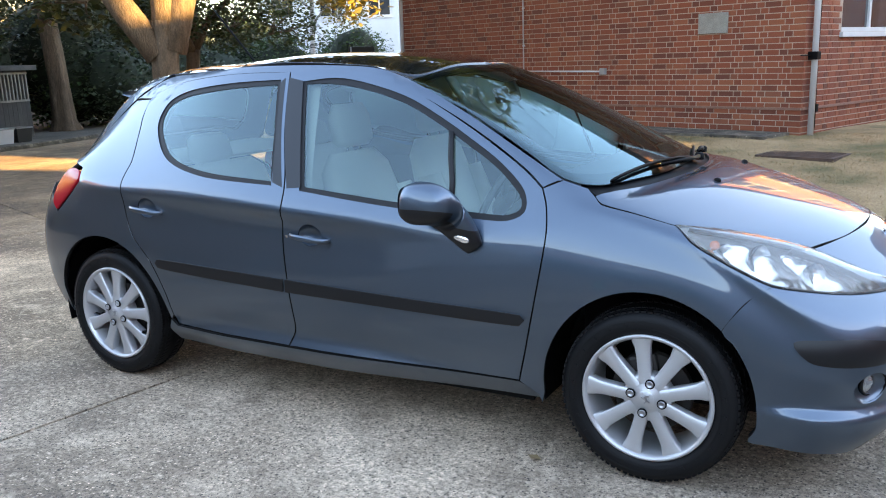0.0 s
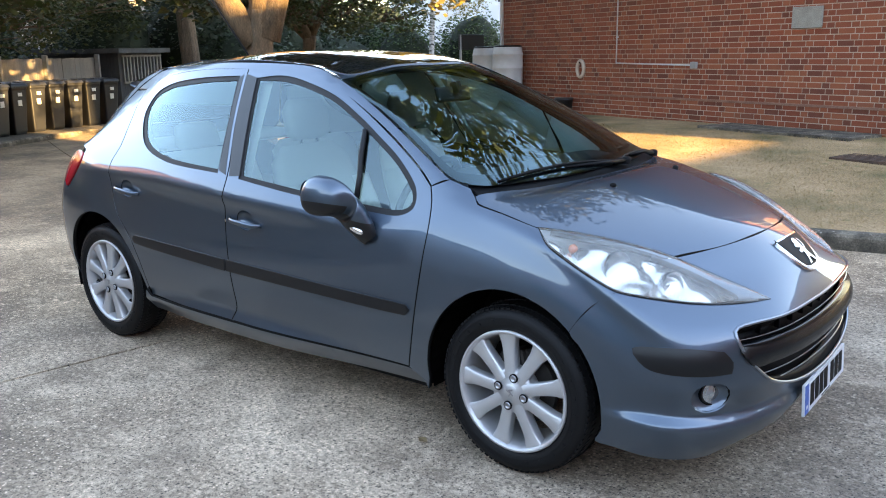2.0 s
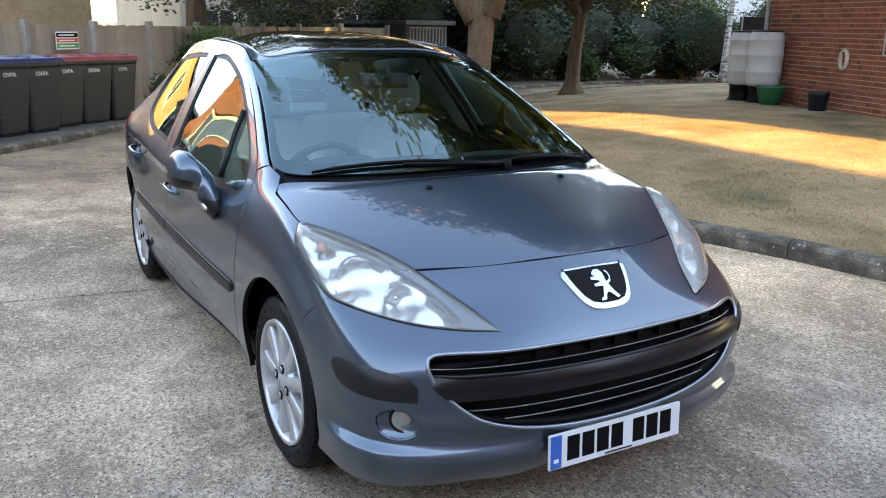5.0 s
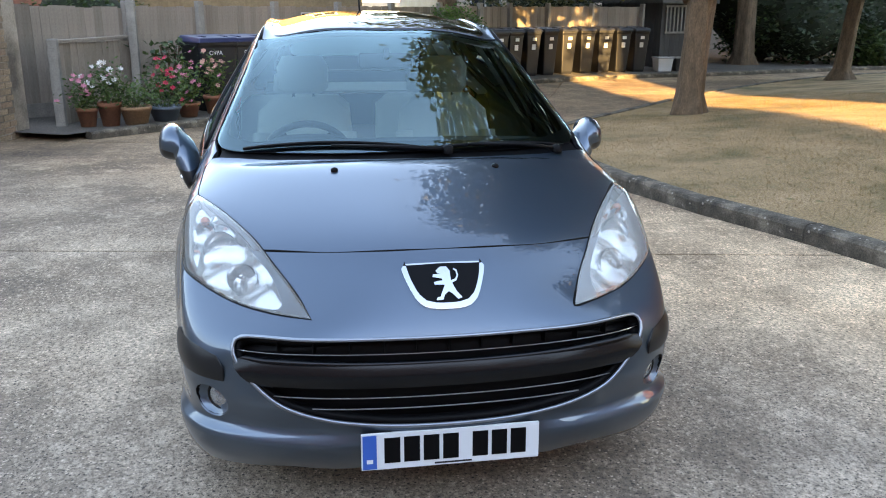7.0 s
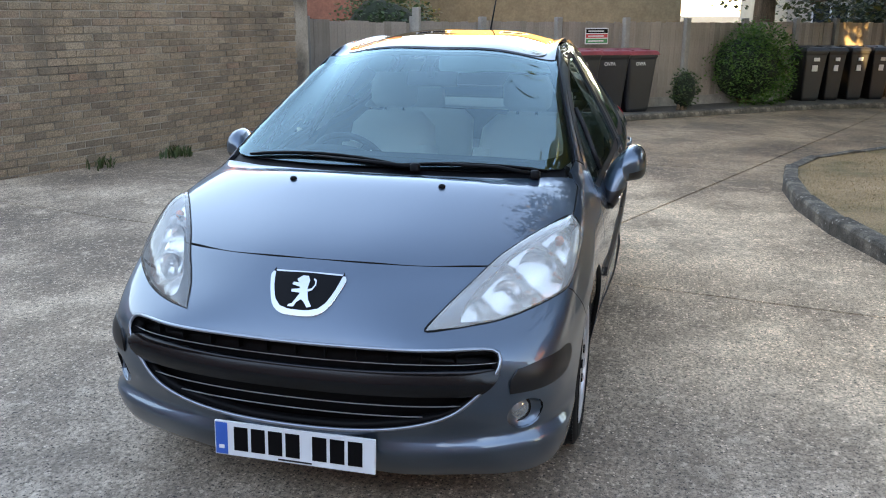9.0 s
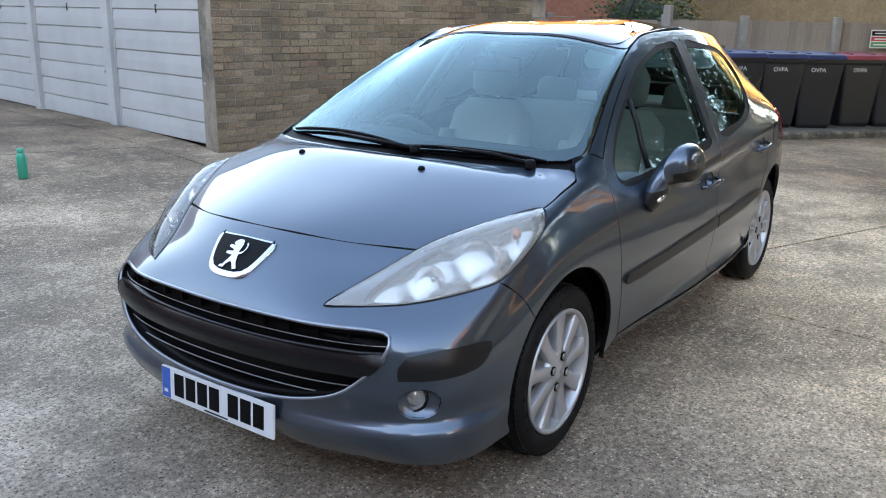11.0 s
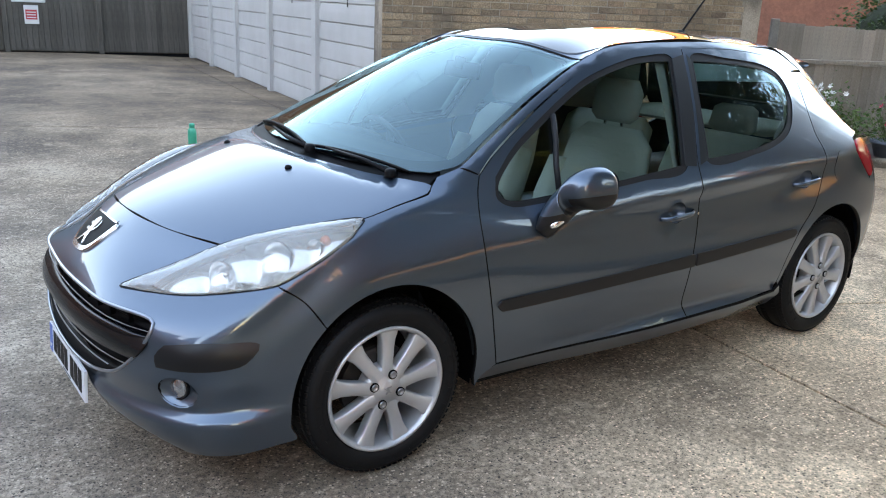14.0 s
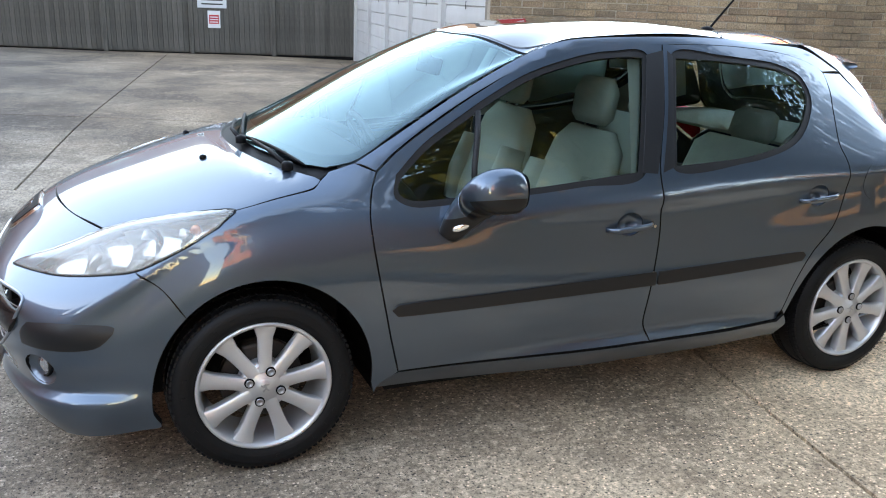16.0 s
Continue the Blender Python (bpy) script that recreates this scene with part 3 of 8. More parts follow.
# ---- brick walls ----
def brick_wall(parent, pose_, length, z0, z1, material, holes=(), best=None, flemish=True, jitter=0.0015):
    """Bricks of their own on a wall's face (local x along, -y out). best: (x0, x1, z0, z1), the stretch whose bricks are single parts."""
    course, joint, deep = 0.075, 0.010, 0.006
    meshes = {}

    def proto(w, h):
        key = (round(w, 4), round(h, 4))
        if key not in meshes:
            c = 0.003
            v = [(0, 0, 0), (w, 0, 0), (w, 0, h), (0, 0, h), (c, -deep, c), (w - c, -deep, c), (w - c, -deep, h - c), (c, -deep, h - c)]
            f = [(4, 5, 6, 7), (0, 1, 5, 4), (1, 2, 6, 5), (2, 3, 7, 6), (3, 0, 4, 7)]
            me = bpy.data.meshes.new("brick")
            me.from_pydata(v, [], f)
            me.materials.append(material)
            meshes[key] = (me, v, f)
        return meshes[key]

    rest_v, rest_f, made = [], [], 0
    row = 0
    z = z0
    while z < z1 - 0.02:
        h = min(course - joint, z1 - z)
        x = 0.0 if row % 2 == 0 else (-0.05625 if flemish else -0.1125)
        k = row
        while x < length:
            w = (0.215 if k % 2 == 0 else 0.1025) if flemish else 0.215
            a, b = max(x, 0), min(x + w, length)
            x += w + joint
            k += 1
            if b - a < 0.03 or any(a < hx1 and b > hx0 and z < hz1 and z + h > hz0 for hx0, hx1, hz0, hz1 in holes):
                continue
            me, v, f = proto(b - a, h)
            out = random.uniform(-jitter, jitter)
            if best and made < 290 and best[0] <= a <= best[1] and best[2] <= z <= best[3]:
                o = new("brick", me)
                o.parent = parent
                o.matrix_basis = Matrix.Translation((a, out, z))
                made += 1
            else:
                o = len(rest_v)
                rest_v += [(p[0] + a, p[1] + out, p[2] + z) for p in v]
                rest_f += [tuple(i + o for i in q) for q in f]
        z += course
        row += 1
    me = bpy.data.meshes.new("brickwork")
    me.from_pydata(rest_v, [], rest_f)
    me.materials.append(material)
    ob = new("brickwork", me)
    ob.parent = parent
    tagged(ob, kind="stuff")
    parent.matrix_basis = pose_
    return parent


# red brick house: gable wall towards the car, second wall round its corner
RED_A, RED_B = Vector((0.76, 8.22)), Vector((-6.72, 10.98))
RED_L = (RED_B - RED_A).length
RED_POSE = along(RED_B, RED_A, 0.0)
red_n = Vector((0.3462, 0.9382))
RED_C = RED_A + red_n * 9.0
house = thing("red_house", "red brick house with pale mortar and white pipes", "house")


def house_wall(parent, p, q, z0, z1, material, thick=0.28, openings=()):
    """A mortar-coloured wall with real openings, in strips. Local x along, -y outwards."""
    length = (Vector(q) - Vector(p)).length
    bm = bmesh.new()
    cuts = sorted({0.0, length, *[o[0] for o in openings], *[o[1] for o in openings]})
    for a, b in zip(cuts, cuts[1:]):
        inside_ = [o for o in openings if o[0] <= (a + b) / 2 <= o[1]]
        zs = [z0]
        for o in inside_:
            zs += [o[2], o[3]]
        zs.append(z1)
        for c, d in zip(zs[::2], zs[1::2]):
            if d - c > 0.001:
                box(bm, a, b, 0.0, thick, c, d)
    o = part("wall", bm, material, parent)
    return o, length


def window(parent, x0, x1, z0, z1, bars=1, depth=0.08):
    """White frame set into an opening of a wall; local axes of the wall."""
    w = part("window", boxes((x0, x0 + .06, depth - .04, depth + .03, z0, z1), (x1 - .06, x1, depth - .04, depth + .03, z0, z1), (x0, x1, depth - .04, depth + .03, z0, z0 + .06), (x0, x1, depth - .04, depth + .03, z1 - .06, z1)), M["white_frame"], parent)
    for k in range(1, bars + 1):
        x = x0 + (x1 - x0) * k / (bars + 1)
        part("glazing_bar", boxes((x - .03, x + .03, depth - .035, depth + .025, z0 + .06, z1 - .06)), M["white_frame"], w)
    part("sill", boxes((x0 - .06, x1 + .06, -.05, depth, z0 - .07, z0 - .005), bevel=.006), M["white_frame"], w)
    bm = bmesh.new()
    box(bm, x0 + .03, x1 - .03, depth - .006, depth, z0 + .03, z1 - .03)
    part("pane", bm, M["far_glass"], w)
    bm = bmesh.new()
    for k in range(int((x1 - x0) / .05)):
        x = x0 + .06 + k * .05
        box(bm, x, x + .047, depth + .02, depth + .026, z0 + .05, z1 - .05)
    part("blind", bm, M["blind"], w)
    return w


wall_s, _ = house_wall(house, RED_B, RED_A, -0.3, 5.6, M["mortar"])
wall_s.name = "gable_wall"
brick_wall(wall_s, RED_POSE, RED_L, 0.15, 5.6, M["red_brick"], best=(2.0, 8.0, 0.15, 0.95))
B_OPEN = [(0.98, 2.9, 1.62, 2.85), (4.6, 6.6, 1.62, 2.85), (0.98, 2.9, 4.0, 5.1), (4.6, 6.6, 4.0, 5.1)]
wall_e, _ = house_wall(house, RED_A, RED_C, -0.3, 5.6, M["mortar"], openings=B_OPEN)
wall_e.name = "side_wall"
brick_wall(wall_e, along(RED_A, RED_C, 0.0), 9.0, 0.15, 5.6, M["red_brick"], holes=B_OPEN)
for o in B_OPEN:
    window(wall_e, *o, bars=1)
# plain far walls, floor and roof close the house
for nm, b_ in (("back_wall", (0, RED_L, 8.6, 8.9, -.3, 5.6)), ("end_wall", (0, .28, .28, 8.6, -.3, 5.6)), ("upper_floor", (.3, RED_L - .3, .3, 8.58, 2.95, 3.1))):
    part(nm, boxes(b_), M["mortar"], house).matrix_basis = RED_POSE
bm = bmesh.new()
lo = [(-.4, -.35, 5.6), (RED_L + .35, -.35, 5.6), (RED_L + .35, 9.3, 5.6), (-.4, 9.3, 5.6)]
vs2 = [bm.verts.new(p) for p in lo] + [bm.verts.new((RED_L / 2, -.35, 8.2)), bm.verts.new((RED_L / 2, 9.3, 8.2))]
for f in ((0, 1, 4), (1, 2, 5, 4), (2, 3, 5), (3, 0, 4, 5), (3, 2, 1, 0)):
    bm.faces.new([vs2[k] for k in f])
o = part("roof", bm, M["tile"], house)
o.matrix_basis = RED_POSE
# pale ledge above the plinth, plaque, cable pipe with box
for w_, p_, len_ in ((wall_s, RED_POSE, RED_L), (wall_e, along(RED_A, RED_C), 9.0)):
    part("plinth_ledge", boxes((0 if w_ is wall_e else -.0, len_, -.022, 0, .655, .690), bevel=.004), M["ledge"], w_)


def red_x(x, y):
    return (Vector((x, y)) - RED_B).dot((RED_A - RED_B).normalized())


part("plaque", boxes((RED_L - 1.50, RED_L - 1.06, -.03, 0, 1.655, 1.925), bevel=.004), M["stone"], wall_s, "pale stone plaque")
ex, bx = RED_L - 4.78, RED_L - 3.16
bm = bmesh.new()
tube(bm, [(ex, -.025, 5.4), (ex, -.025, 1.20)], .011, 8)
tube(bm, [(ex, -.025, 1.20), (bx, -.025, 1.175)], .011, 8)
pipe = part("cable_pipe", bm, M["white_plastic"], wall_s, "thin white cable pipe", smooth=True)
part("junction_box", boxes((bx - .01, bx + .09, -.06, 0, 1.13, 1.225), bevel=.006), M["grey_plastic"], wall_s)
for z in (1.6, 2.2, 2.8):
    part("pipe_clip", boxes((ex - .02, ex + .02, -.03, 0, z, z + .025)), M["white_plastic"], pipe)
# downpipe on the corner
bm = bmesh.new()
tube(bm, [(.14, -.07, 5.5), (.14, -.07, .30)], .038, 16)
dp = part("downpipe", bm, M["white_plastic"], wall_e, "white plastic downpipe", smooth=True)
for z in (1.28, 3.4):
    part("pipe_collar", boxes((.085, .195, -.125, 0, z, z + .10), bevel=.01), M["black"], dp)
part("cable_end", boxes((-.19, .085, -.06, -.045, 1.33, 1.345)), M["black"], dp)
bm = bmesh.new()
tube(bm, [(.33, -.02, 5.4), (.34, -.02, 2.2), (.32, -.02, 1.2), (.34, -.02, .42)], .010, 8)
part("black_cable", bm, M["black"], wall_e, smooth=True)
part("cable_box", boxes((.30, .37, -.05, 0, .62, .72), bevel=.006), M["black"], wall_e)
bm = bmesh.new()
tube(bm, [(.06, -.09, 5.4), (.06, -.09, .5)], .036, 14)
o = part("downpipe", bm, M["white_plastic"], wall_s, "white plastic downpipe", smooth=True)
# hose ring
bm = bmesh.new()
tube(bm, [(.085 * math.cos(a), 0, .135 * math.sin(a)) for a in [k * math.tau / 28 for k in range(29)]], .032, 10, caps=False)
o = tagged(part("hose", bm, M["cream"], None, smooth=True), "coiled cream hose hung on the brick wall", "hose")
hx = RED_L - 5.66
hp = RED_POSE @ Vector((hx, -.03, 1.10))
o.matrix_world = Matrix.Translation(hp) @ RED_POSE.to_3x3().to_4x4()
part("hose_hook", boxes((-.01, .01, -.03, .03, .09, .12)), M["black"], o)
# step slab and drain cover by the wall
step = tagged(sheet("paving_slab", [tuple((RED_POSE @ Vector(p)).xy) for p in ((RED_L - 2.35, -.75, 0), (RED_L - .12, -.70, 0), (RED_L - .12, -.03, 0), (RED_L - 2.35, -.03, 0))], M["kerb"], lambda x, y: lawn_z(x, y) + .035, .4, None, .08), "pale concrete paving slab at the wall foot", "paving slab")
drain = tagged(part("drain_cover", boxes((-.42, .42, -.28, .28, -.03, .02), bevel=.006), M["rust"], None), "rusty iron drain cover in the grass", "drain cover")
drain.matrix_basis = Matrix.Translation((.98, 6.55, lawn_z(.98, 6.55) - .010)) @ Matrix.Rotation(radians(-15), 4, "Z")
for k in range(6):
    part("cover_rib", boxes((-.38, .38, -.24 + k * .09, -.21 + k * .09, .02, .026)), M["rust"], drain)
# ---- garage block: buff brick side wall, white up-and-over doors ----
GAR, GAR_W = Vector((-2.13, -4.86)), Vector((-6.62, -3.70))
DD = Vector((-0.165, -0.986)).normalized()
garage = thing("garage_block", "flat-roofed garage block of buff brick with white doors", "garage")
gw, gl = house_wall(garage, GAR, GAR_W, -.3, 2.55, M["mortar_buff"])
gw.name = "side_wall"
brick_wall(gw, along(GAR, GAR_W, 0.0), gl, -.24, 2.55, M["buff_brick"], best=(0.0, gl, -.24, 1.0), flemish=False, jitter=.005)
gp = Matrix.Translation((GAR.x, GAR.y, 0)) @ Matrix.Rotation(math.atan2(DD.y, DD.x), 4, "Z")
# local x runs from the corner to the gate, +y faces the yard
part("corner_pier", boxes((0, .10, -.30, 0, -.1, 2.55)), M["mortar_buff"], garage).matrix_basis = gp


def garage_door(x0, w, z0, tall):
    """A ribbed steel door in its frame."""
    n = 9
    pitch = tall / n
    prof = []
    for k in range(n):
        z = k * pitch
        prof += [(-.006, z + .004), (.014, z + .012), (.014, z + pitch * .55), (.006, z + pitch - .006), (-.006, z + pitch)]
    bm = bmesh.new()
    a = [bm.verts.new((.03, y - .05, z0 + z)) for y, z in prof]
    b = [bm.verts.new((w - .03, y - .05, z0 + z)) for y, z in prof]
    for k in range(len(prof) - 1):
        bm.faces.new((a[k], a[k + 1], b[k + 1], b[k]))
    bmesh.ops.recalc_face_normals(bm, faces=bm.faces[:])
    d = part("garage_door", bm, M["white_door"], garage, "white ribbed up-and-over garage door")
    d.matrix_basis = gp @ Matrix.Translation((x0, 0, 0))
    for e0 in (.0, w - .03):
        part("edge_strip", boxes((e0, e0 + .03, -.075, -.03, z0, z0 + tall)), M["white_door"], d)
    part("backing", boxes((.0, w, -.12, -.08, z0 - .05, z0 + tall)), M["black"], d)
    bm = bmesh.new()
    lathe(bm, [(.022, -.04), (.022, -.02), (.012, -.012), (.001, -.012)], 14, "Y", (.10, 0, z0 + .64))
    part("lock", bm, M["bolt"], d, smooth=True)
    part("plain_bar", boxes((w / 2 - .012, w / 2 + .012, -.038, -.033, z0 + 1.34, z0 + 1.43), (w / 2 - .03, w / 2 - .012, -.038, -.033, z0 + 1.415, z0 + 1.43)), M["trim"], d)
    return d


for k in range(5):
    garage_door(.12 + k * 2.30, 2.12, .09, 2.06)
    post = boxes((.12 + k * 2.30 + 2.12, .12 + (k + 1) * 2.30, -.10, .02, -.1, 2.2), bevel=.006)
    o = part("door_post", post, M["white_door"], garage)
    o.matrix_basis = gp
o = part("lintel", boxes((0, 11.7, -.3, .02, 2.15, 2.55)), M["white_door"], garage)
o.matrix_basis = gp
bm = bmesh.new()
pts = [GAR, GAR + DD * 11.75, GAR + DD * 11.75 + Vector((-6.0, 1.2)), GAR_W]
lo = [bm.verts.new((p.x, p.y, 2.55)) for p in pts]
hi = [bm.verts.new((p.x, p.y, 2.72)) for p in pts]
bm.faces.new(lo)
bm.faces.new(hi[::-1])
for k in range(4):
    bm.faces.new((lo[k], hi[k], hi[(k + 1) % 4], lo[(k + 1) % 4]))
bmesh.ops.recalc_face_normals(bm, faces=bm.faces[:])
part("flat_roof", bm, M["felt"], garage)
for a, b in ((pts[1], pts[2]), (pts[2], pts[3])):
    part("back_wall", boxes((0, (b - a).length, .0, .25, -.3, 2.55)), M["mortar_buff"], garage).matrix_basis = along(a, b)
# red notice on the side wall
sign = tagged(part("wall_sign", boxes((.03, .34, -.018, -.008, 1.78, 2.12), bevel=.003), M["sign_red"], None), "small red and white notice on the brick wall", "sign")
sign.matrix_basis = gw.matrix_basis
part("sign_panel", boxes((.05, .32, -.021, -.018, 1.80, 1.90)), M["white_plastic"], sign)
# weeds at the wall foot
def tuft(name, label, at, count, height, spread, material, seed):
    rnd = random.Random(seed)
    v, f = [], []
    for _ in range(count):
        x, y = rnd.gauss(0, spread), rnd.gauss(0, spread)
        a = rnd.uniform(0, math.tau)
        h = height * rnd.uniform(.5, 1.1)
        l = rnd.uniform(.2, .8) * h
        w = rnd.uniform(.004, .012)
        dx, dy = math.cos(a), math.sin(a)
        o = len(v)
        v += [(x - dy * w, y + dx * w, 0), (x + dy * w, y - dx * w, 0), (x + dx * l * .5 + dy * w, y + dy * l * .5 - dx * w, h * .7), (x + dx * l * .5 - dy * w, y + dy * l * .5 + dx * w, h * .7), (x + dx * l, y + dy * l, h)]
        f += [(o, o + 1, o + 2, o + 3), (o + 3, o + 2, o + 4)]
    me = bpy.data.meshes.new(name)
    me.from_pydata(v, [], f)
    me.materials.append(material)
    ob = tagged(new(name, me), label, "weed", kind="stuff")
    ob.matrix_basis = Matrix.Translation(at)
    return ob


for x, s_ in ((-4.35, 90), (-3.3, 30), (-5.3, 26), (-5.9, 18)):
    q = GAR + (GAR_W - GAR).normalized() * (abs(x) - 2.1)
    tuft("weeds", "green weeds at the foot of the brick wall", (q.x + .05, q.y + .09, yard_z(q.x, q.y)), s_, .13, .09, M["weed"], int(s_))

# ---- plank gate across the end of the drive ----
GATE = [Vector((-4.05, -16.35)), Vector((1.35, -17.85)), Vector((5.2, -19.6))]
gate = thing("plank_gate", "tall weathered grey plank gate with notices", "gate")


def planks(parent, p, q, z, tall, board, material, seed, lap=0.0, thick=.02):
    """Upright boards side by side between two points in plan."""
    rnd = random.Random(seed)
    base = along(p, q, 0)
    length = (Vector(q) - Vector(p)).length
    n = max(1, round(length / board))
    w = length / n
    me_cache = {}
    for k in range(n):
        key = k % 5
        if key not in me_cache:
            h = tall + rnd.uniform(-.012, .012)
            bm = bmesh.new()
            box(bm, .002, w - .003 + lap, 0, thick, 0, h)
            me_cache[key] = mesh_of("board", bm, material)
        o = new("board", me_cache[key])
        o.parent = parent
        t = (k + .5) / n
        zz = z if not callable(z) else z(*(Vector(p) + (Vector(q) - Vector(p)) * t))
        o.matrix_basis = base @ Matrix.Translation((k * w, rnd.uniform(-.004, .004), zz)) @ Matrix.Rotation(rnd.uniform(-.06, .06) if lap else 0, 4, "Z")


planks(gate, GATE[0], GATE[1], .16, 2.3, .115, M["gate_wood"], 3)
planks(gate, GATE[1], GATE[2], .16, 2.3, .115, M["gate_wood"], 4)
# unseen backing, added to stop sunlight coming through the board gaps
for a, b in zip(GATE, GATE[1:]):
    part("backing", boxes((0, (b - a).length, -.035, -.012, .12, 2.4)), M["gate_wood"], gate).matrix_basis = along(a, b)
for z in (.13,):
    for a, b in zip(GATE, GATE[1:]):
        o = part("bottom_rail", boxes((0, (b - a).length, -.05, -.0, z - .06, z + .01)), M["black"], gate)
        o.matrix_basis = along(a, b)
for t in (.33, .66, 1.0):
    o = part("gate_post", boxes((-.05, .05, -.0, .06, .05, 2.5), bevel=.01), M["gate_wood"], gate)
    o.matrix_basis = along(GATE[0], GATE[1]) @ Matrix.Translation(((GATE[1] - GATE[0]).length * t, .02, 0))
gd = along(GATE[0], GATE[1])
notice = tagged(part("notice", boxes((3.05, 3.33, .03, .04, .71, 1.09), bevel=.003), M["white_plastic"], None), "white and red notice fixed to the gate", "sign")
notice.matrix_basis = gd
part("red_panel", boxes((3.08, 3.30, .04, .044, .80, 1.0)), M["sign_red"], notice)
for k in range(3):
    part("plain_bar", boxes((3.10, 3.28, .044, .046, .83 + k * .055, .85 + k * .055)), M["white_plastic"], notice)
notice2 = tagged(part("notice", boxes((2.90, 3.55, .03, .04, 1.15, 1.62), bevel=.003), M["pale_sign"], None), "large pale notice fixed to the gate", "sign")
notice2.matrix_basis = gd
for k in range(4):
    part("plain_bar", boxes((2.98, 3.46, .04, .043, 1.22 + k * .09, 1.25 + k * .09)), M["trim"], notice2)
# green bottle standing on the drive
bm = bmesh.new()
lathe(bm, [(.001, 0), (.034, 0), (.038, .008), (.038, .165), (.034, .185), (.022, .200), (.020, .205)], 28, "Z")
bottle = tagged(part("bottle", bm, M["green_plastic"], None, smooth=True), "bright green plastic drinking bottle on the concrete", "bottle")
bottle.matrix_basis = Matrix.Translation((-.11, -5.0, yard_z(-.1, -5.0))) @ Matrix.Diagonal((1.08, 1.08, 1.1, 1))
bm = bmesh.new()
lathe(bm, [(.023, .202), (.025, .206), (.025, .232), (.016, .240), (.001, .241)], 22, "Z")
part("cap", bm, M["green_plastic"], bottle, smooth=True)
# ---- fence behind the bins ----
FENCE = [Vector(p) for p in ((-7.9, -4.1), (-9.08, -2.77), (-9.92, -1.83), (-10.92, -.69), (-11.9, .43), (-12.87, 1.52), (-13.9, 2.65), (-14.95, 3.75), (-16.0, 4.7), (-16.85, 5.9), (-17.3, 7.2), (-17.6, 8.7))]
back = thing("back_fence", "weathered board fence between concrete posts", "fence")
for k, (a, b) in enumerate(zip(FENCE, FENCE[1:])):
    zb = lambda x, y: yard_z(x, y) + .06
    top_z = 1.42 - zb(*((a + b) / 2))
    planks(back, a, b, zb, top_z, .125, M["fence"], 20 + k, lap=.012)
    o = part("gravel_board", boxes((0, (b - a).length, -.02, .03, 0, .22)), M["post"], back)
    o.matrix_basis = along(a, b, yard_z(*a) + .04)
for p in FENCE:
    o = part("concrete_post", boxes((-.055, .055, -.055, .055, 0, 1.5 - yard_z(*p)), bevel=.012), M["post"], back)
    o.matrix_basis = Matrix.Translation((p.x + .03, p.y + .02, yard_z(*p))) @ Matrix.Rotation(radians(130), 4, "Z")
# low side fence by the flower pots
low = thing("low_fence", "short grey plank fence with a tall concrete post", "fence")
la, lb = Vector((-7.18, -3.38)), Vector((-8.95, -2.72))
planks(low, la, lb, lambda x, y: yard_z(x, y) + .08, 1.02, .14, M["fence"], 50)
for p, h in ((la, 1.12), (lb, 1.75)):
    o = part("concrete_post", boxes((-.06, .06, -.06, .06, 0, h), bevel=.012), M["post"], low)
    o.matrix_basis = Matrix.Translation((p.x + .04, p.y + .06, yard_z(*p) + .04))
o = part("top_rail", boxes((0, (lb - la).length, -.035, .035, 1.10, 1.14), bevel=.006), M["fence"], low)
o.matrix_basis = along(la, lb, yard_z(*la))
notice = tagged(part("fence_sign", boxes((-.25, .25, -.008, 0, -.14, .14), bevel=.002), M["white_plastic"], None), "black, red and green notice on the fence", "sign")
sd = (FENCE[4] - FENCE[3]).normalized()
sp_ = FENCE[3] + sd * .78 + Vector((sd.y, -sd.x)) * .10
notice.matrix_basis = Matrix.Translation((sp_.x, sp_.y, 1.18)) @ Matrix.Rotation(math.atan2(sd.y, sd.x), 4, "Z")
for z0, z1, m_ in ((.05, .12, "black"), (-.03, .035, "sign_red"), (-.12, -.045, "sign_green")):
    part("colour_band", boxes((-.235, .235, -.012, -.008, z0, z1)), M[m_], notice)
for z in (.085, .0, -.085):
    part("plain_bar", boxes((-.19, .15, -.014, -.012, z - .009, z + .009)), M["white_plastic"], notice)


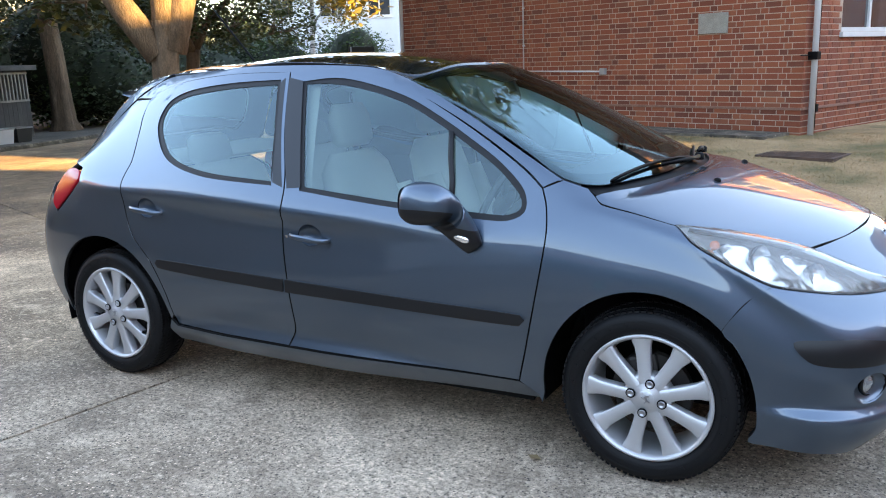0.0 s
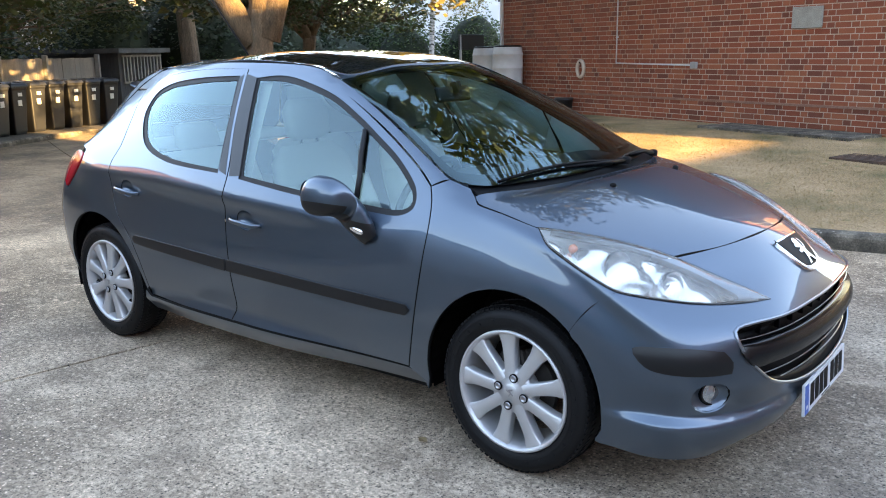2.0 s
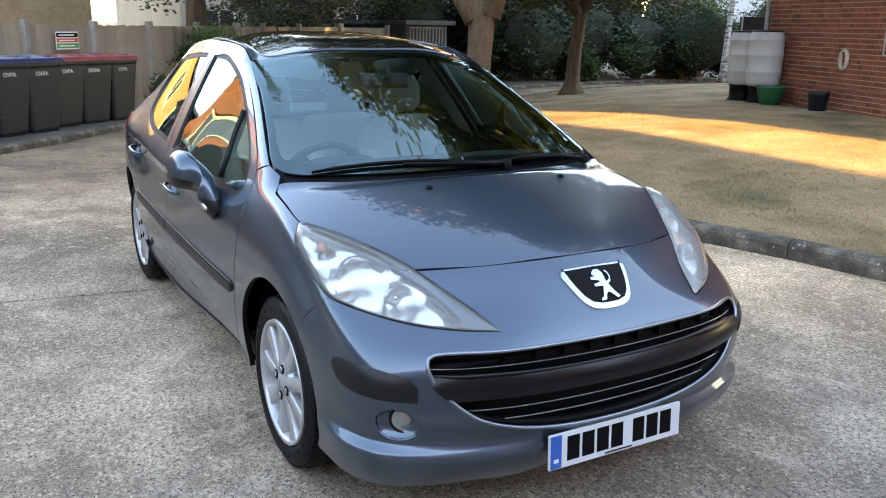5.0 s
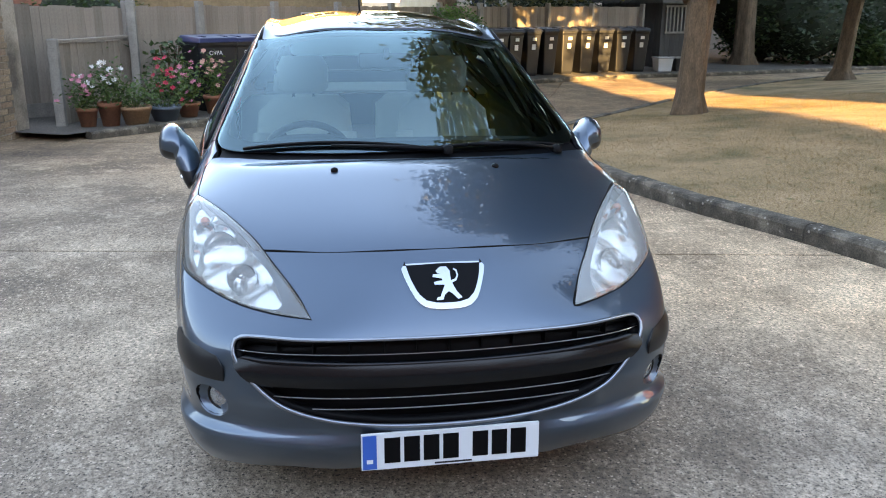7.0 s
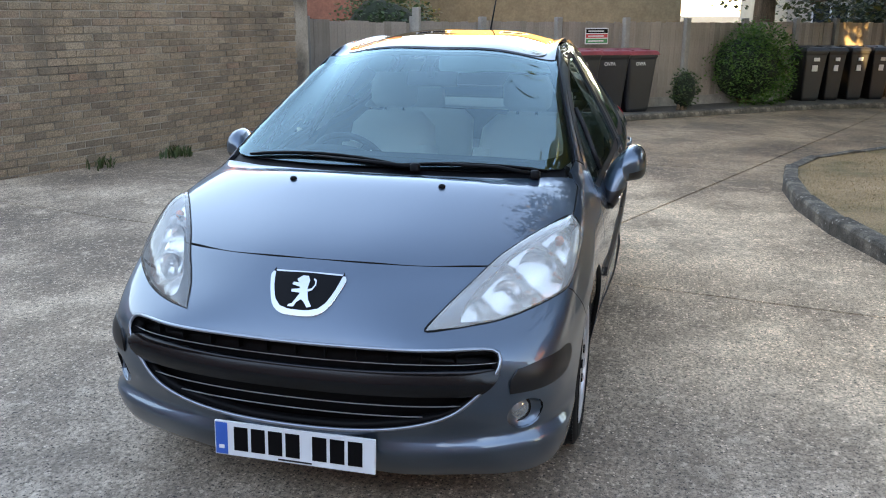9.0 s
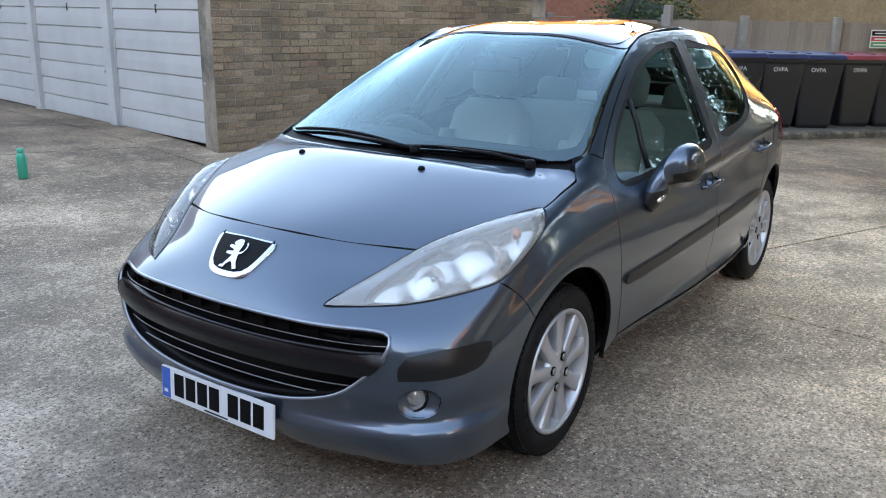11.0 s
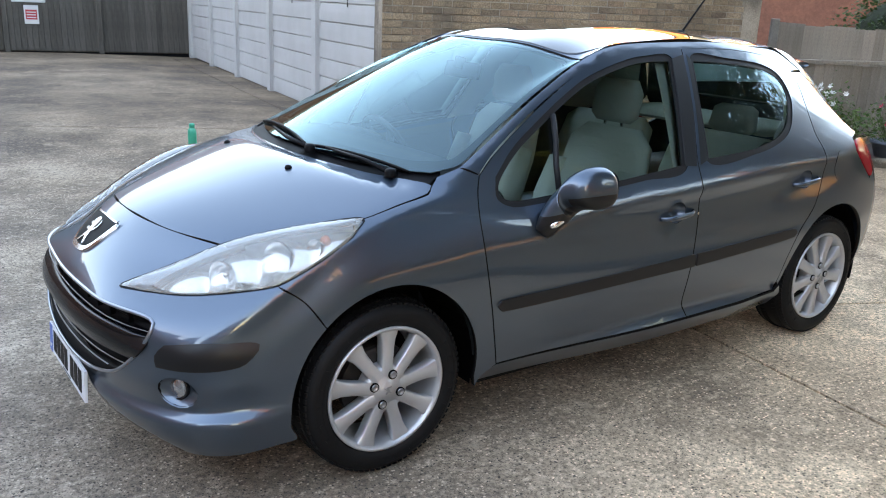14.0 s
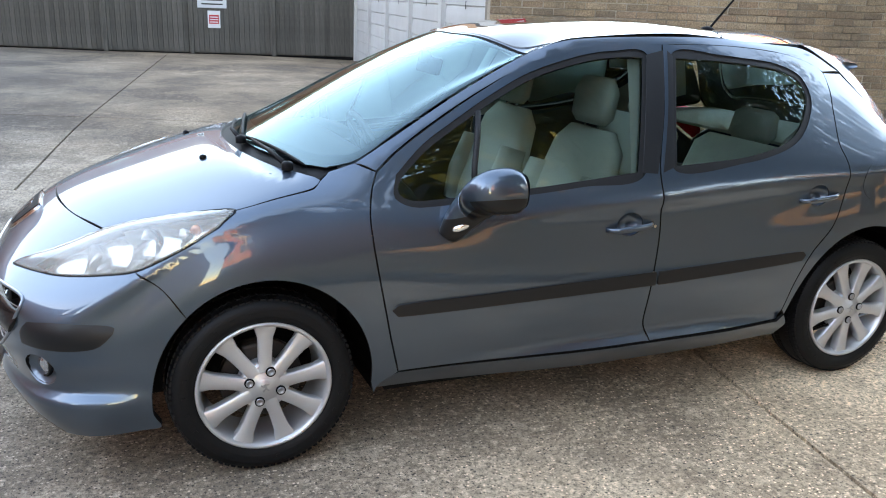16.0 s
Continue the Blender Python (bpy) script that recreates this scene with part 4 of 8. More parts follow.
def wheelie_bin(lid_material, body_material, bars=0):
    b = thing("wheelie_bin", "", "")
    bm = bmesh.new()
    rows = ((.0, .19, .24), (.06, .21, .26), (.80, .265, .315), (.92, .27, .33), (.96, .285, .345), (1.0, .285, .345))
    last = None
    for z, hx, hy in rows:
        ring = []
        for cx, cy in ((1, 1), (-1, 1), (-1, -1), (1, -1)):
            for t in range(4):
                a = math.atan2(cy, cx) - math.pi / 4 + t * math.pi / 6
                ring.append(bm.verts.new((cx * (hx - .05) + .05 * math.cos(a), cy * (hy - .05) + .05 * math.sin(a), z + (.0 if cx > 0 else 0))))
        if last:
            for k in range(16):
                bm.faces.new((last[k], last[(k + 1) % 16], ring[(k + 1) % 16], ring[k]))
        else:
            bm.faces.new(ring[::-1])
        last = ring
    bm.faces.new(last)
    part("body", bm, body_material, b)
    bm = bmesh.new()
    for x0, x1, z0, z1 in ((-.30, .32, 1.0, 1.03),):
        bmesh.ops.create_cube(bm, size=1, matrix=Matrix.Translation((.01, 0, 1.03)) @ Matrix.Diagonal((.62, .72, .07, 1)))
    for v in bm.verts:
        if v.co.z > 1.03:
            v.co.x *= .88
            v.co.y *= .88
            v.co.z += .03 if v.co.x < 0 else .0
    bmesh.ops.bevel(bm, geom=bm.edges[:], offset=.018, segments=2, affect="EDGES", profile=.5)
    lid = part("lid", bm, lid_material, b)
    part("lid_rib", boxes((-.2, .2, -.20, -.16, 1.07, 1.085), (-.2, .2, .16, .20, 1.07, 1.085)), lid_material, lid)
    bm = bmesh.new()
    tube(bm, [(-.31, -.24, .98), (-.36, -.24, .99), (-.36, .24, .99), (-.31, .24, .98)], .014, 8)
    part("handle", bm, body_material, b)
    for y in (-.27, .27):
        bm = bmesh.new()
        lathe(bm, [(.02, -.02), (.09, -.02), (.10, 0), (.09, .02), (.02, .02)], 24, "Y", (-.22, y, .10))
        part("bin_wheel", bm, M["rubber"], b)
    if not bars:
        word = bpy.data.curves.new("lettering", "FONT")
        word.body, word.size, word.extrude, word.align_x = "OVPA", .085, .001, "CENTER"
        tmp = new("lettering", word)
        me = bpy.data.meshes.new_from_object(tmp.evaluated_get(bpy.context.evaluated_depsgraph_get()))
        bpy.data.objects.remove(tmp)
        me.materials.clear()
        me.materials.append(M["white_plastic"])
        o = new("lettering", me)
        o.parent = b
        o.matrix_basis = Matrix.Translation((.278, -.06, .82)) @ Matrix.Rotation(radians(90), 4, "Z") @ Matrix.Rotation(radians(86), 4, "X")
    if bars:
        part("plain_bar", boxes((.245, .2725, -.08, .07, .60, .72)), M["white_plastic"], b)
        part("plain_bar", boxes((.262, .282, -.06, .10, .80, .87)), M["white_plastic"], b)
    return b


def place_bins(proto, spots, label, group, lift=.085, wide=1.0):
    for k, (x, y, turn) in enumerate(spots):
        m = Matrix.Translation((x, y, yard_z(x, y) + lift)) @ Matrix.Rotation(radians(turn), 4, "Z") @ Matrix.Diagonal((1, wide, 1, 1))
        if k == 0:
            proto.matrix_basis = m
            tagged(proto, label, "bin", group)
        else:
            copy_thing(proto, m)


BD = Vector((-.66, .75))
B0 = Vector((-9.05, -1.62))
blue = wheelie_bin(M["lid_blue"], M["bin_body"])
place_bins(blue, [(*(B0 + BD * .60 * k), 40 + random.uniform(-4, 4)) for k in range(3)], "dark wheelie bin with a blue lid", "bins by the fence")
red = wheelie_bin(M["lid_red"], M["bin_body"])
place_bins(red, [(-11.45 + .41 * k, .62 - .465 * k, 38 + random.uniform(-5, 5)) for k in range(3)], "dark wheelie bin with a red lid", "bins by the fence")
dark = wheelie_bin(M["bin_body"], M["bin_body"], 1)
place_bins(dark, [(-14.75, 4.05, 25), (-15.05, 4.52, 20), (-15.35, 5.02, 18), (-15.6, 5.52, 14), (-15.85, 6.06, 12), (-16.05, 6.6, 10), (-16.2, 7.12, 8), (-16.3, 7.62, 7), (-16.35, 8.12, 5)], "black wheelie bin with white markings", "bins along the back path", wide=.78)
# recycling boxes beside the last bin
for k, (x, y) in enumerate(((-16.35, 8.85), (-16.4, 9.35))):
    bm = bmesh.new()
    box(bm, -.2, .2, -.2, .2, 0, .34)
    for v in bm.verts:
        if v.co.z < .1:
            v.co.x *= .85
            v.co.y *= .85
    o = tagged(part("recycling_box", bm, M["pale_sign"] if k == 0 else M["bin_body"], None), "open plastic recycling box beside the bins", "box", "recycling boxes")
    o.matrix_basis = Matrix.Translation((x, y, yard_z(x, y) + .085))
    part("rim", boxes((-.215, .215, -.215, -.19, .32, .345), (-.215, .215, .19, .215, .32, .345), (-.215, -.19, -.19, .19, .32, .345), (.19, .215, -.19, .19, .32, .345)), M["grey_plastic"], o)

# ---- hut behind the big tree ----
hut = thing("garden_hut", "dark grey boarded hut with a flat roof", "hut")
ha, hb = Vector((-17.4, 9.2)), Vector((-17.75, 10.7))
planks(hut, ha, hb, lambda x, y: yard_z(x, y) + .08, 1.72, .15, M["hut_wood"], 70)
planks(hut, Vector((-20.2, 8.7)), ha, lambda x, y: yard_z(x, y) + .08, 1.72, .15, M["hut_wood"], 71)
bm = bmesh.new()
box(bm, -.15, (hb - ha).length + .15, -.2, 3.2, 1.52, 1.64, along(ha, hb))
part("roof", bm, M["felt"], hut)
bm = bmesh.new()
box(bm, .1, (hb - ha).length - .1, .1, 3.0, -.2, 1.52, along(ha, hb))
part("inner_walls", bm, M["hut_wood"], hut)
rail = part("slatted_panel", boxes((.1, 1.5, -.05, -.02, .75, .80), (.1, 1.5, -.05, -.02, 1.42, 1.47)), M["post"], hut)
rail.matrix_basis = along(ha, hb)
for k in range(12):
    part("slat", boxes((.12 + k * .12, .16 + k * .12, -.045, -.02, .8, 1.42)), M["post"], rail)

# ---- flower pots ----
def pot(r, h, material, rim=.02):
    bm = bmesh.new()
    lathe(bm, [(.001, .0), (r * .68, .0), (r * .93, h * .80), (r * 1.0, h * .80), (r * 1.04, h), (r * .94, h), (r * .90, h * .9), (.001, h * .88)], 28, "Z")
    return bm


def leaves(points, size, rnd, flat=.5):
    """Folded leaf quads at points: (verts, faces)."""
    v, f = [], []
    for p in points:
        s_ = size * rnd.uniform(.6, 1.3)
        m = Euler((rnd.uniform(-flat, flat) + rnd.choice((0, 0, math.pi)), rnd.uniform(-flat, flat), rnd.uniform(0, math.tau))).to_matrix()
        o = len(v)
        for q in ((0, 0, 0), (.5, .28, .06), (1, 0, -.05), (.5, -.28, .06)):
            w = m @ Vector(q) * s_
            v.append((p[0] + w.x, p[1] + w.y, p[2] + w.z))
        f += [(o, o + 1, o + 2), (o, o + 2, o + 3)]
    return v, f


def mesh_obj(name, v, f, material, parent=None, label="", kind=""):
    me = bpy.data.meshes.new(name)
    me.from_pydata(v, [], f)
    me.materials.append(material)
    o = new(name, me)
    o.parent = parent
    return tagged(o, label, kind=kind)


POTS = [(-7.05, -2.98, .13, .24, "terracotta", "pink"), (-7.12, -2.72, .15, .30, "terracotta", "white"), (-7.2, -2.42, .20, .24, "terracotta_pale", "none"), (-7.62, -2.12, .22, .20, "pot_blue", "red"), (-8.05, -1.86, .16, .20, "terracotta", "pink"), (-8.5, -1.55, .15, .26, "terracotta", "peach")]
for i, (x, y, r, h, m_, fl) in enumerate(POTS):
    rnd = random.Random(100 + i)
    o = tagged(part("flower_pot", pot(r, h, M[m_]), M[m_], None, smooth=True), {"terracotta": "terracotta pot with flowering plants", "terracotta_pale": "wide pale terracotta pot with dry stems", "pot_blue": "blue-grey tub of red and pink flowers"}[m_], "flower pot", "flower pots by the fence")
    o.matrix_basis = Matrix.Translation((x, y, yard_z(x, y) + .085))
    tall = rnd.uniform(.32, .55) if fl != "none" else .28
    pts = [(rnd.gauss(0, r * .75), rnd.gauss(0, r * .75), h + abs(rnd.gauss(tall * .45, tall * .3))) for _ in range(420)]
    v, f = leaves(pts, .062, rnd, .9)
    mesh_obj("foliage", v, f, M["leaf_bright"], o, kind="stuff")
    bm = bmesh.new()
    for _ in range(14):
        p = rnd.choice(pts)
        tube(bm, [(p[0] * .3, p[1] * .3, h * .9), (p[0] * .7, p[1] * .7, (h + p[2]) / 2), p], .004, 5)
    tagged(part("stems", bm, M["leaf_bright"], o), kind="stuff")
    if fl != "none":
        for k in range(18):
            p = max(rnd.sample(pts, 4), key=lambda q: q[2] + q[0])
            bm = bmesh.new()
            for j in range(6):
                a = j * math.tau / 6
                c = [bm.verts.new(q) for q in ((0, 0, 0), (.03 * math.cos(a - .4), .03 * math.sin(a - .4), .012), (.042 * math.cos(a), .042 * math.sin(a), .02), (.03 * math.cos(a + .4), .03 * math.sin(a + .4), .012))]
                bm.faces.new(c)
            q = part("flower", bm, M["flower_" + fl], o)
            q.matrix_basis = Matrix.Translation((p[0], p[1], p[2] + .02)) @ Euler((rnd.uniform(-.6, .6), rnd.uniform(.2, 1.2), 0)).to_matrix().to_4x4() @ Matrix.Diagonal((.95, .95, 1.2, 1))
# a tall leafy plant behind the pots
rnd = random.Random(7)
pts = [(rnd.gauss(0, .16), rnd.gauss(0, .16), rnd.uniform(.15, 1.0)) for _ in range(300)]
v, f = leaves(pts, .12, rnd, .9)
plant = mesh_obj("shrub", v, f, M["leaf_mid"], None, kind="")
tagged(plant, "leafy green shrub beside the bins", "shrub")
plant.matrix_basis = Matrix.Translation((-8.75, -2.15, yard_z(-8.7, -2.1) + .08))
bm = bmesh.new()
for k in range(7):
    a = k * .9
    tube(bm, [(0, 0, 0), (.06 * math.cos(a), .06 * math.sin(a), .5), (.14 * math.cos(a), .14 * math.sin(a), .95)], .008, 6)
part("stems", bm, M["bark"], plant)

# ---- water butts, tub and pot by the red wall ----
def at_wall(s_, out):
    p = RED_POSE @ Vector((s_, -out, 0))
    return p.x, p.y


for s_, out in ((.62, .36), (-.02, .38)):
    x, y = at_wall(s_, out)
    z = lawn_z(x, y)
    bm = bmesh.new()
    lathe(bm, [(.001, .30), (.24, .30), (.275, .36), (.285, .52), (.290, .53), (.290, .55), (.285, .56), (.29, .80), (.296, .81), (.296, .83), (.29, .84), (.285, 1.05), (.292, 1.06), (.292, 1.08), (.282, 1.09), (.26, 1.20), (.25, 1.22), (.001, 1.22)], 36, "Z")
    b = tagged(part("water_butt", bm, M["butt_white"], None, smooth=True), "grey-white plastic water butt on a black stand", "water butt", "water butts by the wall")
    b.matrix_basis = Matrix.Translation((x, y, z - .02))
    bm = bmesh.new()
    lathe(bm, [(.27, 0), (.27, .02), (.22, .06), (.22, .26), (.25, .30), (.001, .30)], 28, "Z")
    part("stand", bm, M["black"], b, smooth=True)
    bm = bmesh.new()
    lathe(bm, [(.001, 1.235), (.24, 1.23), (.262, 1.215), (.262, 1.20)], 32, "Z")
    part("lid", bm, M["black"], b, smooth=True)
    part("tap", boxes((-.29, -.22, -.03, .03, .33, .38), bevel=.008), M["white_plastic"], b)
x, y = at_wall(1.02, .42)
bm = bmesh.new()
lathe(bm, [(.001, 0), (.17, 0), (.235, .28), (.25, .29), (.25, .31), (.225, .30), (.16, .03), (.001, .03)], 32, "Z")
tub = tagged(part("garden_tub", bm, M["tub_green"], None, smooth=True), "green plastic garden tub on the grass", "tub")
tub.matrix_basis = Matrix.Translation((x, y, lawn_z(x, y)))
x, y = at_wall(2.20, .30)
bm = bmesh.new()
lathe(bm, [(.001, 0), (.13, 0), (.155, .25), (.165, .26), (.165, .30), (.15, .30), (.001, .28)], 28, "Z")
bp = tagged(part("plant_pot", bm, M["bin_body"], None, smooth=True), "empty black plastic plant pot by the wall", "pot")
bp.matrix_basis = Matrix.Translation((x, y, lawn_z(x, y)))
part("stone_slab", boxes((-.22, .22, -.22, .22, -.04, .012), bevel=.006), M["stone"], bp)
# road sign on a post beyond the house corner
sgn = thing("sign_post", "dark sign board on a thin post", "sign")
bm = bmesh.new()
tube(bm, [(0, 0, 0), (0, 0, 1.55)], .03, 10)
part("post", bm, M["grey_plastic"], sgn)
part("board", boxes((-.02, .02, -.05, .62, 1.18, 1.55), bevel=.006), M["trim"], sgn)
sgn.matrix_basis = Matrix.Translation((-10.2, 14.2, lawn_z(-10.2, 14.2))) @ Matrix.Rotation(radians(-35), 4, "Z")
# ---- trees, shrubs, grass ----
def leaf_cloud(name, centres, count, size, material, seed, parent=None, label="", kind="stuff", shell=.55, squash=.75, clump=.0):
    """Many small folded leaves round the centres (x, y, z, radius)."""
    rs = np.random.RandomState(seed)
    total = sum(c[3] ** 2 for c in centres)
    P = []
    for cx, cy, cz, r in centres:
        n = max(8, int(count * r * r / total))
        d = rs.normal(size=(n, 3))
        d /= np.linalg.norm(d, axis=1)[:, None]
        rad = r * (shell + (1 - shell) * rs.rand(n)) * (1 + .22 * rs.normal(size=n) * .6)
        q = d * rad[:, None]
        q[:, 2] *= squash
        P.append(q + (cx, cy, cz))
    P = np.concatenate(P)
    n = len(P)
    ang = rs.rand(n) * math.tau
    tilt = rs.normal(size=n) * .8
    s_ = size * (.6 + .8 * rs.rand(n))
    ux = np.stack([np.cos(ang), np.sin(ang), np.sin(tilt) * .7], 1)
    ux /= np.linalg.norm(ux, axis=1)[:, None]
    up = rs.normal(size=(n, 3)) * .55 + (0, 0, 1)
    vx = np.cross(up, ux)
    vx /= np.linalg.norm(vx, axis=1)[:, None] + 1e-9
    a = P
    b = P + (ux * .5 + vx * .32) * s_[:, None]
    c = P + ux * s_[:, None]
    d = P + (ux * .5 - vx * .32) * s_[:, None]
    V = np.stack([a, b, c, d], 1).reshape(-1, 3)
    i = np.arange(n) * 4
    F = np.concatenate([np.stack([i, i + 1, i + 2], 1), np.stack([i, i + 2, i + 3], 1)])
    me = bpy.data.meshes.new(name)
    me.vertices.add(len(V))
    me.vertices.foreach_set("co", V.ravel())
    me.loops.add(len(F) * 3)
    me.loops.foreach_set("vertex_index", F.ravel().astype(np.int32))
    me.polygons.add(len(F))
    me.polygons.foreach_set("loop_start", np.arange(len(F)) * 3)
    me.update(calc_edges=True)
    me.materials.append(material)
    o = new(name, me)
    o.parent = parent
    return tagged(o, label, kind=kind)


def tree(name, at, trunk, limbs, crown, count, leaf, bark, material, label, seed):
    """trunk: (heights and offsets, radii); limbs: polylines with radii; crown: (x, y, z, r) about the foot."""
    t = thing(name, label, "tree")
    rnd = random.Random(seed)
    bm = bmesh.new()
    pts, rad = trunk
    dense, dr = [], []
    for k in range(len(pts) - 1):
        for j in range(4):
            f = j / 4
            dense.append(Vector(pts[k]).lerp(Vector(pts[k + 1]), f))
            dr.append(rad[k] + (rad[k + 1] - rad[k]) * f)
    dense.append(Vector(pts[-1]))
    dr.append(rad[-1])
    rings = tube(bm, dense, dr, 22)
    for ring, r in zip(rings, dr):
        for k, v in enumerate(ring):
            a = k * math.tau / 22
            f = 1 + .10 * math.sin(a * 5 + seed) * (1 + .4 * math.sin(v.co.z * 1.7)) + .06 * math.sin(a * 9 + v.co.z * 2.2 + seed)
            if v.co.z < .35:
                f *= 1 + .35 * (1 - v.co.z / .35) * (0.5 + .5 * math.sin(a * 4 + seed))
            c = sum((q.co for q in ring), Vector()) / len(ring)
            if k == 0:
                centre = c.copy()
            v.co = centre + (v.co - centre) * f
    part("trunk", bm, bark, t, smooth=True)
    for pts, rad in limbs:
        bm = bmesh.new()
        tube(bm, pts, rad, 12)
        part("limb", bm, bark, t, smooth=True)
    bm = bmesh.new()
    for cx, cy, cz, r in crown:
        for _ in range(5):
            e = Vector((rnd.gauss(0, 1), rnd.gauss(0, 1), rnd.gauss(.1, .6))).normalized() * r * .9
            base = Vector((cx, cy, cz)) * .8 + Vector((0, 0, cz * .12))
            tube(bm, [base, Vector((cx, cy, cz)) + e * .5, Vector((cx, cy, cz)) + e], [.03, .016, .006], 5)
    tagged(part("twigs", bm, bark, t), kind="stuff")
    leaf_cloud("crown", crown, count, leaf, material, seed, t)
    t.matrix_basis = Matrix.Translation(at)
    return t


ax, ay = -7.05, 5.12
tree("maple_tree", (ax, ay, lawn_z(ax, ay) - .05),
     ([(0, 0, 0), (.0, .0, .35), (.02, .02, 1.1), (.05, .03, 1.7), (.06, .05, 2.1)], [.23, .185, .17, .18, .16]),
     [([(-.02, -.02, 1.65), (-.38, -.30, 2.35), (-1.0, -.7, 3.6), (-1.7, -.9, 5.8)], [.19, .17, .12, .05]), ([(.10, .10, 1.7), (.22, .28, 2.4), (.8, .5, 4.2), (1.3, .4, 6.2)], [.20, .17, .12, .05]), ([(.06, .05, 1.9), (.02, .1, 2.8), (.1, .5, 5.0), (.0, .6, 7.0)], [.17, .14, .09, .04])],
     [(-1.6, -.9, 5.0, 1.5), (1.2, .4, 5.4, 1.7), (0, .4, 6.6, 1.9), (-1.9, .9, 5.6, 1.5), (1.6, -1.3, 5.2, 1.4), (2.5, .6, 6.3, 1.5), (.6, -1.7, 6.3, 1.5), (-.8, 2.0, 5.2, 1.4), (2.2, 1.9, 5.0, 1.2), (-3.0, -.2, 4.6, 1.1), (-2.7, -2.6, 2.95, 1.0), (-2.2, -1.1, 3.2, 1.0), (-1.3, .4, 3.3, .9), (-4.9, 2.6, 2.9, 1.0), (-3.6, -2.2, 2.8, .9), (-5.4, -1.2, 2.75, 1.0), (-4.2, -3.4, 3.0, 1.0), (-3.2, -1.0, 6.2, 2.0), (-4.6, 1.2, 5.6, 2.1), (-3.0, 2.6, 6.6, 2.1), (-.8, -3.0, 5.6, 1.8), (-5.4, -2.6, 5.0, 1.8), (2.6, -2.2, 7.0, 1.8), (-6.6, .6, 6.6, 2.1), (3.4, 1.5, 7.4, 1.8), (.5, 3.0, 7.4, 2.0), (-1.5, -.2, 8.4, 2.2), (3.2, -.2, 6.6, 1.9), (4.4, .8, 7.6, 1.9), (2.8, -1.8, 8.2, 1.8), (4.6, -1.0, 6.2, 1.5), (1.5, 1.0, 8.6, 2.0), (5.6, 0, 7.0, 1.6), (5.6, 1.9, 6.0, 1.7), (2.8, -.6, 5.0, 1.5), (4.0, .4, 5.4, 1.6), (3.2, 1.4, 4.6, 1.2)],
     70000, .17, M["bark"], M["leaf"], "broad maple tree with a forked trunk on the lawn", 11)
# a low bough; the sun's yellow is put into its leaf colour
leaf_cloud("crown", [(2.25, 1.55, 2.25, .36), (1.8, 1.5, 2.55, .45), (2.75, 1.3, 2.6, .42), (1.4, 1.5, 2.9, .5), (2.4, 1.0, 2.8, .4)], 800, .13, M["leaf_yellow"], 81, bpy.data.objects["maple_tree"], "leaves with the sun's yellow put into their colour")
bm = bmesh.new()
tube(bm, [(.15, .2, 3.0), (.7, 1.0, 3.4), (1.5, 1.5, 3.0), (2.2, 1.55, 2.4)], [.08, .06, .03, .008], 8)
part("limb", bm, M["bark"], bpy.data.objects["maple_tree"], smooth=True)
bx_, by_ = -13.0, 11.55
tree("lawn_tree", (bx_, by_, lawn_z(bx_, by_) - .05),
     ([(0, 0, 0), (.02, 0, .3), (.05, .05, 1.2), (.12, .1, 2.0)], [.30, .17, .15, .15]),
     [([(.1, .1, 1.9), (-.5, -.3, 2.6), (-1.3, -.8, 3.3)], [.11, .08, .03]), ([(.12, .1, 1.95), (.5, .3, 2.7), (1.2, .9, 3.5)], [.12, .08, .03]), ([(.12, .1, 1.9), (.3, -.5, 2.6), (.9, -1.2, 3.1)], [.10, .07, .03]), ([(.1, .1, 2.0), (.0, .3, 3.0), (-.2, .6, 4.0)], [.11, .08, .03])],
     [(-1.3, -.8, 3.4, 1.1), (1.2, .9, 3.7, 1.2), (.9, -1.2, 3.3, 1.0), (-.2, .6, 4.2, 1.4), (-.4, -.2, 3.2, 1.0), (-1.0, -.6, 2.5, .7), (1.1, .6, 2.6, .8), (.2, 1.4, 2.5, .8), (-.6, 1.0, 2.7, .9), (.8, -1.0, 2.6, .7), (1.8, 1.6, 2.5, .8), (-1.8, .2, 2.6, .8)],
     15000, .11, M["bark"], M["leaf"], "small spreading tree at the far side of the lawn", 12)
cx_, cy_ = -18.5, 12.2
tree("path_tree", (cx_, cy_, yard_z(cx_, cy_)),
     ([(0, 0, 0), (.02, 0, .4), (-.08, .03, 1.5), (-.22, .05, 2.8), (-.3, .1, 3.6)], [.38, .29, .25, .24, .20]),
     [([(-.25, .05, 2.9), (.4, -.6, 3.8), (.9, -1.2, 4.6)], [.12, .08, .03]), ([(-.28, .1, 3.2), (-.9, .7, 4.3), (-1.4, 1.2, 5.2)], [.12, .08, .03])],
     [(.9, -1.2, 4.2, 1.5), (-1.2, 1.0, 4.9, 1.7), (-.2, -.2, 5.4, 1.8), (.6, 1.2, 3.9, 1.2), (-.6, -2.2, 3.5, 1.3), (-.2, -3.6, 3.2, 1.2), (-.5, 2.4, 3.9, 1.3)],
     10000, .13, M["bark"], M["leaf"], "leaning tree beside the back path", 13)
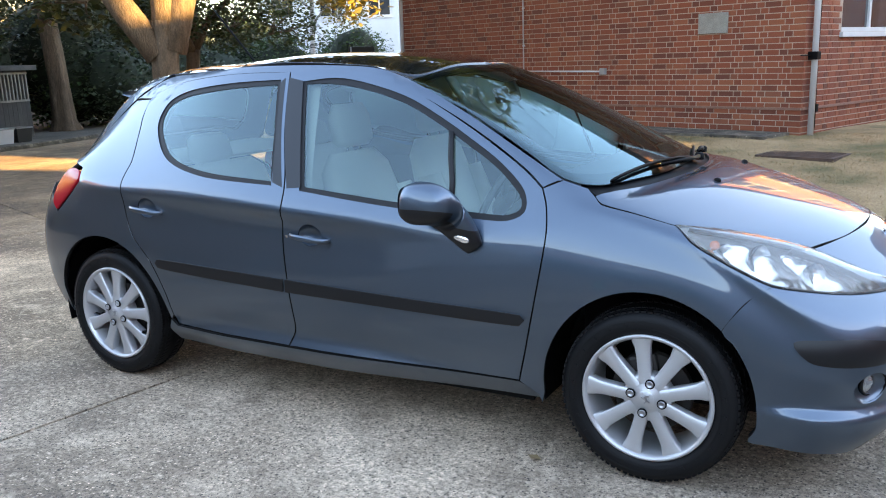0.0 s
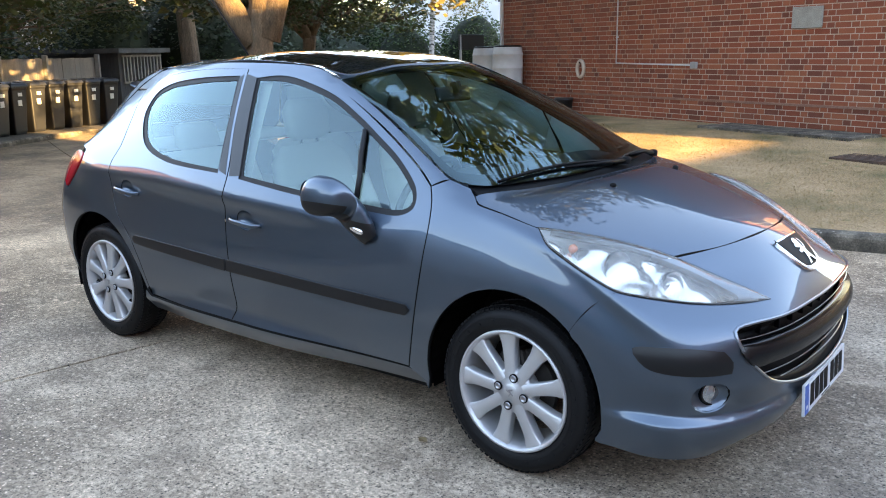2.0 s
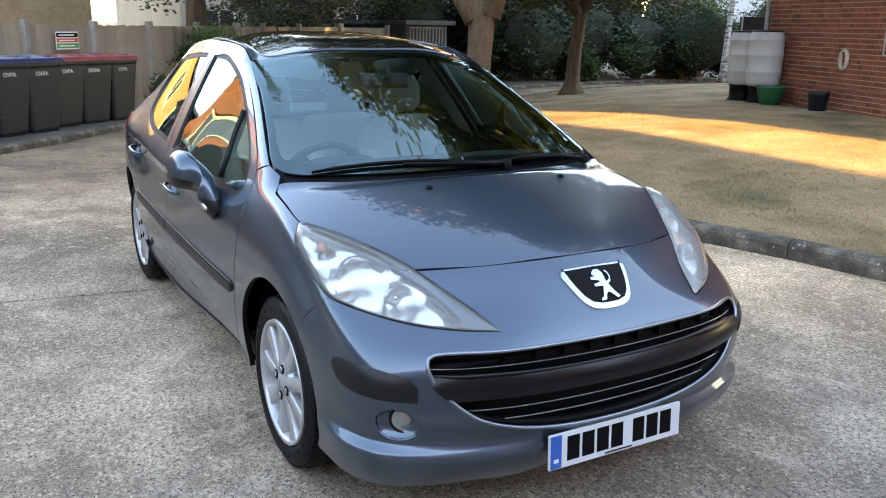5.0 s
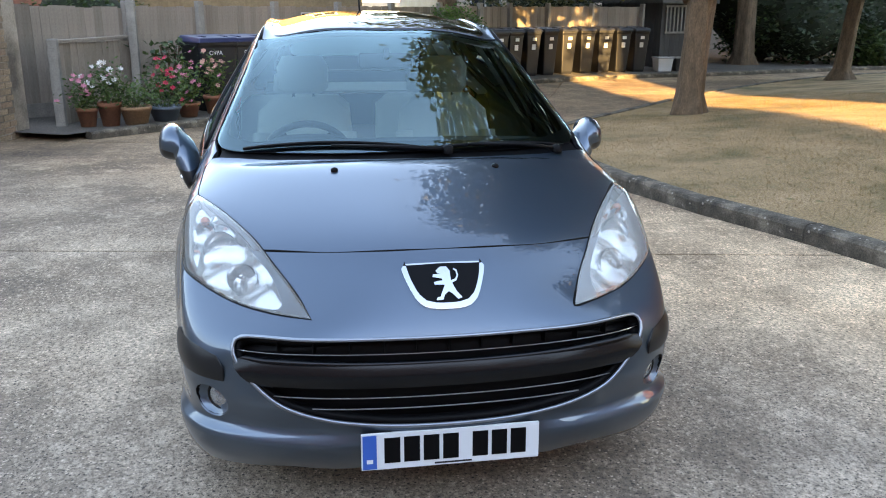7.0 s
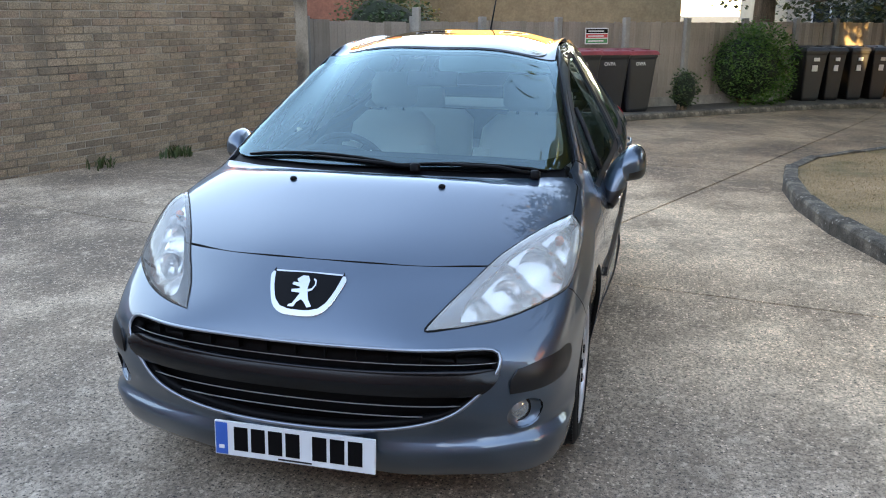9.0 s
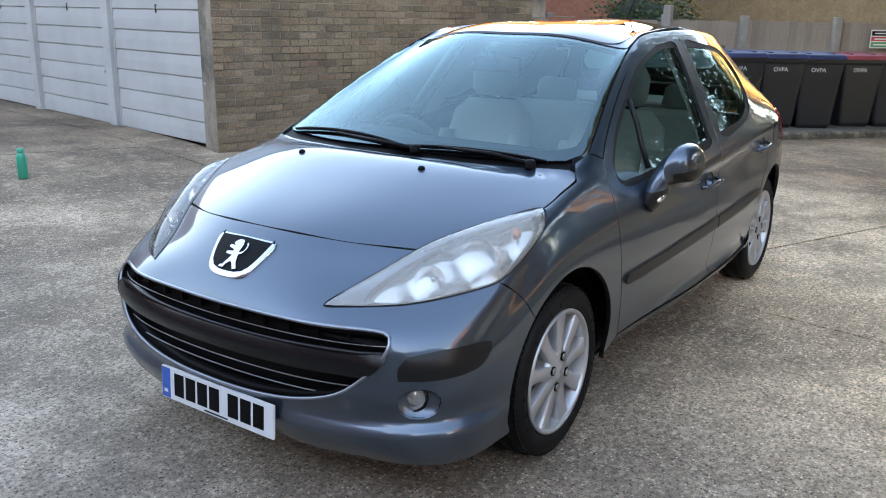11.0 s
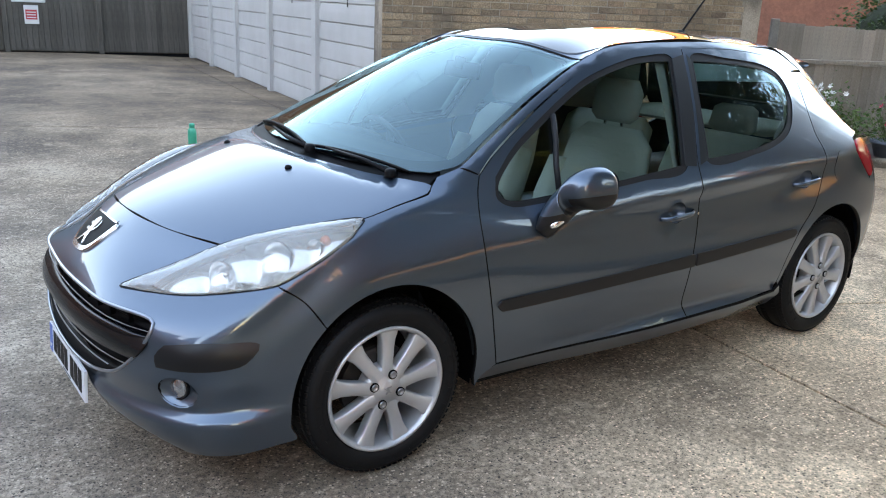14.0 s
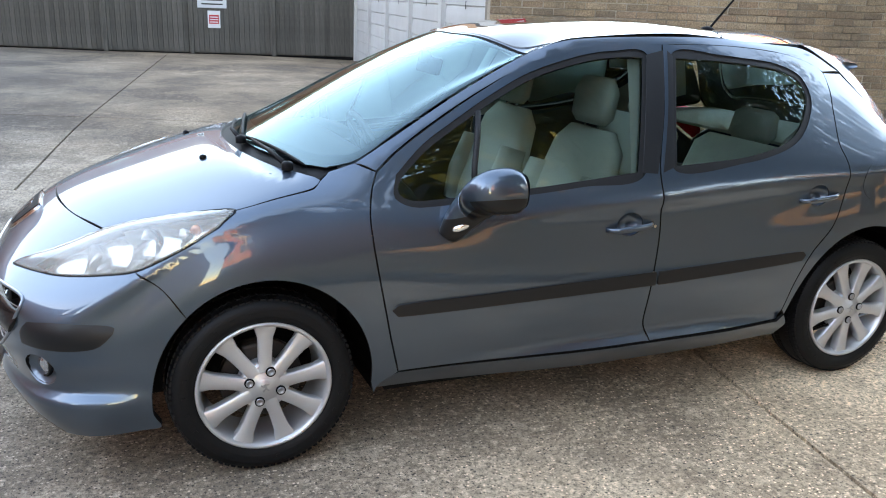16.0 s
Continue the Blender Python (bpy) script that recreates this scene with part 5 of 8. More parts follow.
tree("fence_tree", (-16.4, 3.3, -.2),
     ([(0, 0, 0), (0, 0, 1.5), (.05, 0, 3.2)], [.26, .22, .18]),
     [([(.05, 0, 3.0), (.3, -.9, 3.9), (.4, -1.8, 4.6)], [.12, .08, .03]), ([(.05, 0, 3.0), (.4, 1.1, 3.8), (.5, 2.0, 4.4)], [.12, .08, .03])],
     [(.5, 2.0, 3.3, 1.2), (.8, 3.2, 3.0, 1.1), (0, 0, 4.6, 1.8), (.6, .9, 3.0, 1.0), (.5, -1.2, 3.9, 1.2), (-.8, 3.9, 3.6, 1.6), (-.2, -2.4, 3.2, .9), (.5, 1.2, 2.35, .8), (.8, 2.7, 2.4, .9), (-1.2, 4.6, 2.5, 1.0), (-1.6, 6.2, 2.9, 1.1), (-.9, -.8, 2.6, .9), (-2.0, 1.5, 2.2, 1.2), (-2.4, 3.6, 2.2, 1.2), (0, 1.5, 5.6, 2.1), (0, 4.0, 5.6, 2.1), (-1.0, 2.5, 7.6, 2.3), (-1.0, 5.5, 7.0, 2.2), (.5, -.4, 6.4, 1.7), (-2.0, 7.6, 6.0, 2.2)],
     34000, .12, M["bark"], M["leaf"], "tree overhanging the board fence", 14)
tree("silver_birch", (-15.2, 19.2, lawn_z(-15.2, 19.2)),
     ([(0, 0, 0), (.05, 0, 1.5), (.1, .05, 3.2), (.15, .1, 5.0)], [.11, .085, .07, .05]),
     [([(.1, .05, 2.8), (.7, .4, 3.6), (1.1, .7, 3.2)], [.04, .03, .01]), ([(.1, .05, 3.2), (-.6, -.3, 4.0), (-1.0, -.5, 3.5)], [.04, .03, .01])],
     [(1.0, .6, 3.2, .9), (-.9, -.4, 3.6, .9), (.2, .1, 5.0, 1.3), (.4, -.6, 3.9, .8)],
     5000, .09, M["birch"], M["leaf_yellow"], "silver birch with a pale trunk and yellowing leaves", 15)


def shrub(at, size, count, leaf, material, label, seed, name="shrub", group=""):
    """A dense bush: leaf clumps on a lumpy body of branches."""
    rnd = random.Random(seed)
    sx, sy, sz = size
    cl = []
    for _ in range(26):
        a, u = rnd.uniform(0, math.tau), rnd.uniform(-.75, 1)
        k = math.sqrt(max(0, 1 - u * u))
        cl.append((math.cos(a) * k * sx * .72, math.sin(a) * k * sy * .72, sz * .5 + u * sz * .36, min(sx, sy, sz * .6) * rnd.uniform(.36, .5)))
    cl.append((0, 0, sz * .5, min(sx, sy) * .8))
    s_ = thing(name, label, "shrub", group)
    leaf_cloud("foliage", cl, count, leaf, material, seed, s_, squash=.95, shell=.8)
    bm = bmesh.new()
    for _ in range(12):
        c = rnd.choice(cl)
        tube(bm, [(rnd.uniform(-.1, .1), rnd.uniform(-.1, .1), 0), (c[0] * .5, c[1] * .5, c[2] * .6), c[:3]], [.03, .02, .01], 6)
    part("stems", bm, M["bark"], s_)
    # near-black solid core that stands in for the shade between the leaves
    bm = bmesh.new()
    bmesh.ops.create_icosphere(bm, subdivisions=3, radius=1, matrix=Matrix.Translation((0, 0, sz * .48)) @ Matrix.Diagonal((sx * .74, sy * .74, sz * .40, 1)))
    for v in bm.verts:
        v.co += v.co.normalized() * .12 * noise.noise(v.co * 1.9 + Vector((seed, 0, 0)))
    part("heart", bm, M["bush_shade"], s_)
    s_.matrix_basis = Matrix.Translation(at)
    return s_


shrub((-13.7, 2.75, yard_z(-13, 2.7) + .05), (.92, .92, 1.5), 15000, .055, M["leaf_hedge"], "rounded clipped green bush by the bins", 21)
shrub((-12.0, 1.55, yard_z(-12, 1.5) + .07), (.28, .28, .75), 900, .06, M["leaf_mid"], "scrubby green plant by the fence", 22)
shrub((-10.2, -3.6, .6), (.9, .8, 1.35), 3500, .07, M["leaf_mid"], "green shrub behind the fence", 23)
shrub((-11.1, -3.3, .5), (.7, .6, 1.25), 1800, .08, M["leaf_yellow"], "pale yellow-green shrub behind the fence", 24)
FAR_SHRUBS = [(-18.6, 14.2, 1.4, 1.5, 2.6, "leaf_dark_shaded"), (-20.4, 10.6, 1.8, 1.8, 4.0, "leaf_dark_shaded"), (-21.5, 7.4, 1.8, 1.8, 3.6, "leaf_dark_shaded"), (-19.6, 13.4, 1.3, 1.3, 2.4, "leaf_mid"), (-22.5, 16, 2.2, 2.2, 5.0, "leaf_dark_shaded"), (-23, 20.6, 2.2, 2.2, 5.0, "leaf_dark_shaded"), (-19.2, 16.6, 1.6, 1.6, 3.2, "leaf_dark_shaded"), (-18.7, 18.8, 1.5, 1.5, 2.4, "leaf_dark_shaded"), (-19.3, 21.2, 1.7, 1.7, 3.4, "leaf_mid"), (-18.3, 22.9, 1.3, 1.3, 1.7, "leaf_dark_shaded"), (-20.5, 13.5, 1.9, 1.9, 4.2, "leaf_dark_shaded"), (-20.8, 18.2, 2.0, 2.0, 4.6, "leaf_dark_shaded"), (-21.4, 23.4, 2.0, 2.0, 4.0, "leaf_dark_shaded"), (-18.2, 25.4, 1.5, 1.5, 3.0, "leaf_dark_shaded"), (-18.0, 15.6, .8, .8, 1.1, "leaf_mid"), (-18.0, 20.0, .8, .8, .9, "leaf_yellow")]
for k, (x, y, a, b, c, m_) in enumerate(FAR_SHRUBS):
    shrub((x, y, yard_z(x, y)), (a, b, c), 3600, .13, M[m_], "dense dark green shrub beyond the back road", 40 + k, group="shrubs beyond the road")
# clipped round bushes near the birch
for k, (x, y, r, h) in enumerate(((-16.9, 19.9, 1.25, 2.5), (-15.0, 21.4, 1.2, 2.9), (-17.7, 17.6, .9, 1.3), (-13.9, 20.4, .6, 1.0))):
    shrub((x, y, .0), (r, r, h), 4200, .10, M["leaf_mid"], "rounded evergreen bush beyond the lawn", 60 + k, group="round bushes")

# grass blades on the near lawn
rs = np.random.RandomState(5)
n = 150000
X = rs.uniform(-9.5, 7.0, n)
Y = rs.uniform(2.3, 8.6, n)
keep = []
poly = lawn_edge + [(6, 30), (14, 20)]
ZC = {}
for i in range(n):
    if inside((X[i], Y[i]), poly) and rs.rand() < .35 + .65 * (noise.noise(Vector((X[i] * .9, Y[i] * .9, 0))) > -.15):
        keep.append(i)
X, Y = X[keep], Y[keep]
dk = np.empty(len(X))
for i in range(0, len(X), 2000):
    dk[i:i + 2000] = np.sqrt(((kerb_np[None] - np.stack([X[i:i + 2000], Y[i:i + 2000]], 1)[:, None]) ** 2).sum(2)).min(1)
ok = dk > .14
X, Y, dk = X[ok], Y[ok], dk[ok]
Z = np.array([lawn_z(float(x), float(y)) for x, y in zip(X, Y)])
m = len(X)
h = rs.uniform(.008, .024, m)
a = rs.rand(m) * math.tau
w = rs.uniform(.002, .005, m)
lean = rs.uniform(.8, 3.0, m) * h
V = np.stack([np.stack([X - np.sin(a) * w, Y + np.cos(a) * w, Z - .004], 1), np.stack([X + np.sin(a) * w, Y - np.cos(a) * w, Z - .004], 1), np.stack([X + np.cos(a) * lean, Y + np.sin(a) * lean, Z + h], 1)], 1).reshape(-1, 3)
me = bpy.data.meshes.new("grass")
me.from_pydata(V.tolist(), [], np.arange(m * 3).reshape(-1, 3).tolist())
me.materials.append(M["blade"])
tagged(new("grass", me), "short dry grass blades on the lawn", "grass", kind="stuff")
# fallen leaves on the yard
rnd = random.Random(31)
v, f = leaves([(rnd.uniform(-9.5, -8.2), rnd.uniform(.1, 1.0), 0) for _ in range(26)] + [(rnd.uniform(-13, -11.2), rnd.uniform(1.2, 3.4), 0) for _ in range(60)] + [(.84, -.80, 0), (.9, -2.2, 0), (-3.4, 1.7, 0), (-4.2, -3.2, 0), (-1.2, -3.3, 0)], .06, rnd, .25)
v = [(x, y, yard_z(x, y) + .012 + abs(z) * .5) for x, y, z in v]
mesh_obj("fallen_leaves", v, f, M["dead_leaf"], None, kind="stuff")
tagged(bpy.data.objects["fallen_leaves"], "scattered dry fallen leaves", "leaves")
# ---- houses in the distance ----
def far_house(name, label, p, q, deep, z0, tall, wall_m, floors, cols, roof_m, win=(1.2, 1.2), flat=False, skip=(), rise=2.3):
    """A block with real window openings on its front; front runs p to q, outwards to the right of that line."""
    h = thing(name, label, "house")
    length = (Vector(q) - Vector(p)).length
    ops = []
    storey = (tall - .2) / floors
    for fl in range(floors):
        for c in range(cols):
            if (fl, c) in skip:
                continue
            x = length * (c + .5) / cols
            ops.append((x - win[0] / 2, x + win[0] / 2, z0 + fl * storey + .95, z0 + fl * storey + .95 + win[1]))
    xs = sorted({0.0, length, *[o[0] for o in ops], *[o[1] for o in ops]})
    for a, b in zip(xs, xs[1:]):
        mid = (a + b) / 2
        zs = [z0]
        for o in sorted((o for o in ops if o[0] <= mid <= o[1]), key=lambda o: o[2]):
            zs += [o[2], o[3]]
        zs.append(z0 + tall)
        for c, d in zip(zs[::2], zs[1::2]):
            part("wall", boxes((a, b, 0, .3, c, d)), wall_m, h)
    for b_ in ((0, .3, .3, deep - .3), (length - .3, length, .3, deep - .3), (0, length, deep - .3, deep)):
        part("wall", boxes((*b_, z0, z0 + tall)), wall_m, h)
    for o in ops:
        w = part("window", boxes((o[0], o[0] + .08, .08, .16, o[2], o[3]), (o[1] - .08, o[1], .08, .16, o[2], o[3]), (o[0] + .08, o[1] - .08, .08, .16, o[2], o[2] + .08), (o[0] + .08, o[1] - .08, .08, .16, o[3] - .08, o[3]), ((o[0] + o[1]) / 2 - .03, (o[0] + o[1]) / 2 + .03, .08, .16, o[2] + .08, o[3] - .08)), M["white_frame"], h)
        part("pane", boxes((o[0] + .04, o[1] - .04, .12, .13, o[2] + .04, o[3] - .04)), M["far_glass"], w)
        part("sill", boxes((o[0] - .08, o[1] + .08, -.06, .08, o[2] - .08, o[2])), M["white_frame"], w)
    bm = bmesh.new()
    if flat:
        box(bm, -.2, length + .2, -.2, deep + .2, z0 + tall, z0 + tall + .25)
    else:
        vs3 = [bm.verts.new(c) for c in ((-.3, -.35, z0 + tall), (length + .3, -.35, z0 + tall), (length + .3, deep + .35, z0 + tall), (-.3, deep + .35, z0 + tall), (-.3, deep / 2, z0 + tall + rise), (length + .3, deep / 2, z0 + tall + rise))]
        for f in ((0, 1, 5, 4), (1, 2, 5), (2, 3, 4, 5), (3, 0, 4), (3, 2, 1, 0)):
            bm.faces.new([vs3[k] for k in f])
    part("roof", bm, roof_m, h)
    bm = bmesh.new()
    box(bm, .3, length - .3, 2.2, 2.4, z0, z0 + tall)
    part("inner_wall", bm, M["dash"], h)
    h.matrix_basis = along(p, q)
    return h


far_house("brick_house", "brick house behind the fence, upper wall in sun", (-19.5, -9.5), (-20.5, 1.6), 7, -.2, 5.4, M["yellow_brick"], 2, 4, M["tile"], skip=((0, 1), (0, 2), (0, 3)), rise=.9)
far_house("red_terrace", "red brick house behind the garage wall", (-11.5, -11.0), (-14.6, -5.0), 5, -.2, 6.0, M["far_brick"], 2, 3, M["tile"], skip=((0, 0), (0, 1), (0, 2)), rise=.8)
far_house("cream_house", "cream rendered house behind the trees", (-25.5, 5.0), (-27.0, 21.0), 8, -.2, 5.6, M["cream_wall"], 2, 6, M["tile"])
far_house("white_house", "white-clad house with a beige lower storey", (-26.5, 30.0), (-16.5, 36.5), 8, -.2, 6.0, M["white_wall"], 2, 5, M["tile"])
# ---- unseen stand-in blocks, added to shade the yard and shape reflections ----
far_house("east_garages", "unseen low brick block, added to let sun over onto the lawn", (14.5, 6.8), (14.5, 4.95), 5, 0, 3.35, M["far_brick"], 1, 1, M["felt"], flat=True)
far_house("east_house", "unseen tall brick block, added to shade the yard", (16.0, 3.6), (16.0, -32.0), 10, 0, 9.3, M["far_brick"], 3, 9, M["tile"])
far_house("south_terrace", "unseen brick block beyond the plank gate, added to darken reflections", (22.0, -31.0), (-24.0, -31.0), 8, 0, 7.4, M["far_brick"], 2, 9, M["tile"], rise=2.0)
far_house("east_wing", "unseen flat-roofed brick block, added to shade the lower tree trunk", (16.0, 4.9), (16.0, 3.62), 9, 0, 6.9, M["far_brick"], 2, 1, M["felt"], win=(.7, 1.2), flat=True)
far_house("north_house", "unseen tall brick block beyond the lawn, added for shade", (14.5, 24.0), (14.5, 18.0), 9, 0, 8.6, M["far_brick"], 3, 1, M["tile"])
far_house("north_cottage", "unseen low brick block, added to set the red wall's shade line", (14.5, 18.0), (14.5, 8.4), 9, 0, 4.2, M["far_brick"], 2, 4, M["tile"])
far_house("north_house", "unseen narrow brick block, added to edge the sunlit strip", (14.5, 8.4), (14.5, 6.82), 9, 0, 8.6, M["far_brick"], 3, 1, M["tile"], win=(.9, 1.2))
far_house("north_flats", "unseen tall brick block, added to shade the white house", (14.5, 46.0), (14.5, 24.6), 9, 0, 13.5, M["far_brick"], 4, 6, M["tile"])
# ---- the car's skin: a cage of stations, smoothed and made to pass through its points ----
TOP = [
    [(2.075, 0, .63), (2.062, .25, .63), (2.02, .48, .62), (1.88, .68, .615)],
    [(1.975, 0, .74), (1.95, .22, .735), (1.86, .47, .712), (1.70, .735, .70)],
    [(1.83, 0, .835), (1.81, .22, .828), (1.72, .50, .80), (1.53, .745, .80)],
    [(1.56, 0, .925), (1.54, .27, .918), (1.48, .54, .89), (1.36, .748, .875)],
    [(1.32, 0, .985), (1.30, .30, .978), (1.23, .58, .955), (1.12, .735, .935)],
    [(1.20, 0, 1.0), (1.16, .35, .995), (1.07, .66, .98), (.93, .735, .985)],
    [(.75, 0, 1.225), (.73, .30, 1.215), (.68, .55, 1.185), (.60, .655, 1.165)],
    [(.33, 0, 1.400), (.31, .30, 1.393), (.26, .525, 1.352), (.22, .598, 1.308)],
    [(0, 0, 1.455), (0, .28, 1.447), (0, .482, 1.407), (0, .570, 1.364)],
    [(-.45, 0, 1.470), (-.45, .28, 1.461), (-.45, .475, 1.424), (-.45, .562, 1.380)],
    [(-.90, 0, 1.443), (-.90, .27, 1.435), (-.90, .45, 1.400), (-.90, .548, 1.352)],
    [(-1.42, 0, 1.36), (-1.41, .25, 1.355), (-1.38, .42, 1.335), (-1.30, .51, 1.28)],
    [(-1.70, 0, 1.03), (-1.69, .30, 1.03), (-1.65, .54, 1.02), (-1.54, .665, 1.02)],
    [(-1.80, 0, .95), (-1.79, .30, .95), (-1.76, .53, .95), (-1.68, .67, .95)],
]
SIDE = [
    [(1.90, .715, .55), (1.905, .72, .47), (1.90, .72, .38), (1.88, .72, .27), (1.84, .70, .19)],
    [(1.71, .775, .62), (1.71, .79, .52), (1.70, .795, .42), (1.68, .795, .30), (1.64, .785, .20)],
    [(1.53, .79, .73), (1.52, .815, .63), (1.51, .82, .50), (1.50, .815, .36), (1.50, .80, .22)],
    [(1.36, .795, .82), (1.35, .825, .73), (1.34, .835, .60), (1.33, .825, .42), (1.32, .80, .22)],
    [(1.12, .785, .875), (1.10, .825, .77), (1.10, .84, .61), (1.10, .83, .42), (1.10, .80, .22)],
    [(.90, .785, .90), (.87, .83, .79), (.87, .845, .61), (.87, .835, .42), (.87, .80, .21)],
    [(.60, .797, .895), (.60, .84, .79), (.60, .855, .61), (.60, .845, .42), (.60, .80, .21)],
    [(.22, .822, .92), (.20, .85, .81), (.20, .862, .61), (.20, .852, .42), (.20, .803, .21)],
    [(0, .832, .935), (0, .855, .82), (0, .865, .62), (0, .855, .42), (0, .805, .21)],
    [(-.45, .837, .965), (-.45, .857, .84), (-.45, .868, .63), (-.45, .858, .42), (-.45, .805, .21)],
    [(-.90, .812, .985), (-.90, .848, .86), (-.90, .865, .65), (-.90, .853, .43), (-.90, .80, .21)],
    [(-1.30, .775, .995), (-1.30, .832, .885), (-1.30, .848, .68), (-1.30, .838, .45), (-1.30, .80, .22)],
    [(-1.55, .735, .985), (-1.57, .787, .87), (-1.60, .805, .68), (-1.60, .798, .45), (-1.58, .77, .25)],
    [(-1.73, .69, .89), (-1.78, .715, .78), (-1.82, .725, .62), (-1.82, .71, .42), (-1.78, .68, .28)],
]
FRONT = [
    [(2.10, 0, .54), (2.105, 0, .45), (2.095, 0, .36), (2.06, 0, .26), (2.0, 0, .19)],
    [(2.085, .27, .54), (2.09, .27, .45), (2.08, .27, .36), (2.045, .27, .26), (1.985, .27, .19)],
    [(2.03, .51, .54), (2.035, .51, .45), (2.025, .51, .36), (1.995, .51, .26), (1.93, .50, .19)],
]
REAR = [
    [(-1.85, 0, .88), (-1.90, 0, .78), (-1.93, 0, .60), (-1.92, 0, .42), (-1.86, 0, .28)],
    [(-1.84, .30, .88), (-1.89, .30, .78), (-1.92, .30, .60), (-1.91, .30, .42), (-1.85, .30, .28)],
    [(-1.80, .54, .88), (-1.85, .55, .78), (-1.885, .56, .60), (-1.88, .55, .42), (-1.83, .53, .28)],
]


def body_skin(levels=4):
    """The closed upper skin of the car as (verts, faces, normals), both sides."""
    verts, index, quads = [], {}, []

    def v(key, p):
        if key not in index:
            index[key] = len(verts)
            verts.append(p)
        return index[key]

    def top(i, j, s):
        return v(("t", i, j, s if j else 0), TOP[i][j])

    def side(i, k, s):
        return top(i, 3, s) if k == 0 else v(("s", i, k, s), SIDE[i][k - 1])

    def cap(rows, i, tag, j, k, s):
        if k == 0:
            return top(i, j, s)
        if j == 3:
            return side(i, k, s)
        return v((tag, j, k, s if j else 0), rows[j][k - 1])

    n = len(TOP)
    flip = []
    for s in (1, -1):
        for i in range(n - 1):
            for j in range(3):
                quads.append((top(i, j, s), top(i, j + 1, s), top(i + 1, j + 1, s), top(i + 1, j, s))[::s])
            for k in range(5):
                quads.append((side(i, k, s), side(i, k + 1, s), side(i + 1, k + 1, s), side(i + 1, k, s))[::s])
        for rows, i, tag, w in ((FRONT, 0, "f", -1), (REAR, n - 1, "r", 1)):
            for j in range(3):
                for k in range(5):
                    quads.append((cap(rows, i, tag, j, k, s), cap(rows, i, tag, j + 1, k, s), cap(rows, i, tag, j + 1, k + 1, s), cap(rows, i, tag, j, k + 1, s))[::s * w])
    side_of = [None] * len(verts)
    for key, i in index.items():
        side_of[i] = key[3]
    want = np.array([(p[0], p[1] * (s if s else 1), p[2]) for p, s in zip(verts, side_of)])
    me = bpy.data.meshes.new("cage")
    me.from_pydata([tuple(p) for p in want], [], quads)
    ob = new("cage", me)
    sub = ob.modifiers.new("smooth", "SUBSURF")
    sub.levels = sub.render_levels = 2
    cur = want.copy()
    for _ in range(14):
        me.vertices.foreach_set("co", cur.ravel())
        me.update()
        ev = ob.evaluated_get(bpy.context.evaluated_depsgraph_get())
        got = np.empty(len(ev.data.vertices) * 3)
        ev.data.vertices.foreach_get("co", got)
        cur += 0.8 * (want - got.reshape(-1, 3)[:len(want)])
    sub.levels = levels
    me.vertices.foreach_set("co", cur.ravel())
    me.update()
    ev = ob.evaluated_get(bpy.context.evaluated_depsgraph_get())
    out = bpy.data.meshes.new_from_object(ev)
    bpy.data.objects.remove(ob)
    return out


skin = body_skin()
# ---- panels laid on the skin ----
from mathutils.bvhtree import BVHTree

skin_co = [v.co.copy() for v in skin.vertices]
skin_no = [v.normal.copy() for v in skin.vertices]
skin_tri = []
for p in skin.polygons:
    a = list(p.vertices)
    for k in range(1, len(a) - 1):
        skin_tri.append((a[0], a[k], a[k + 1]))
SKIN = BVHTree.FromPolygons(skin_co, skin_tri)


def skin_at(origin, way):
    hit, _, tri, _ = SKIN.ray_cast(origin, way)
    if hit is None:
        hit, _, tri, _ = SKIN.find_nearest(origin + way * 0.05)
    a, b, c = (skin_co[i] for i in skin_tri[tri])
    w = geometry.barycentric_transform(hit, a, b, c, *(skin_no[i] for i in skin_tri[tri]))
    return hit, w.normalized()


class Flat:
    """Projection along a way; outside is where the way comes from."""

    def __init__(self, way, s=1):
        self.w = Vector((way[0], way[1] * s, way[2])).normalized()
        up = Vector((0, 0, 1)) if abs(self.w.z) < 0.9 else Vector((1, 0, 0))
        self.u = up.cross(self.w).normalized()
        self.v = self.w.cross(self.u)

    def to(self, p):
        p = Vector(p)
        return p.dot(self.u), p.dot(self.v)

    def at(self, a, b):
        return skin_at(self.u * a + self.v * b + self.w * 4, -self.w)


class Round:
    """Projection outwards from an upright axis; the first coordinate is the angle times 0.85 m."""

    def __init__(self, x=1.2, start=0.0):
        self.x, self.start = x, start

    def to(self, p):
        a = math.atan2(p[1], p[0] - self.x) - self.start
        a = (a + math.pi) % math.tau - math.pi
        return a * 0.85, p[2]

    def at(self, a, b):
        t = a / 0.85 + self.start
        return skin_at(Vector((self.x, 0, b)), Vector((math.cos(t), math.sin(t), 0)))


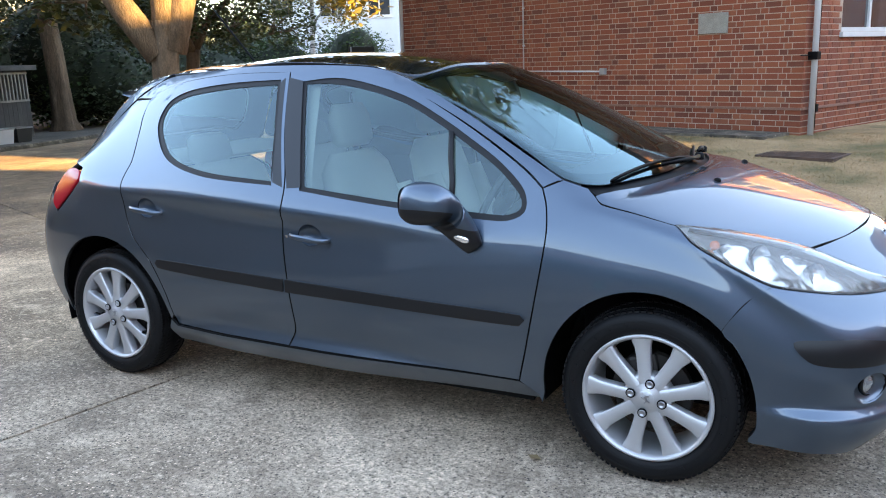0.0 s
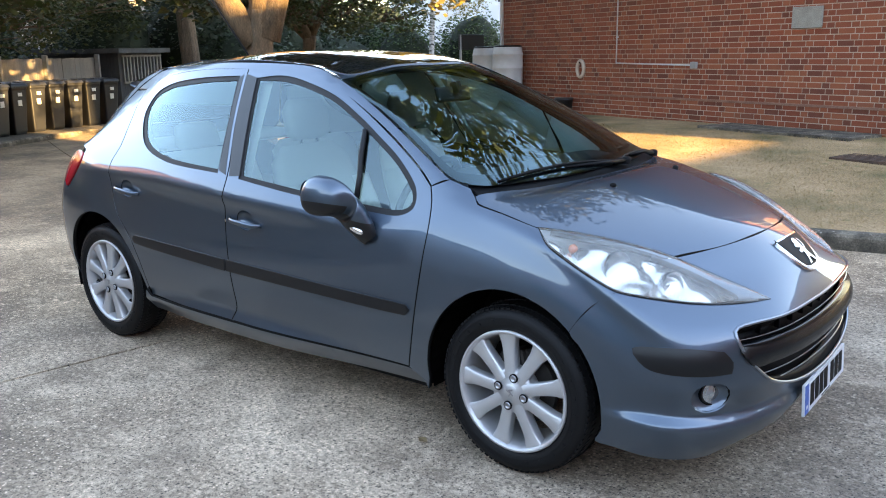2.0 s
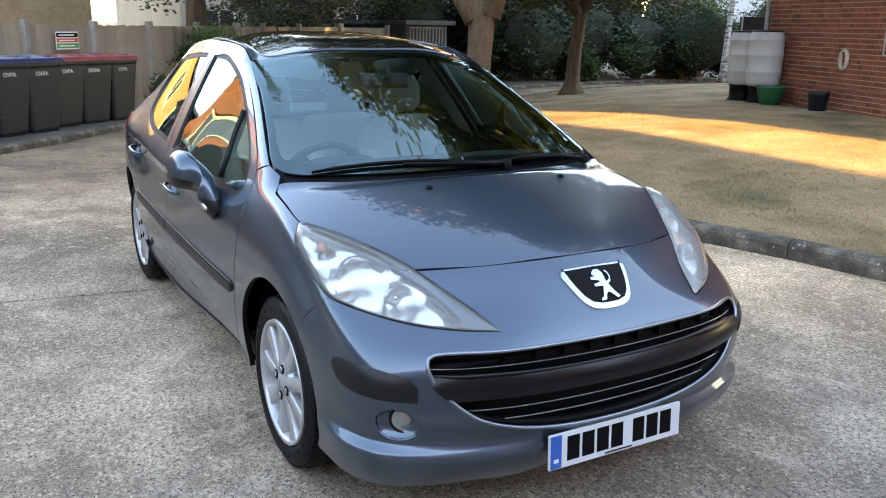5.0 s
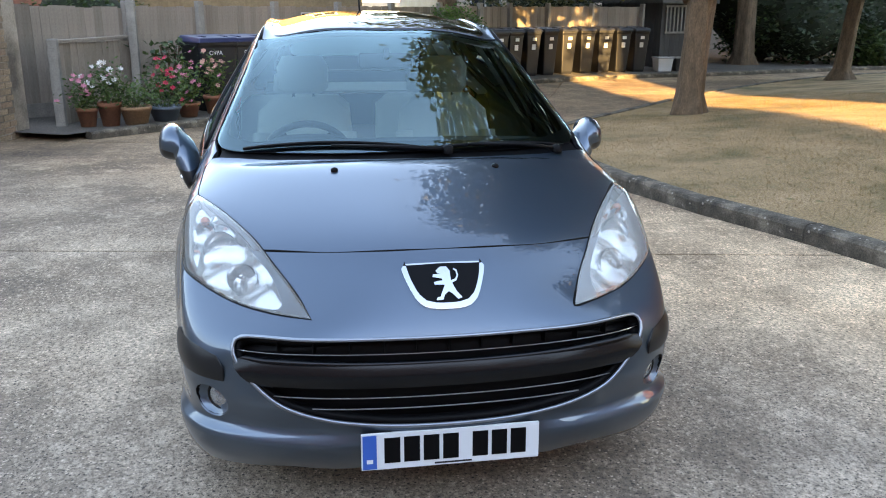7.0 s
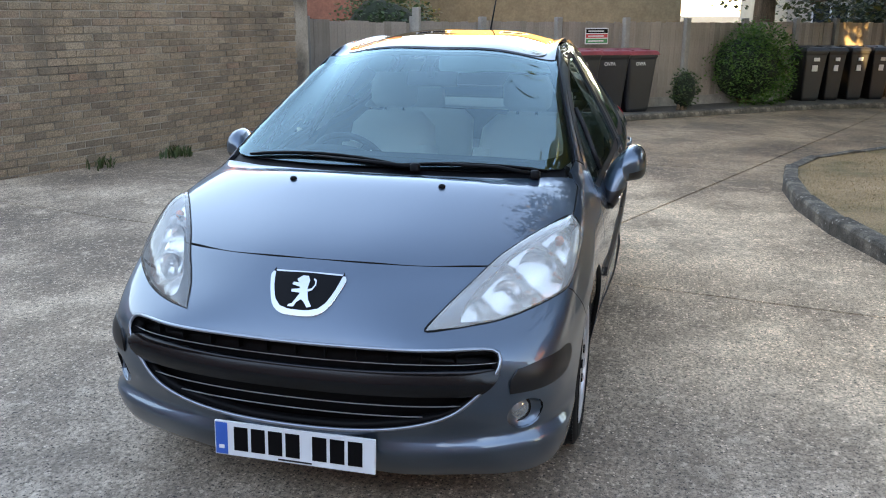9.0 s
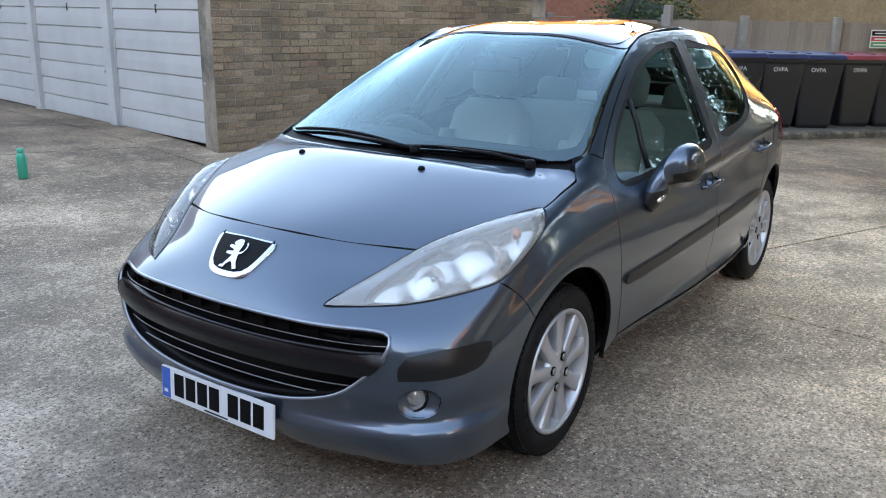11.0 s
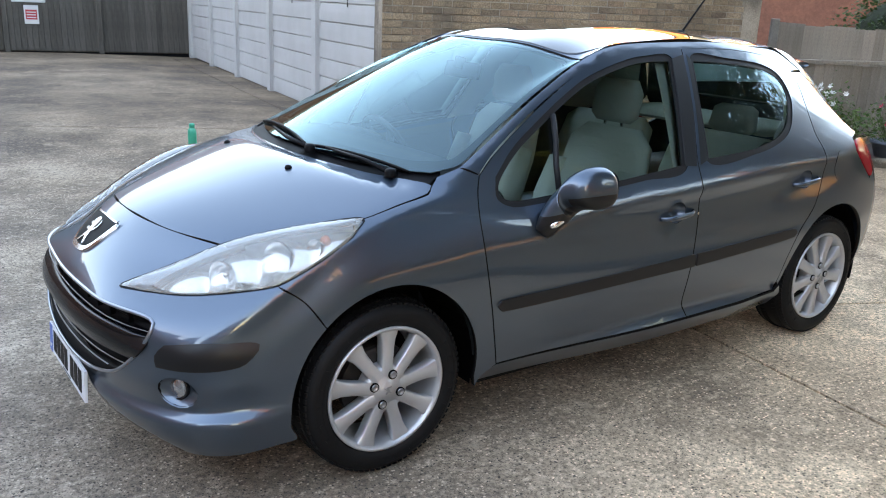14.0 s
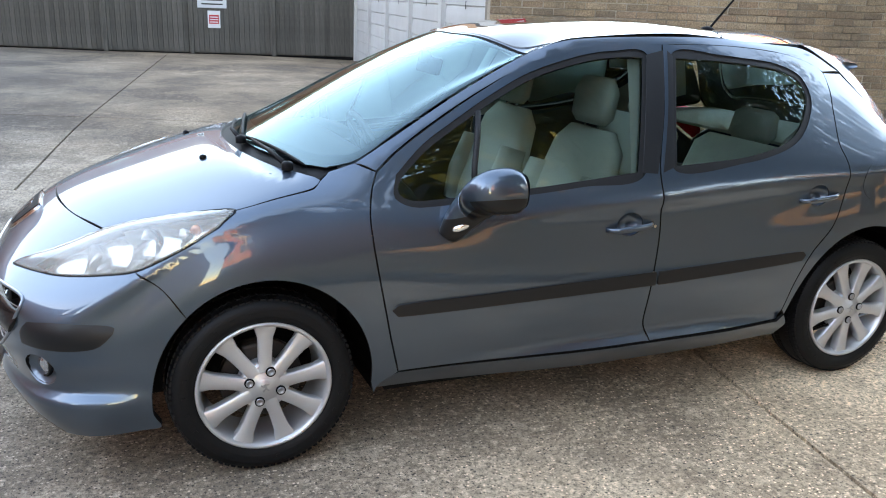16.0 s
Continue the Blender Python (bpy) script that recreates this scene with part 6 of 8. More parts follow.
def rounded(points, step=0.02, corners=()):
    """A closed outline through the points, smooth but for the named corners."""
    n = len(points)
    out = []
    for i in range(n):
        p = [Vector(points[k % n]) for k in (i - 1, i, i + 1, i + 2)]
        if i in corners:
            p[0] = p[1] - (p[2] - p[1])
        if (i + 1) % n in corners:
            p[3] = p[2] + (p[2] - p[1])
        m = max(1, round((p[2] - p[1]).length / step))
        t1, t2 = (p[2] - p[0]) * 0.5, (p[3] - p[1]) * 0.5
        lim = (p[2] - p[1]).length
        t1 = t1 * min(1, lim / max(t1.length, 1e-9))
        t2 = t2 * min(1, lim / max(t2.length, 1e-9))
        for k in range(m):
            t = k / m
            h = (2 * t**3 - 3 * t**2 + 1, t**3 - 2 * t**2 + t, -2 * t**3 + 3 * t**2, t**3 - t**2)
            out.append(p[1] * h[0] + t1 * h[1] + p[2] * h[2] + t2 * h[3])
    return out


def mirror(points, s):
    return [(p[0], p[1] * s, p[2]) for p in points]


def inset(loop, d):
    """Moves a closed 2D loop inwards by d."""
    if area2(loop) < 0:
        loop = loop[::-1]
    n = len(loop)
    out = []
    for i in range(n):
        a, b, c = loop[i - 1], loop[i], loop[(i + 1) % n]
        e = Vector((c[0] - a[0], c[1] - a[1]))
        e = e.normalized() if e.length > 1e-9 else Vector((1, 0))
        out.append((b[0] - e.y * d, b[1] + e.x * d))
    return out


def panel(name, outline, proj, material, parent, offset=0.0, gap=0.0035, holes=(), edge=0.014, grid=0.03, label="", corners=(), hole_corners=(), lift=None, hole_gap=0.0, hole_edge=None):
    """A sheet on the skin inside an outline, with folded edges. lift(u, v): more offset."""
    loop = inset([proj.to(p) for p in rounded(outline, corners=corners)], gap)
    hl = [inset([proj.to(p) for p in rounded(h, corners=c)], hole_gap) for h, c in zip(holes, list(hole_corners) + [()] * 9)]
    loops = [loop] + hl
    pts, edges = [], []
    for l in loops:
        o = len(pts)
        pts += [Vector(p) for p in l]
        edges += [(o + i, o + (i + 1) % len(l)) for i in range(len(l))]
    xs, ys = [p[0] for p in loop], [p[1] for p in loop]
    close = near_test(loops, grid * 0.45)
    x = min(xs) + grid / 2
    while x < max(xs):
        y = min(ys) + grid / 2
        while y < max(ys):
            if inside((x, y), loop) and not any(inside((x, y), h) for h in hl) and not close((x, y)):
                pts.append(Vector((x, y)))
            y += grid
        x += grid
    vs, es, fs, *_ = geometry.delaunay_2d_cdt(pts, edges, [], 1, 1e-5)
    keep = []
    for f in fs:
        c = sum((vs[i] for i in f), Vector((0, 0))) / len(f)
        if inside(c, loop) and not any(inside(c, h) for h in hl):
            keep.append(f)
    co, no = [], []
    for p in vs:
        q, n = proj.at(p.x, p.y)
        co.append(q + n * (offset + (lift(p.x, p.y) if lift else 0.0)))
        no.append(n)
    faces = []
    for f in keep:
        a, b, c = (co[i] for i in f[:3])
        faces.append(list(f) if (b - a).cross(c - a).dot(no[f[0]]) > 0 else list(f)[::-1])
    if lift:
        acc = [Vector((0, 0, 0)) for _ in co]
        for f in faces:
            nn = (co[f[1]] - co[f[0]]).cross(co[f[2]] - co[f[0]])
            for i in f:
                acc[i] += nn
        no_out = [a.normalized() if a.length > 0 else n for a, n in zip(acc, no)]
    else:
        no_out = list(no)
    count = {}
    for f in faces:
        for a, b in zip(f, f[1:] + f[:1]):
            count[(a, b)] = count.get((a, b), 0) + 1
    verts, normals, dark = list(co), list(no_out), []
    if edge:
        twin = {}

        def low(i):
            if i not in twin:
                deep = edge
                if hole_edge is not None and any((vs[i] - Vector(q)).length < 1e-4 for l in hl for q in l):
                    deep = hole_edge
                twin[i] = len(verts)
                verts.append(co[i] - no[i] * 0.0012)
                verts.append(co[i] - no[i] * deep)
                normals.extend([no[i], Vector((0, 0, 0))])
            return twin[i]

        for (a, b) in list(count):
            if (b, a) not in count:
                la, lb = low(a), low(b)
                faces.append([b, a, la, lb])
                faces.append([lb, la, la + 1, lb + 1])
                dark.append(len(faces) - 1)
    me = bpy.data.meshes.new(name)
    me.from_pydata([tuple(v) for v in verts], [], faces)
    me.materials.append(material)
    # lower folds of paint panels are black: the gaps' shade put into the colour
    if dark and material.name == "car_paint":
        me.materials.append(M["black"])
        for i in dark:
            me.polygons[i].material_index = 1
    me.polygons.foreach_set("use_smooth", [True] * len(me.polygons))
    me.normals_split_custom_set_from_vertices([tuple(n) for n in normals])
    ob = new(name, me)
    ob.parent = parent
    return tagged(ob, label)


def arc(cx, cz, rx, rz, a0, a1, n, y=0.82):
    return [(cx + rx * math.cos(radians(a0 + (a1 - a0) * k / n)), y, cz + rz * math.sin(radians(a0 + (a1 - a0) * k / n))) for k in range(n + 1)]
# ---- the car ----
car = thing("car", "dark grey-blue metallic five-door hatchback with silver alloy wheels", "car")
SIDE_WAY, TOP_WAY = (0, 1, 0.12), (0, 0, 1)
# outlines on the left side, as (x, y, z)
DOOR_FRONT = [(.882, .74, .985), (.907, .771, .926), (.922, .816, .832), (.903, .842, .682), (.857, .839, .451), (.819, .816, .302)]
B_SHUT = [(-.185, .834, .313), (-.150, .852, .393), (-.160, .868, .564), (-.178, .857, .743), (-.172, .833, .951), (-.255, .70, 1.18), (-.325, .557, 1.40)]
DOOR_TOP = [(-.074, .561, 1.397), (.077, .577, 1.375), (.274, .596, 1.324), (.463, .625, 1.236), (.650, .667, 1.136), (.806, .712, 1.043)]
REAR_TOP = [(-.651, .548, 1.396), (-.966, .53, 1.366), (-1.12, .53, 1.325), (-1.175, .535, 1.29)]
DOOR_REAR = [(-1.165, .60, 1.22), (-1.134, .659, 1.157), (-1.085, .771, 1.03), (-1.095, .819, .957), (-1.083, .844, .862), (-1.035, .857, .715), (-.930, .867, .600), (-.868, .861, .477), (-.845, .839, .354), (-.820, .830, .318)]
F_GLASS = [(.750, .793, .893), (.812, .776, .915), (.800, .759, .962), (.697, .715, 1.048), (.564, .681, 1.126), (.429, .652, 1.199), (.264, .625, 1.275), (.067, .605, 1.329), (-.083, .592, 1.350), (-.222, .589, 1.352), (-.156, .709, 1.162), (-.085, .823, .962), (.142, .820, .940), (.341, .809, .920)]
R_GLASS = [(-.372, .587, 1.350), (-.614, .591, 1.338), (-.868, .587, 1.310), (-.985, .60, 1.268), (-1.0, .644, 1.208), (-.953, .700, 1.142), (-.859, .761, 1.068), (-.740, .793, 1.026), (-.565, .819, .998), (-.250, .824, .978), (-.305, .715, 1.159)]
ARCH_F = arc(1.265, .30, .352, .372, -5, 127 - 74, 8)
HOOD_SIDE = [(1.704, .55, .79), (1.591, .611, .828), (1.46, .69, .862), (1.341, .742, .885), (1.20, .742, .916), (1.09, .736, .938), (1.06, .715, .962)]


def grow(outline, d, proj):
    """The outline moved outwards by d metres, as points near the skin."""
    loop = inset([proj.to(p) for p in outline], -d)
    return [tuple(proj.at(*q)[0]) for q in loop]


def cup_ring(x, z, s, r=1.0):
    return [(x + .056 * r * math.cos(a), .85 * s, z + .008 + .044 * r * math.sin(a)) for a in [k * math.tau / 18 for k in range(18)]]


def snap(points, proj):
    return [tuple(proj.at(*proj.to(p))[0]) for p in points]


def flare(s):
    """The lower doors turn outwards below a crease that rises towards the rear."""
    def out(a, b):
        x, z = -a * s, (b + .101) / .993
        z0 = .308 + .052 * smoothstep(.86, -.05, x) - .02 * smoothstep(-.50, -.85, x)
        d = max(0.0, z0 - z)
        return .72 * d * d / (d + .010)
    return out


for s, hand in ((1, "left"), (-1, "right")):
    side = Flat(SIDE_WAY, s)
    door = panel("front_door", mirror(DOOR_FRONT + B_SHUT + DOOR_TOP, s), side, M["paint"], car, holes=[grow(mirror(F_GLASS, s), .022, side), cup_ring(-.045, .768, s)], corners=(0, 5, 6, 12), hole_corners=[(9, 11)], offset=.001, lift=flare(s), grid=.017)
    panel("window_seal", grow(mirror(F_GLASS, s), .024, side), side, M["seal"], door, offset=-.004, holes=[mirror(F_GLASS, s)], gap=0, corners=(9, 11), hole_corners=[(9, 11)])
    g = panel("window_glass", grow(mirror(F_GLASS, s), .004, side), side, M["glass"], door, offset=-.007, edge=0, gap=0, corners=(9, 11))
    bm = bmesh.new()
    tube(bm, [(.492, .664 * s, 1.166), (.512, .712 * s, 1.08), (.535, .75 * s, .995), (.55, .79 * s, .912)], .011, 8)
    part("window_divider", bm, M["seal"], door, smooth=True)
    rear = panel("rear_door", mirror(B_SHUT + REAR_TOP + DOOR_REAR, s), side, M["paint"], car, holes=[grow(mirror(R_GLASS, s), .022, side), cup_ring(-.935, .828, s)], corners=(0, 6, 20), hole_corners=[(0, 9)], offset=.001, lift=flare(s), grid=.017)
    panel("window_seal", grow(mirror(R_GLASS, s), .024, side), side, M["seal"], rear, offset=-.004, holes=[mirror(R_GLASS, s)], gap=0, corners=(0, 9), hole_corners=[(0, 9)])
    panel("window_glass", grow(mirror(R_GLASS, s), .004, side), side, M["glass"], rear, offset=-.007, edge=0, gap=0, corners=(0, 9))
    # black film on the window posts either side of the door gap
    post_f = [(-.240, .589, 1.360), (-.170, .709, 1.162), (-.098, .826, .958), (-.160, .834, .953), (-.252, .70, 1.17), (-.318, .575, 1.375)]
    post_r = [(-.338, .575, 1.375), (-.270, .70, 1.17), (-.184, .834, .956), (-.236, .824, .972), (-.291, .715, 1.159), (-.356, .589, 1.355)]
    panel("post_film", mirror(post_f, s), side, M["film"], door, offset=.002, edge=.004, gap=0, corners=(0, 2, 3, 5))
    panel("post_film", mirror(post_r, s), side, M["film"], rear, offset=.002, edge=.004, gap=0, corners=(0, 2, 3, 5))
    # side protection strips
    def bulge(half, mid, amount):
        return lambda a, b: amount * max(0.0, 1 - ((b - mid) / half) ** 2) ** 0.5
    strip_f = [(.852, .845, .537), (.835, .846, .556), (.40, .86, .571), (-.168, .868, .590), (-.168, .868, .541), (.40, .86, .527), (.835, .845, .518)]
    strip_r = [(-.182, .868, .590), (-.60, .868, .606), (-.875, .867, .613), (-.888, .867, .598), (-.872, .867, .578), (-.60, .868, .560), (-.182, .868, .541)]
    for who, st, cs in ((door, strip_f, (3, 4)), (rear, strip_r, (0, 6))):
        panel("rubbing_strip", mirror(st, s), side, M["trim"], who, offset=.012, edge=.016, gap=0, corners=cs, grid=.016)
    # wing, sill, quarter
    hl_low = [(1.341, .748, .884), (1.40, .785, .846), (1.486, .79, .800), (1.585, .779, .746), (1.640, .762, .716)]
    arch = arc(1.265, .30, .352, .374, 47, 184, 16)
    wing = [(.948, .712, 1.012), (1.03, .70, .985)] + [(1.066, .722, .957), (1.09, .737, .938), (1.20, .743, .916)] + hl_low + [(1.566, .797, .660)] + arch + [(.900, .81, .225), (.889, .81, .255), (.819, .816, .300)] + DOOR_FRONT[-2::-1]
    wing = wing[:9] + snap(wing[9:11 + 12], Flat(SIDE_WAY)) + wing[23:]
    panel("front_wing", mirror(wing, s), side, M["paint"], car, corners=(0, 1, 2, 5, 9, 11, 27, 30, len(wing) - 1), offset=.001, edge=.02, grid=.018, gap=.0022)
    sill = [(.885, .81, .256), (.819, .816, .300), (-.185, .834, .312), (-.815, .83, .317), (-.843, .83, .345), (-.868, .82, .30), (-.862, .80, .225), (0, .80, .212), (.885, .80, .224)]
    panel("sill", mirror(sill, s), side, M["paint"], car, corners=(0, 1, 3, 4, 6, 8), offset=.003, edge=.012, gap=.001, lift=lambda a, b, f=flare(s): min(f(a, .304 * .993 - .101) - .001, .040) - .50 * max(0.0, .300 - (b + .101) / .993))
    arch_r = arc(-1.262, .30, .392, .380, 172, 8, 18)
    quarter = [(-1.30, .51, 1.285)] + [REAR_TOP[-1]] + DOOR_REAR[:-1] + [(-.868, .83, .33)] + arch_r[::-1] + [(-1.655, .795, .44), (-1.66, .80, .62), (-1.605, .80, .775), (-1.50, .80, .845), (-1.40, .80, .93), (-1.42, .77, .985), (-1.53, .67, 1.02), (-1.44, .60, 1.14)]
    panel("rear_quarter", mirror(quarter, s), side, M["paint"], car, corners=(0, 1, 10, 11, 30, 31, 33, 35, 36), offset=.001, edge=.02)
    tail = [(-1.605, .80, .785), (-1.505, .80, .850), (-1.405, .80, .932), (-1.425, .77, .975), (-1.52, .745, .975), (-1.60, .74, .90), (-1.635, .755, .82)]
    panel("tail_lamp", mirror(tail, s), Flat((-.4, 1, .2), s), M["tail"], car, offset=.006, corners=(0,), label="red tail lamp")
    # roof rail from pillar foot to tailgate
    rail = [(.948, .712, 1.012), (.789, .672, 1.094), (.528, .610, 1.236), (.249, .562, 1.373), (.026, .538, 1.424), (-.45, .520, 1.42), (-.90, .49, 1.39), (-1.12, .46, 1.36), (-1.30, .50, 1.29)] + [REAR_TOP[k] for k in (3, 2, 1, 0)] + [B_SHUT[-1]] + DOOR_TOP + [DOOR_FRONT[0]]
    panel("roof_rail", mirror(rail, s), Flat((0, .6, 1), s), M["paint"], car, corners=(0, 8, 9, len(rail) - 1), offset=.001, edge=.025)

top = Flat(TOP_WAY)


def both(half):
    """A closed outline from the half from centre line to centre line."""
    return half + [(x, -y, z) for x, y, z in half[::-1] if abs(y) > 1e-6]


SCREEN_LOW = [(1.205, 0, 1), (1.185, .28, 1), (1.10, .56, .99), (1.035, .672, .98)]
SCREEN_TOP = [(.255, .548, 1.37), (.315, .30, 1.385), (.335, 0, 1.39)]
hood_half = [(1.867, 0, .82), (1.850, .18, .815), (1.806, .34, .805)] + HOOD_SIDE + [(1.095, .66, .97), (1.17, .50, .98), (1.235, .25, .99), (1.255, 0, .99)]
n = len(hood_half)
hood = panel("bonnet", both(hood_half), top, M["paint"], car, corners=(3, 9, 10, n + 2, n + 3, n + 9), offset=.001, edge=.02, gap=.002)
cowl_half = [(1.262, 0, .99), (1.242, .25, .99), (1.178, .50, .98), (1.10, .665, .97), (1.068, .70, .965), (1.040, .69, .975)] + [(x - .035, y, z) for x, y, z in SCREEN_LOW[::-1]]
panel("cowl", both(cowl_half), top, M["black"], car, corners=(4, 5, len(cowl_half) + 3, len(cowl_half) + 4), offset=-.012, gap=0)
screen_half = SCREEN_LOW + [(.944, .705, 1.012), (.789, .668, 1.094), (.528, .606, 1.236)] + SCREEN_TOP
ns = len(screen_half)
clear_half = [(1.135, 0, 1.03), (1.115, .28, 1.03), (1.04, .54, 1.02), (.955, .655, 1.02), (.90, .660, 1.04), (.789, .637, 1.094), (.528, .574, 1.236), (.32, .520, 1.345), (.290, .490, 1.365), (.350, .28, 1.375), (.368, 0, 1.38)]
nc = len(clear_half)
screen = panel("windscreen", both(screen_half), top, M["screen"], car, offset=-.001, edge=0, corners=(3, 7, ns + 0), gap=.003)
panel("screen_border", both(screen_half), top, M["ceramic"], screen, offset=-.005, edge=0, gap=.003, holes=[both(clear_half)], corners=(3, 7))
roof_half = [(.328, 0, 1.39), (.308, .30, 1.385), (.248, .545, 1.372), (.026, .533, 1.424), (-.45, .514, 1.42), (-.90, .484, 1.39), (-1.10, .455, 1.36), (-1.12, .25, 1.38), (-1.13, 0, 1.385)]
nr = len(roof_half)
panel("roof", both(roof_half), top, M["paint"], car, offset=-.001, corners=(2, 6, nr + 1, nr + 5), gap=.007, edge=.02)
pano_half = [(.310, 0, 1.4), (.292, .30, 1.395), (.238, .47, 1.38), (.10, .49, 1.40), (-.45, .475, 1.43), (-.70, .46, 1.42), (-.745, .40, 1.42), (-.76, 0, 1.43)]
panel("glass_roof", both(pano_half), top, M["roof_glass"], car, offset=.003, edge=.005, gap=0)
# tailgate and rear, seen only edge-on
hatch_half = [(-1.135, 0, 1.385), (-1.125, .25, 1.38), (-1.105, .45, 1.36), (-1.30, .495, 1.29), (-1.44, .595, 1.14), (-1.535, .66, 1.02), (-1.66, .66, .96), (-1.74, .50, .96), (-1.78, 0, .96)]
glass_half = [(-1.47, 0, 1.30), (-1.46, .25, 1.295), (-1.44, .42, 1.26), (-1.56, .52, 1.09), (-1.63, .50, 1.06), (-1.66, .25, 1.05), (-1.67, 0, 1.05)]
hatch = panel("tailgate", both(hatch_half), top, M["paint"], car, offset=.001, edge=.02, holes=[both(glass_half)], corners=(2, 3, 5))
panel("rear_window", both(glass_half), top, M["glass"], hatch, offset=-.004, edge=0, gap=-.01)
sp = bmesh.new()
for k in range(13):
    y = -.44 + .88 * k / 12
    x = -1.40 - .10 * (1 - (y / .5) ** 2) ** 0.5
    z = 1.365 - .05 * (y / .44) ** 2
    ring = [sp.verts.new(p) for p in ((x + .14, y, z + .004), (x + .05, y, z + .014), (x - .02, y, z + .006), (x - .03, y, z - .008), (x + .02, y, z - .02), (x + .14, y, z - .01))]
    if k:
        for q in range(6):
            sp.faces.new((last[q], ring[q], ring[(q + 1) % 6], last[(q + 1) % 6]))
    else:
        sp.faces.new(ring[::-1])
    last = ring
sp.faces.new(last)
part("spoiler", sp, M["paint"], hatch, smooth=True)
rear_round = Round(-1.0, math.pi)
rb = [(-1.70, .67, .90), (-1.60, .80, .775), (-1.655, .80, .62), (-1.65, .79, .44), (-1.63, .78, .25)]
rear_half = [(-1.83, 0, .90)] + rb + [(-1.86, 0, .26)]
panel("rear_bumper", rear_half[:1] + [(-1.83, .4, .90)] + rb + [(-1.84, .4, .26), (-1.86, 0, .26)] + [(x, -y, z) for x, y, z in ([(-1.83, .4, .90)] + rb + [(-1.84, .4, .26)])[::-1]], rear_round, M["paint"], car, offset=.001, corners=(2, 6, 10, 14))

# ---- front end ----
nose = Round(1.2)
HEAD = [(1.995, .385, .661), (1.915, .42, .70), (1.80, .478, .752), (1.685, .540, .806), (1.584, .598, .838), (1.46, .672, .868), (1.340, .745, .886), (1.40, .785, .846), (1.486, .79, .800), (1.585, .779, .746), (1.650, .757, .712), (1.766, .676, .687), (1.865, .584, .670), (1.945, .477, .663)]
bump_half = [(1.869, 0, .818), (1.852, .18, .813), (1.808, .34, .803), (1.706, .548, .789), (1.66, .565, .80), (1.80, .52, .745), (1.88, .48, .70), (1.925, .478, .675), (1.862, .580, .675), (1.763, .672, .692), (1.640, .762, .716), (1.566, .797, .660)] + arc(1.265, .30, .352, .374, 47, -14, 8, .82) + [(1.66, .785, .205), (1.80, .755, .198), (1.93, .60, .194), (1.985, .35, .192), (2.0, 0, .19)]
GRILLE_HALF = [(2.079, 0, .622), (2.07, .20, .622), (2.04, .40, .622), (1.99, .545, .617), (1.962, .600, .603), (1.985, .598, .55), (2.012, .555, .49), (2.045, .475, .425), (2.07, .345, .385), (2.088, .19, .366), (2.095, 0, .361)]
FOG = [tuple(nose.at(.640 + .056 * math.cos(a), .407 + .050 * math.sin(a))[0]) for a in [k * math.tau / 16 for k in range(16)]]
bump_half = bump_half[:10] + snap(bump_half[10:20], Flat(SIDE_WAY)) + bump_half[20:]
nb = len(bump_half)


def crease(a, b):
    """The bumper's lower lip stands proud, and the skin falls back above it."""
    t = abs(a) / 0.85
    z0 = 0.315 + 0.02 * t - 0.05 * smoothstep(0.30, 0.0, t)
    return (0.017 * smoothstep(z0 + .006, z0 - .022, b) - 0.012 * smoothstep(z0 - .010, z0 + .008, b) * smoothstep(z0 + .11, z0 + .02, b)) * smoothstep(1.13, 0.90, t) * smoothstep(0.12, 0.42, t)


gh = both(GRILLE_HALF)
bumper = panel("front_bumper", both(bump_half), nose, M["paint"], car, corners=(3, 7, 10, 12, nb - 5), offset=.001, edge=.03, gap=.0015, grid=.0125, lift=crease,
               holes=[gh, FOG, mirror(FOG, -1)], hole_edge=.05)
# grille
panel("grille_back", grow(gh, .02, nose), nose, M["black"], car, offset=-.055, edge=0, gap=0)


def band(z0, z1, span0, span1, n=14):
    """Points of a band across the nose between two heights; spans are half widths in radians."""
    low = [(1.2 + .85 * math.cos(t), .85 * math.sin(t), z0) for t in [-span0 + 2 * span0 * k / n for k in range(n + 1)]]
    up = [(1.2 + .85 * math.cos(t), .85 * math.sin(t), z1) for t in [span1 - 2 * span1 * k / n for k in range(n + 1)]]
    return low + up


grille = panel("grille_bar", band(.482, .556, .60, .665), nose, M["gloss_black"], car, offset=-.002, edge=.04, grid=.02,
               lift=lambda a, b: .018 * max(0.0, 1 - ((b - .519) / .04) ** 2), label="glossy black bar across the grille")
for z, sp_, w, mt in ((.580, .665, .0008, "bolt"), (.448, .545, .0008, "bolt"), (.412, .43, .0008, "bolt")):
    panel("grille_slat", band(z - w, z + w, sp_, sp_), nose, M[mt], grille, offset=-.014, edge=.004, gap=0, grid=.05)
for k in range(-5, 6):
    t = k * .105
    bm = bmesh.new()
    box(bm, -.02, .0, -.002, .002, -.020, .020, Matrix.Translation(nose.at(t * .85, .592)[0] - Vector((.035, 0, 0))) @ Matrix.Rotation(t, 4, "Z"))
    part("grille_rib", bm, M["black"], grille)
trim_loop = [nose.at(*nose.to(p)) for p in rounded(gh, .02)]
bm = bmesh.new()
pts = [p + n_ * .002 for p, n_ in trim_loop]
tube(bm, pts + pts[:2], .006, 6, caps=False)
part("grille_surround", bm, M["paint_lip"], bumper, smooth=True)
# emblem
BADGE_HALF = [(1.908, 0, .786), (1.910, .112, .783), (1.922, .121, .774), (1.960, .108, .742), (2.000, .088, .708), (2.020, .066, .692), (2.030, .036, .686), (2.034, 0, .685)]
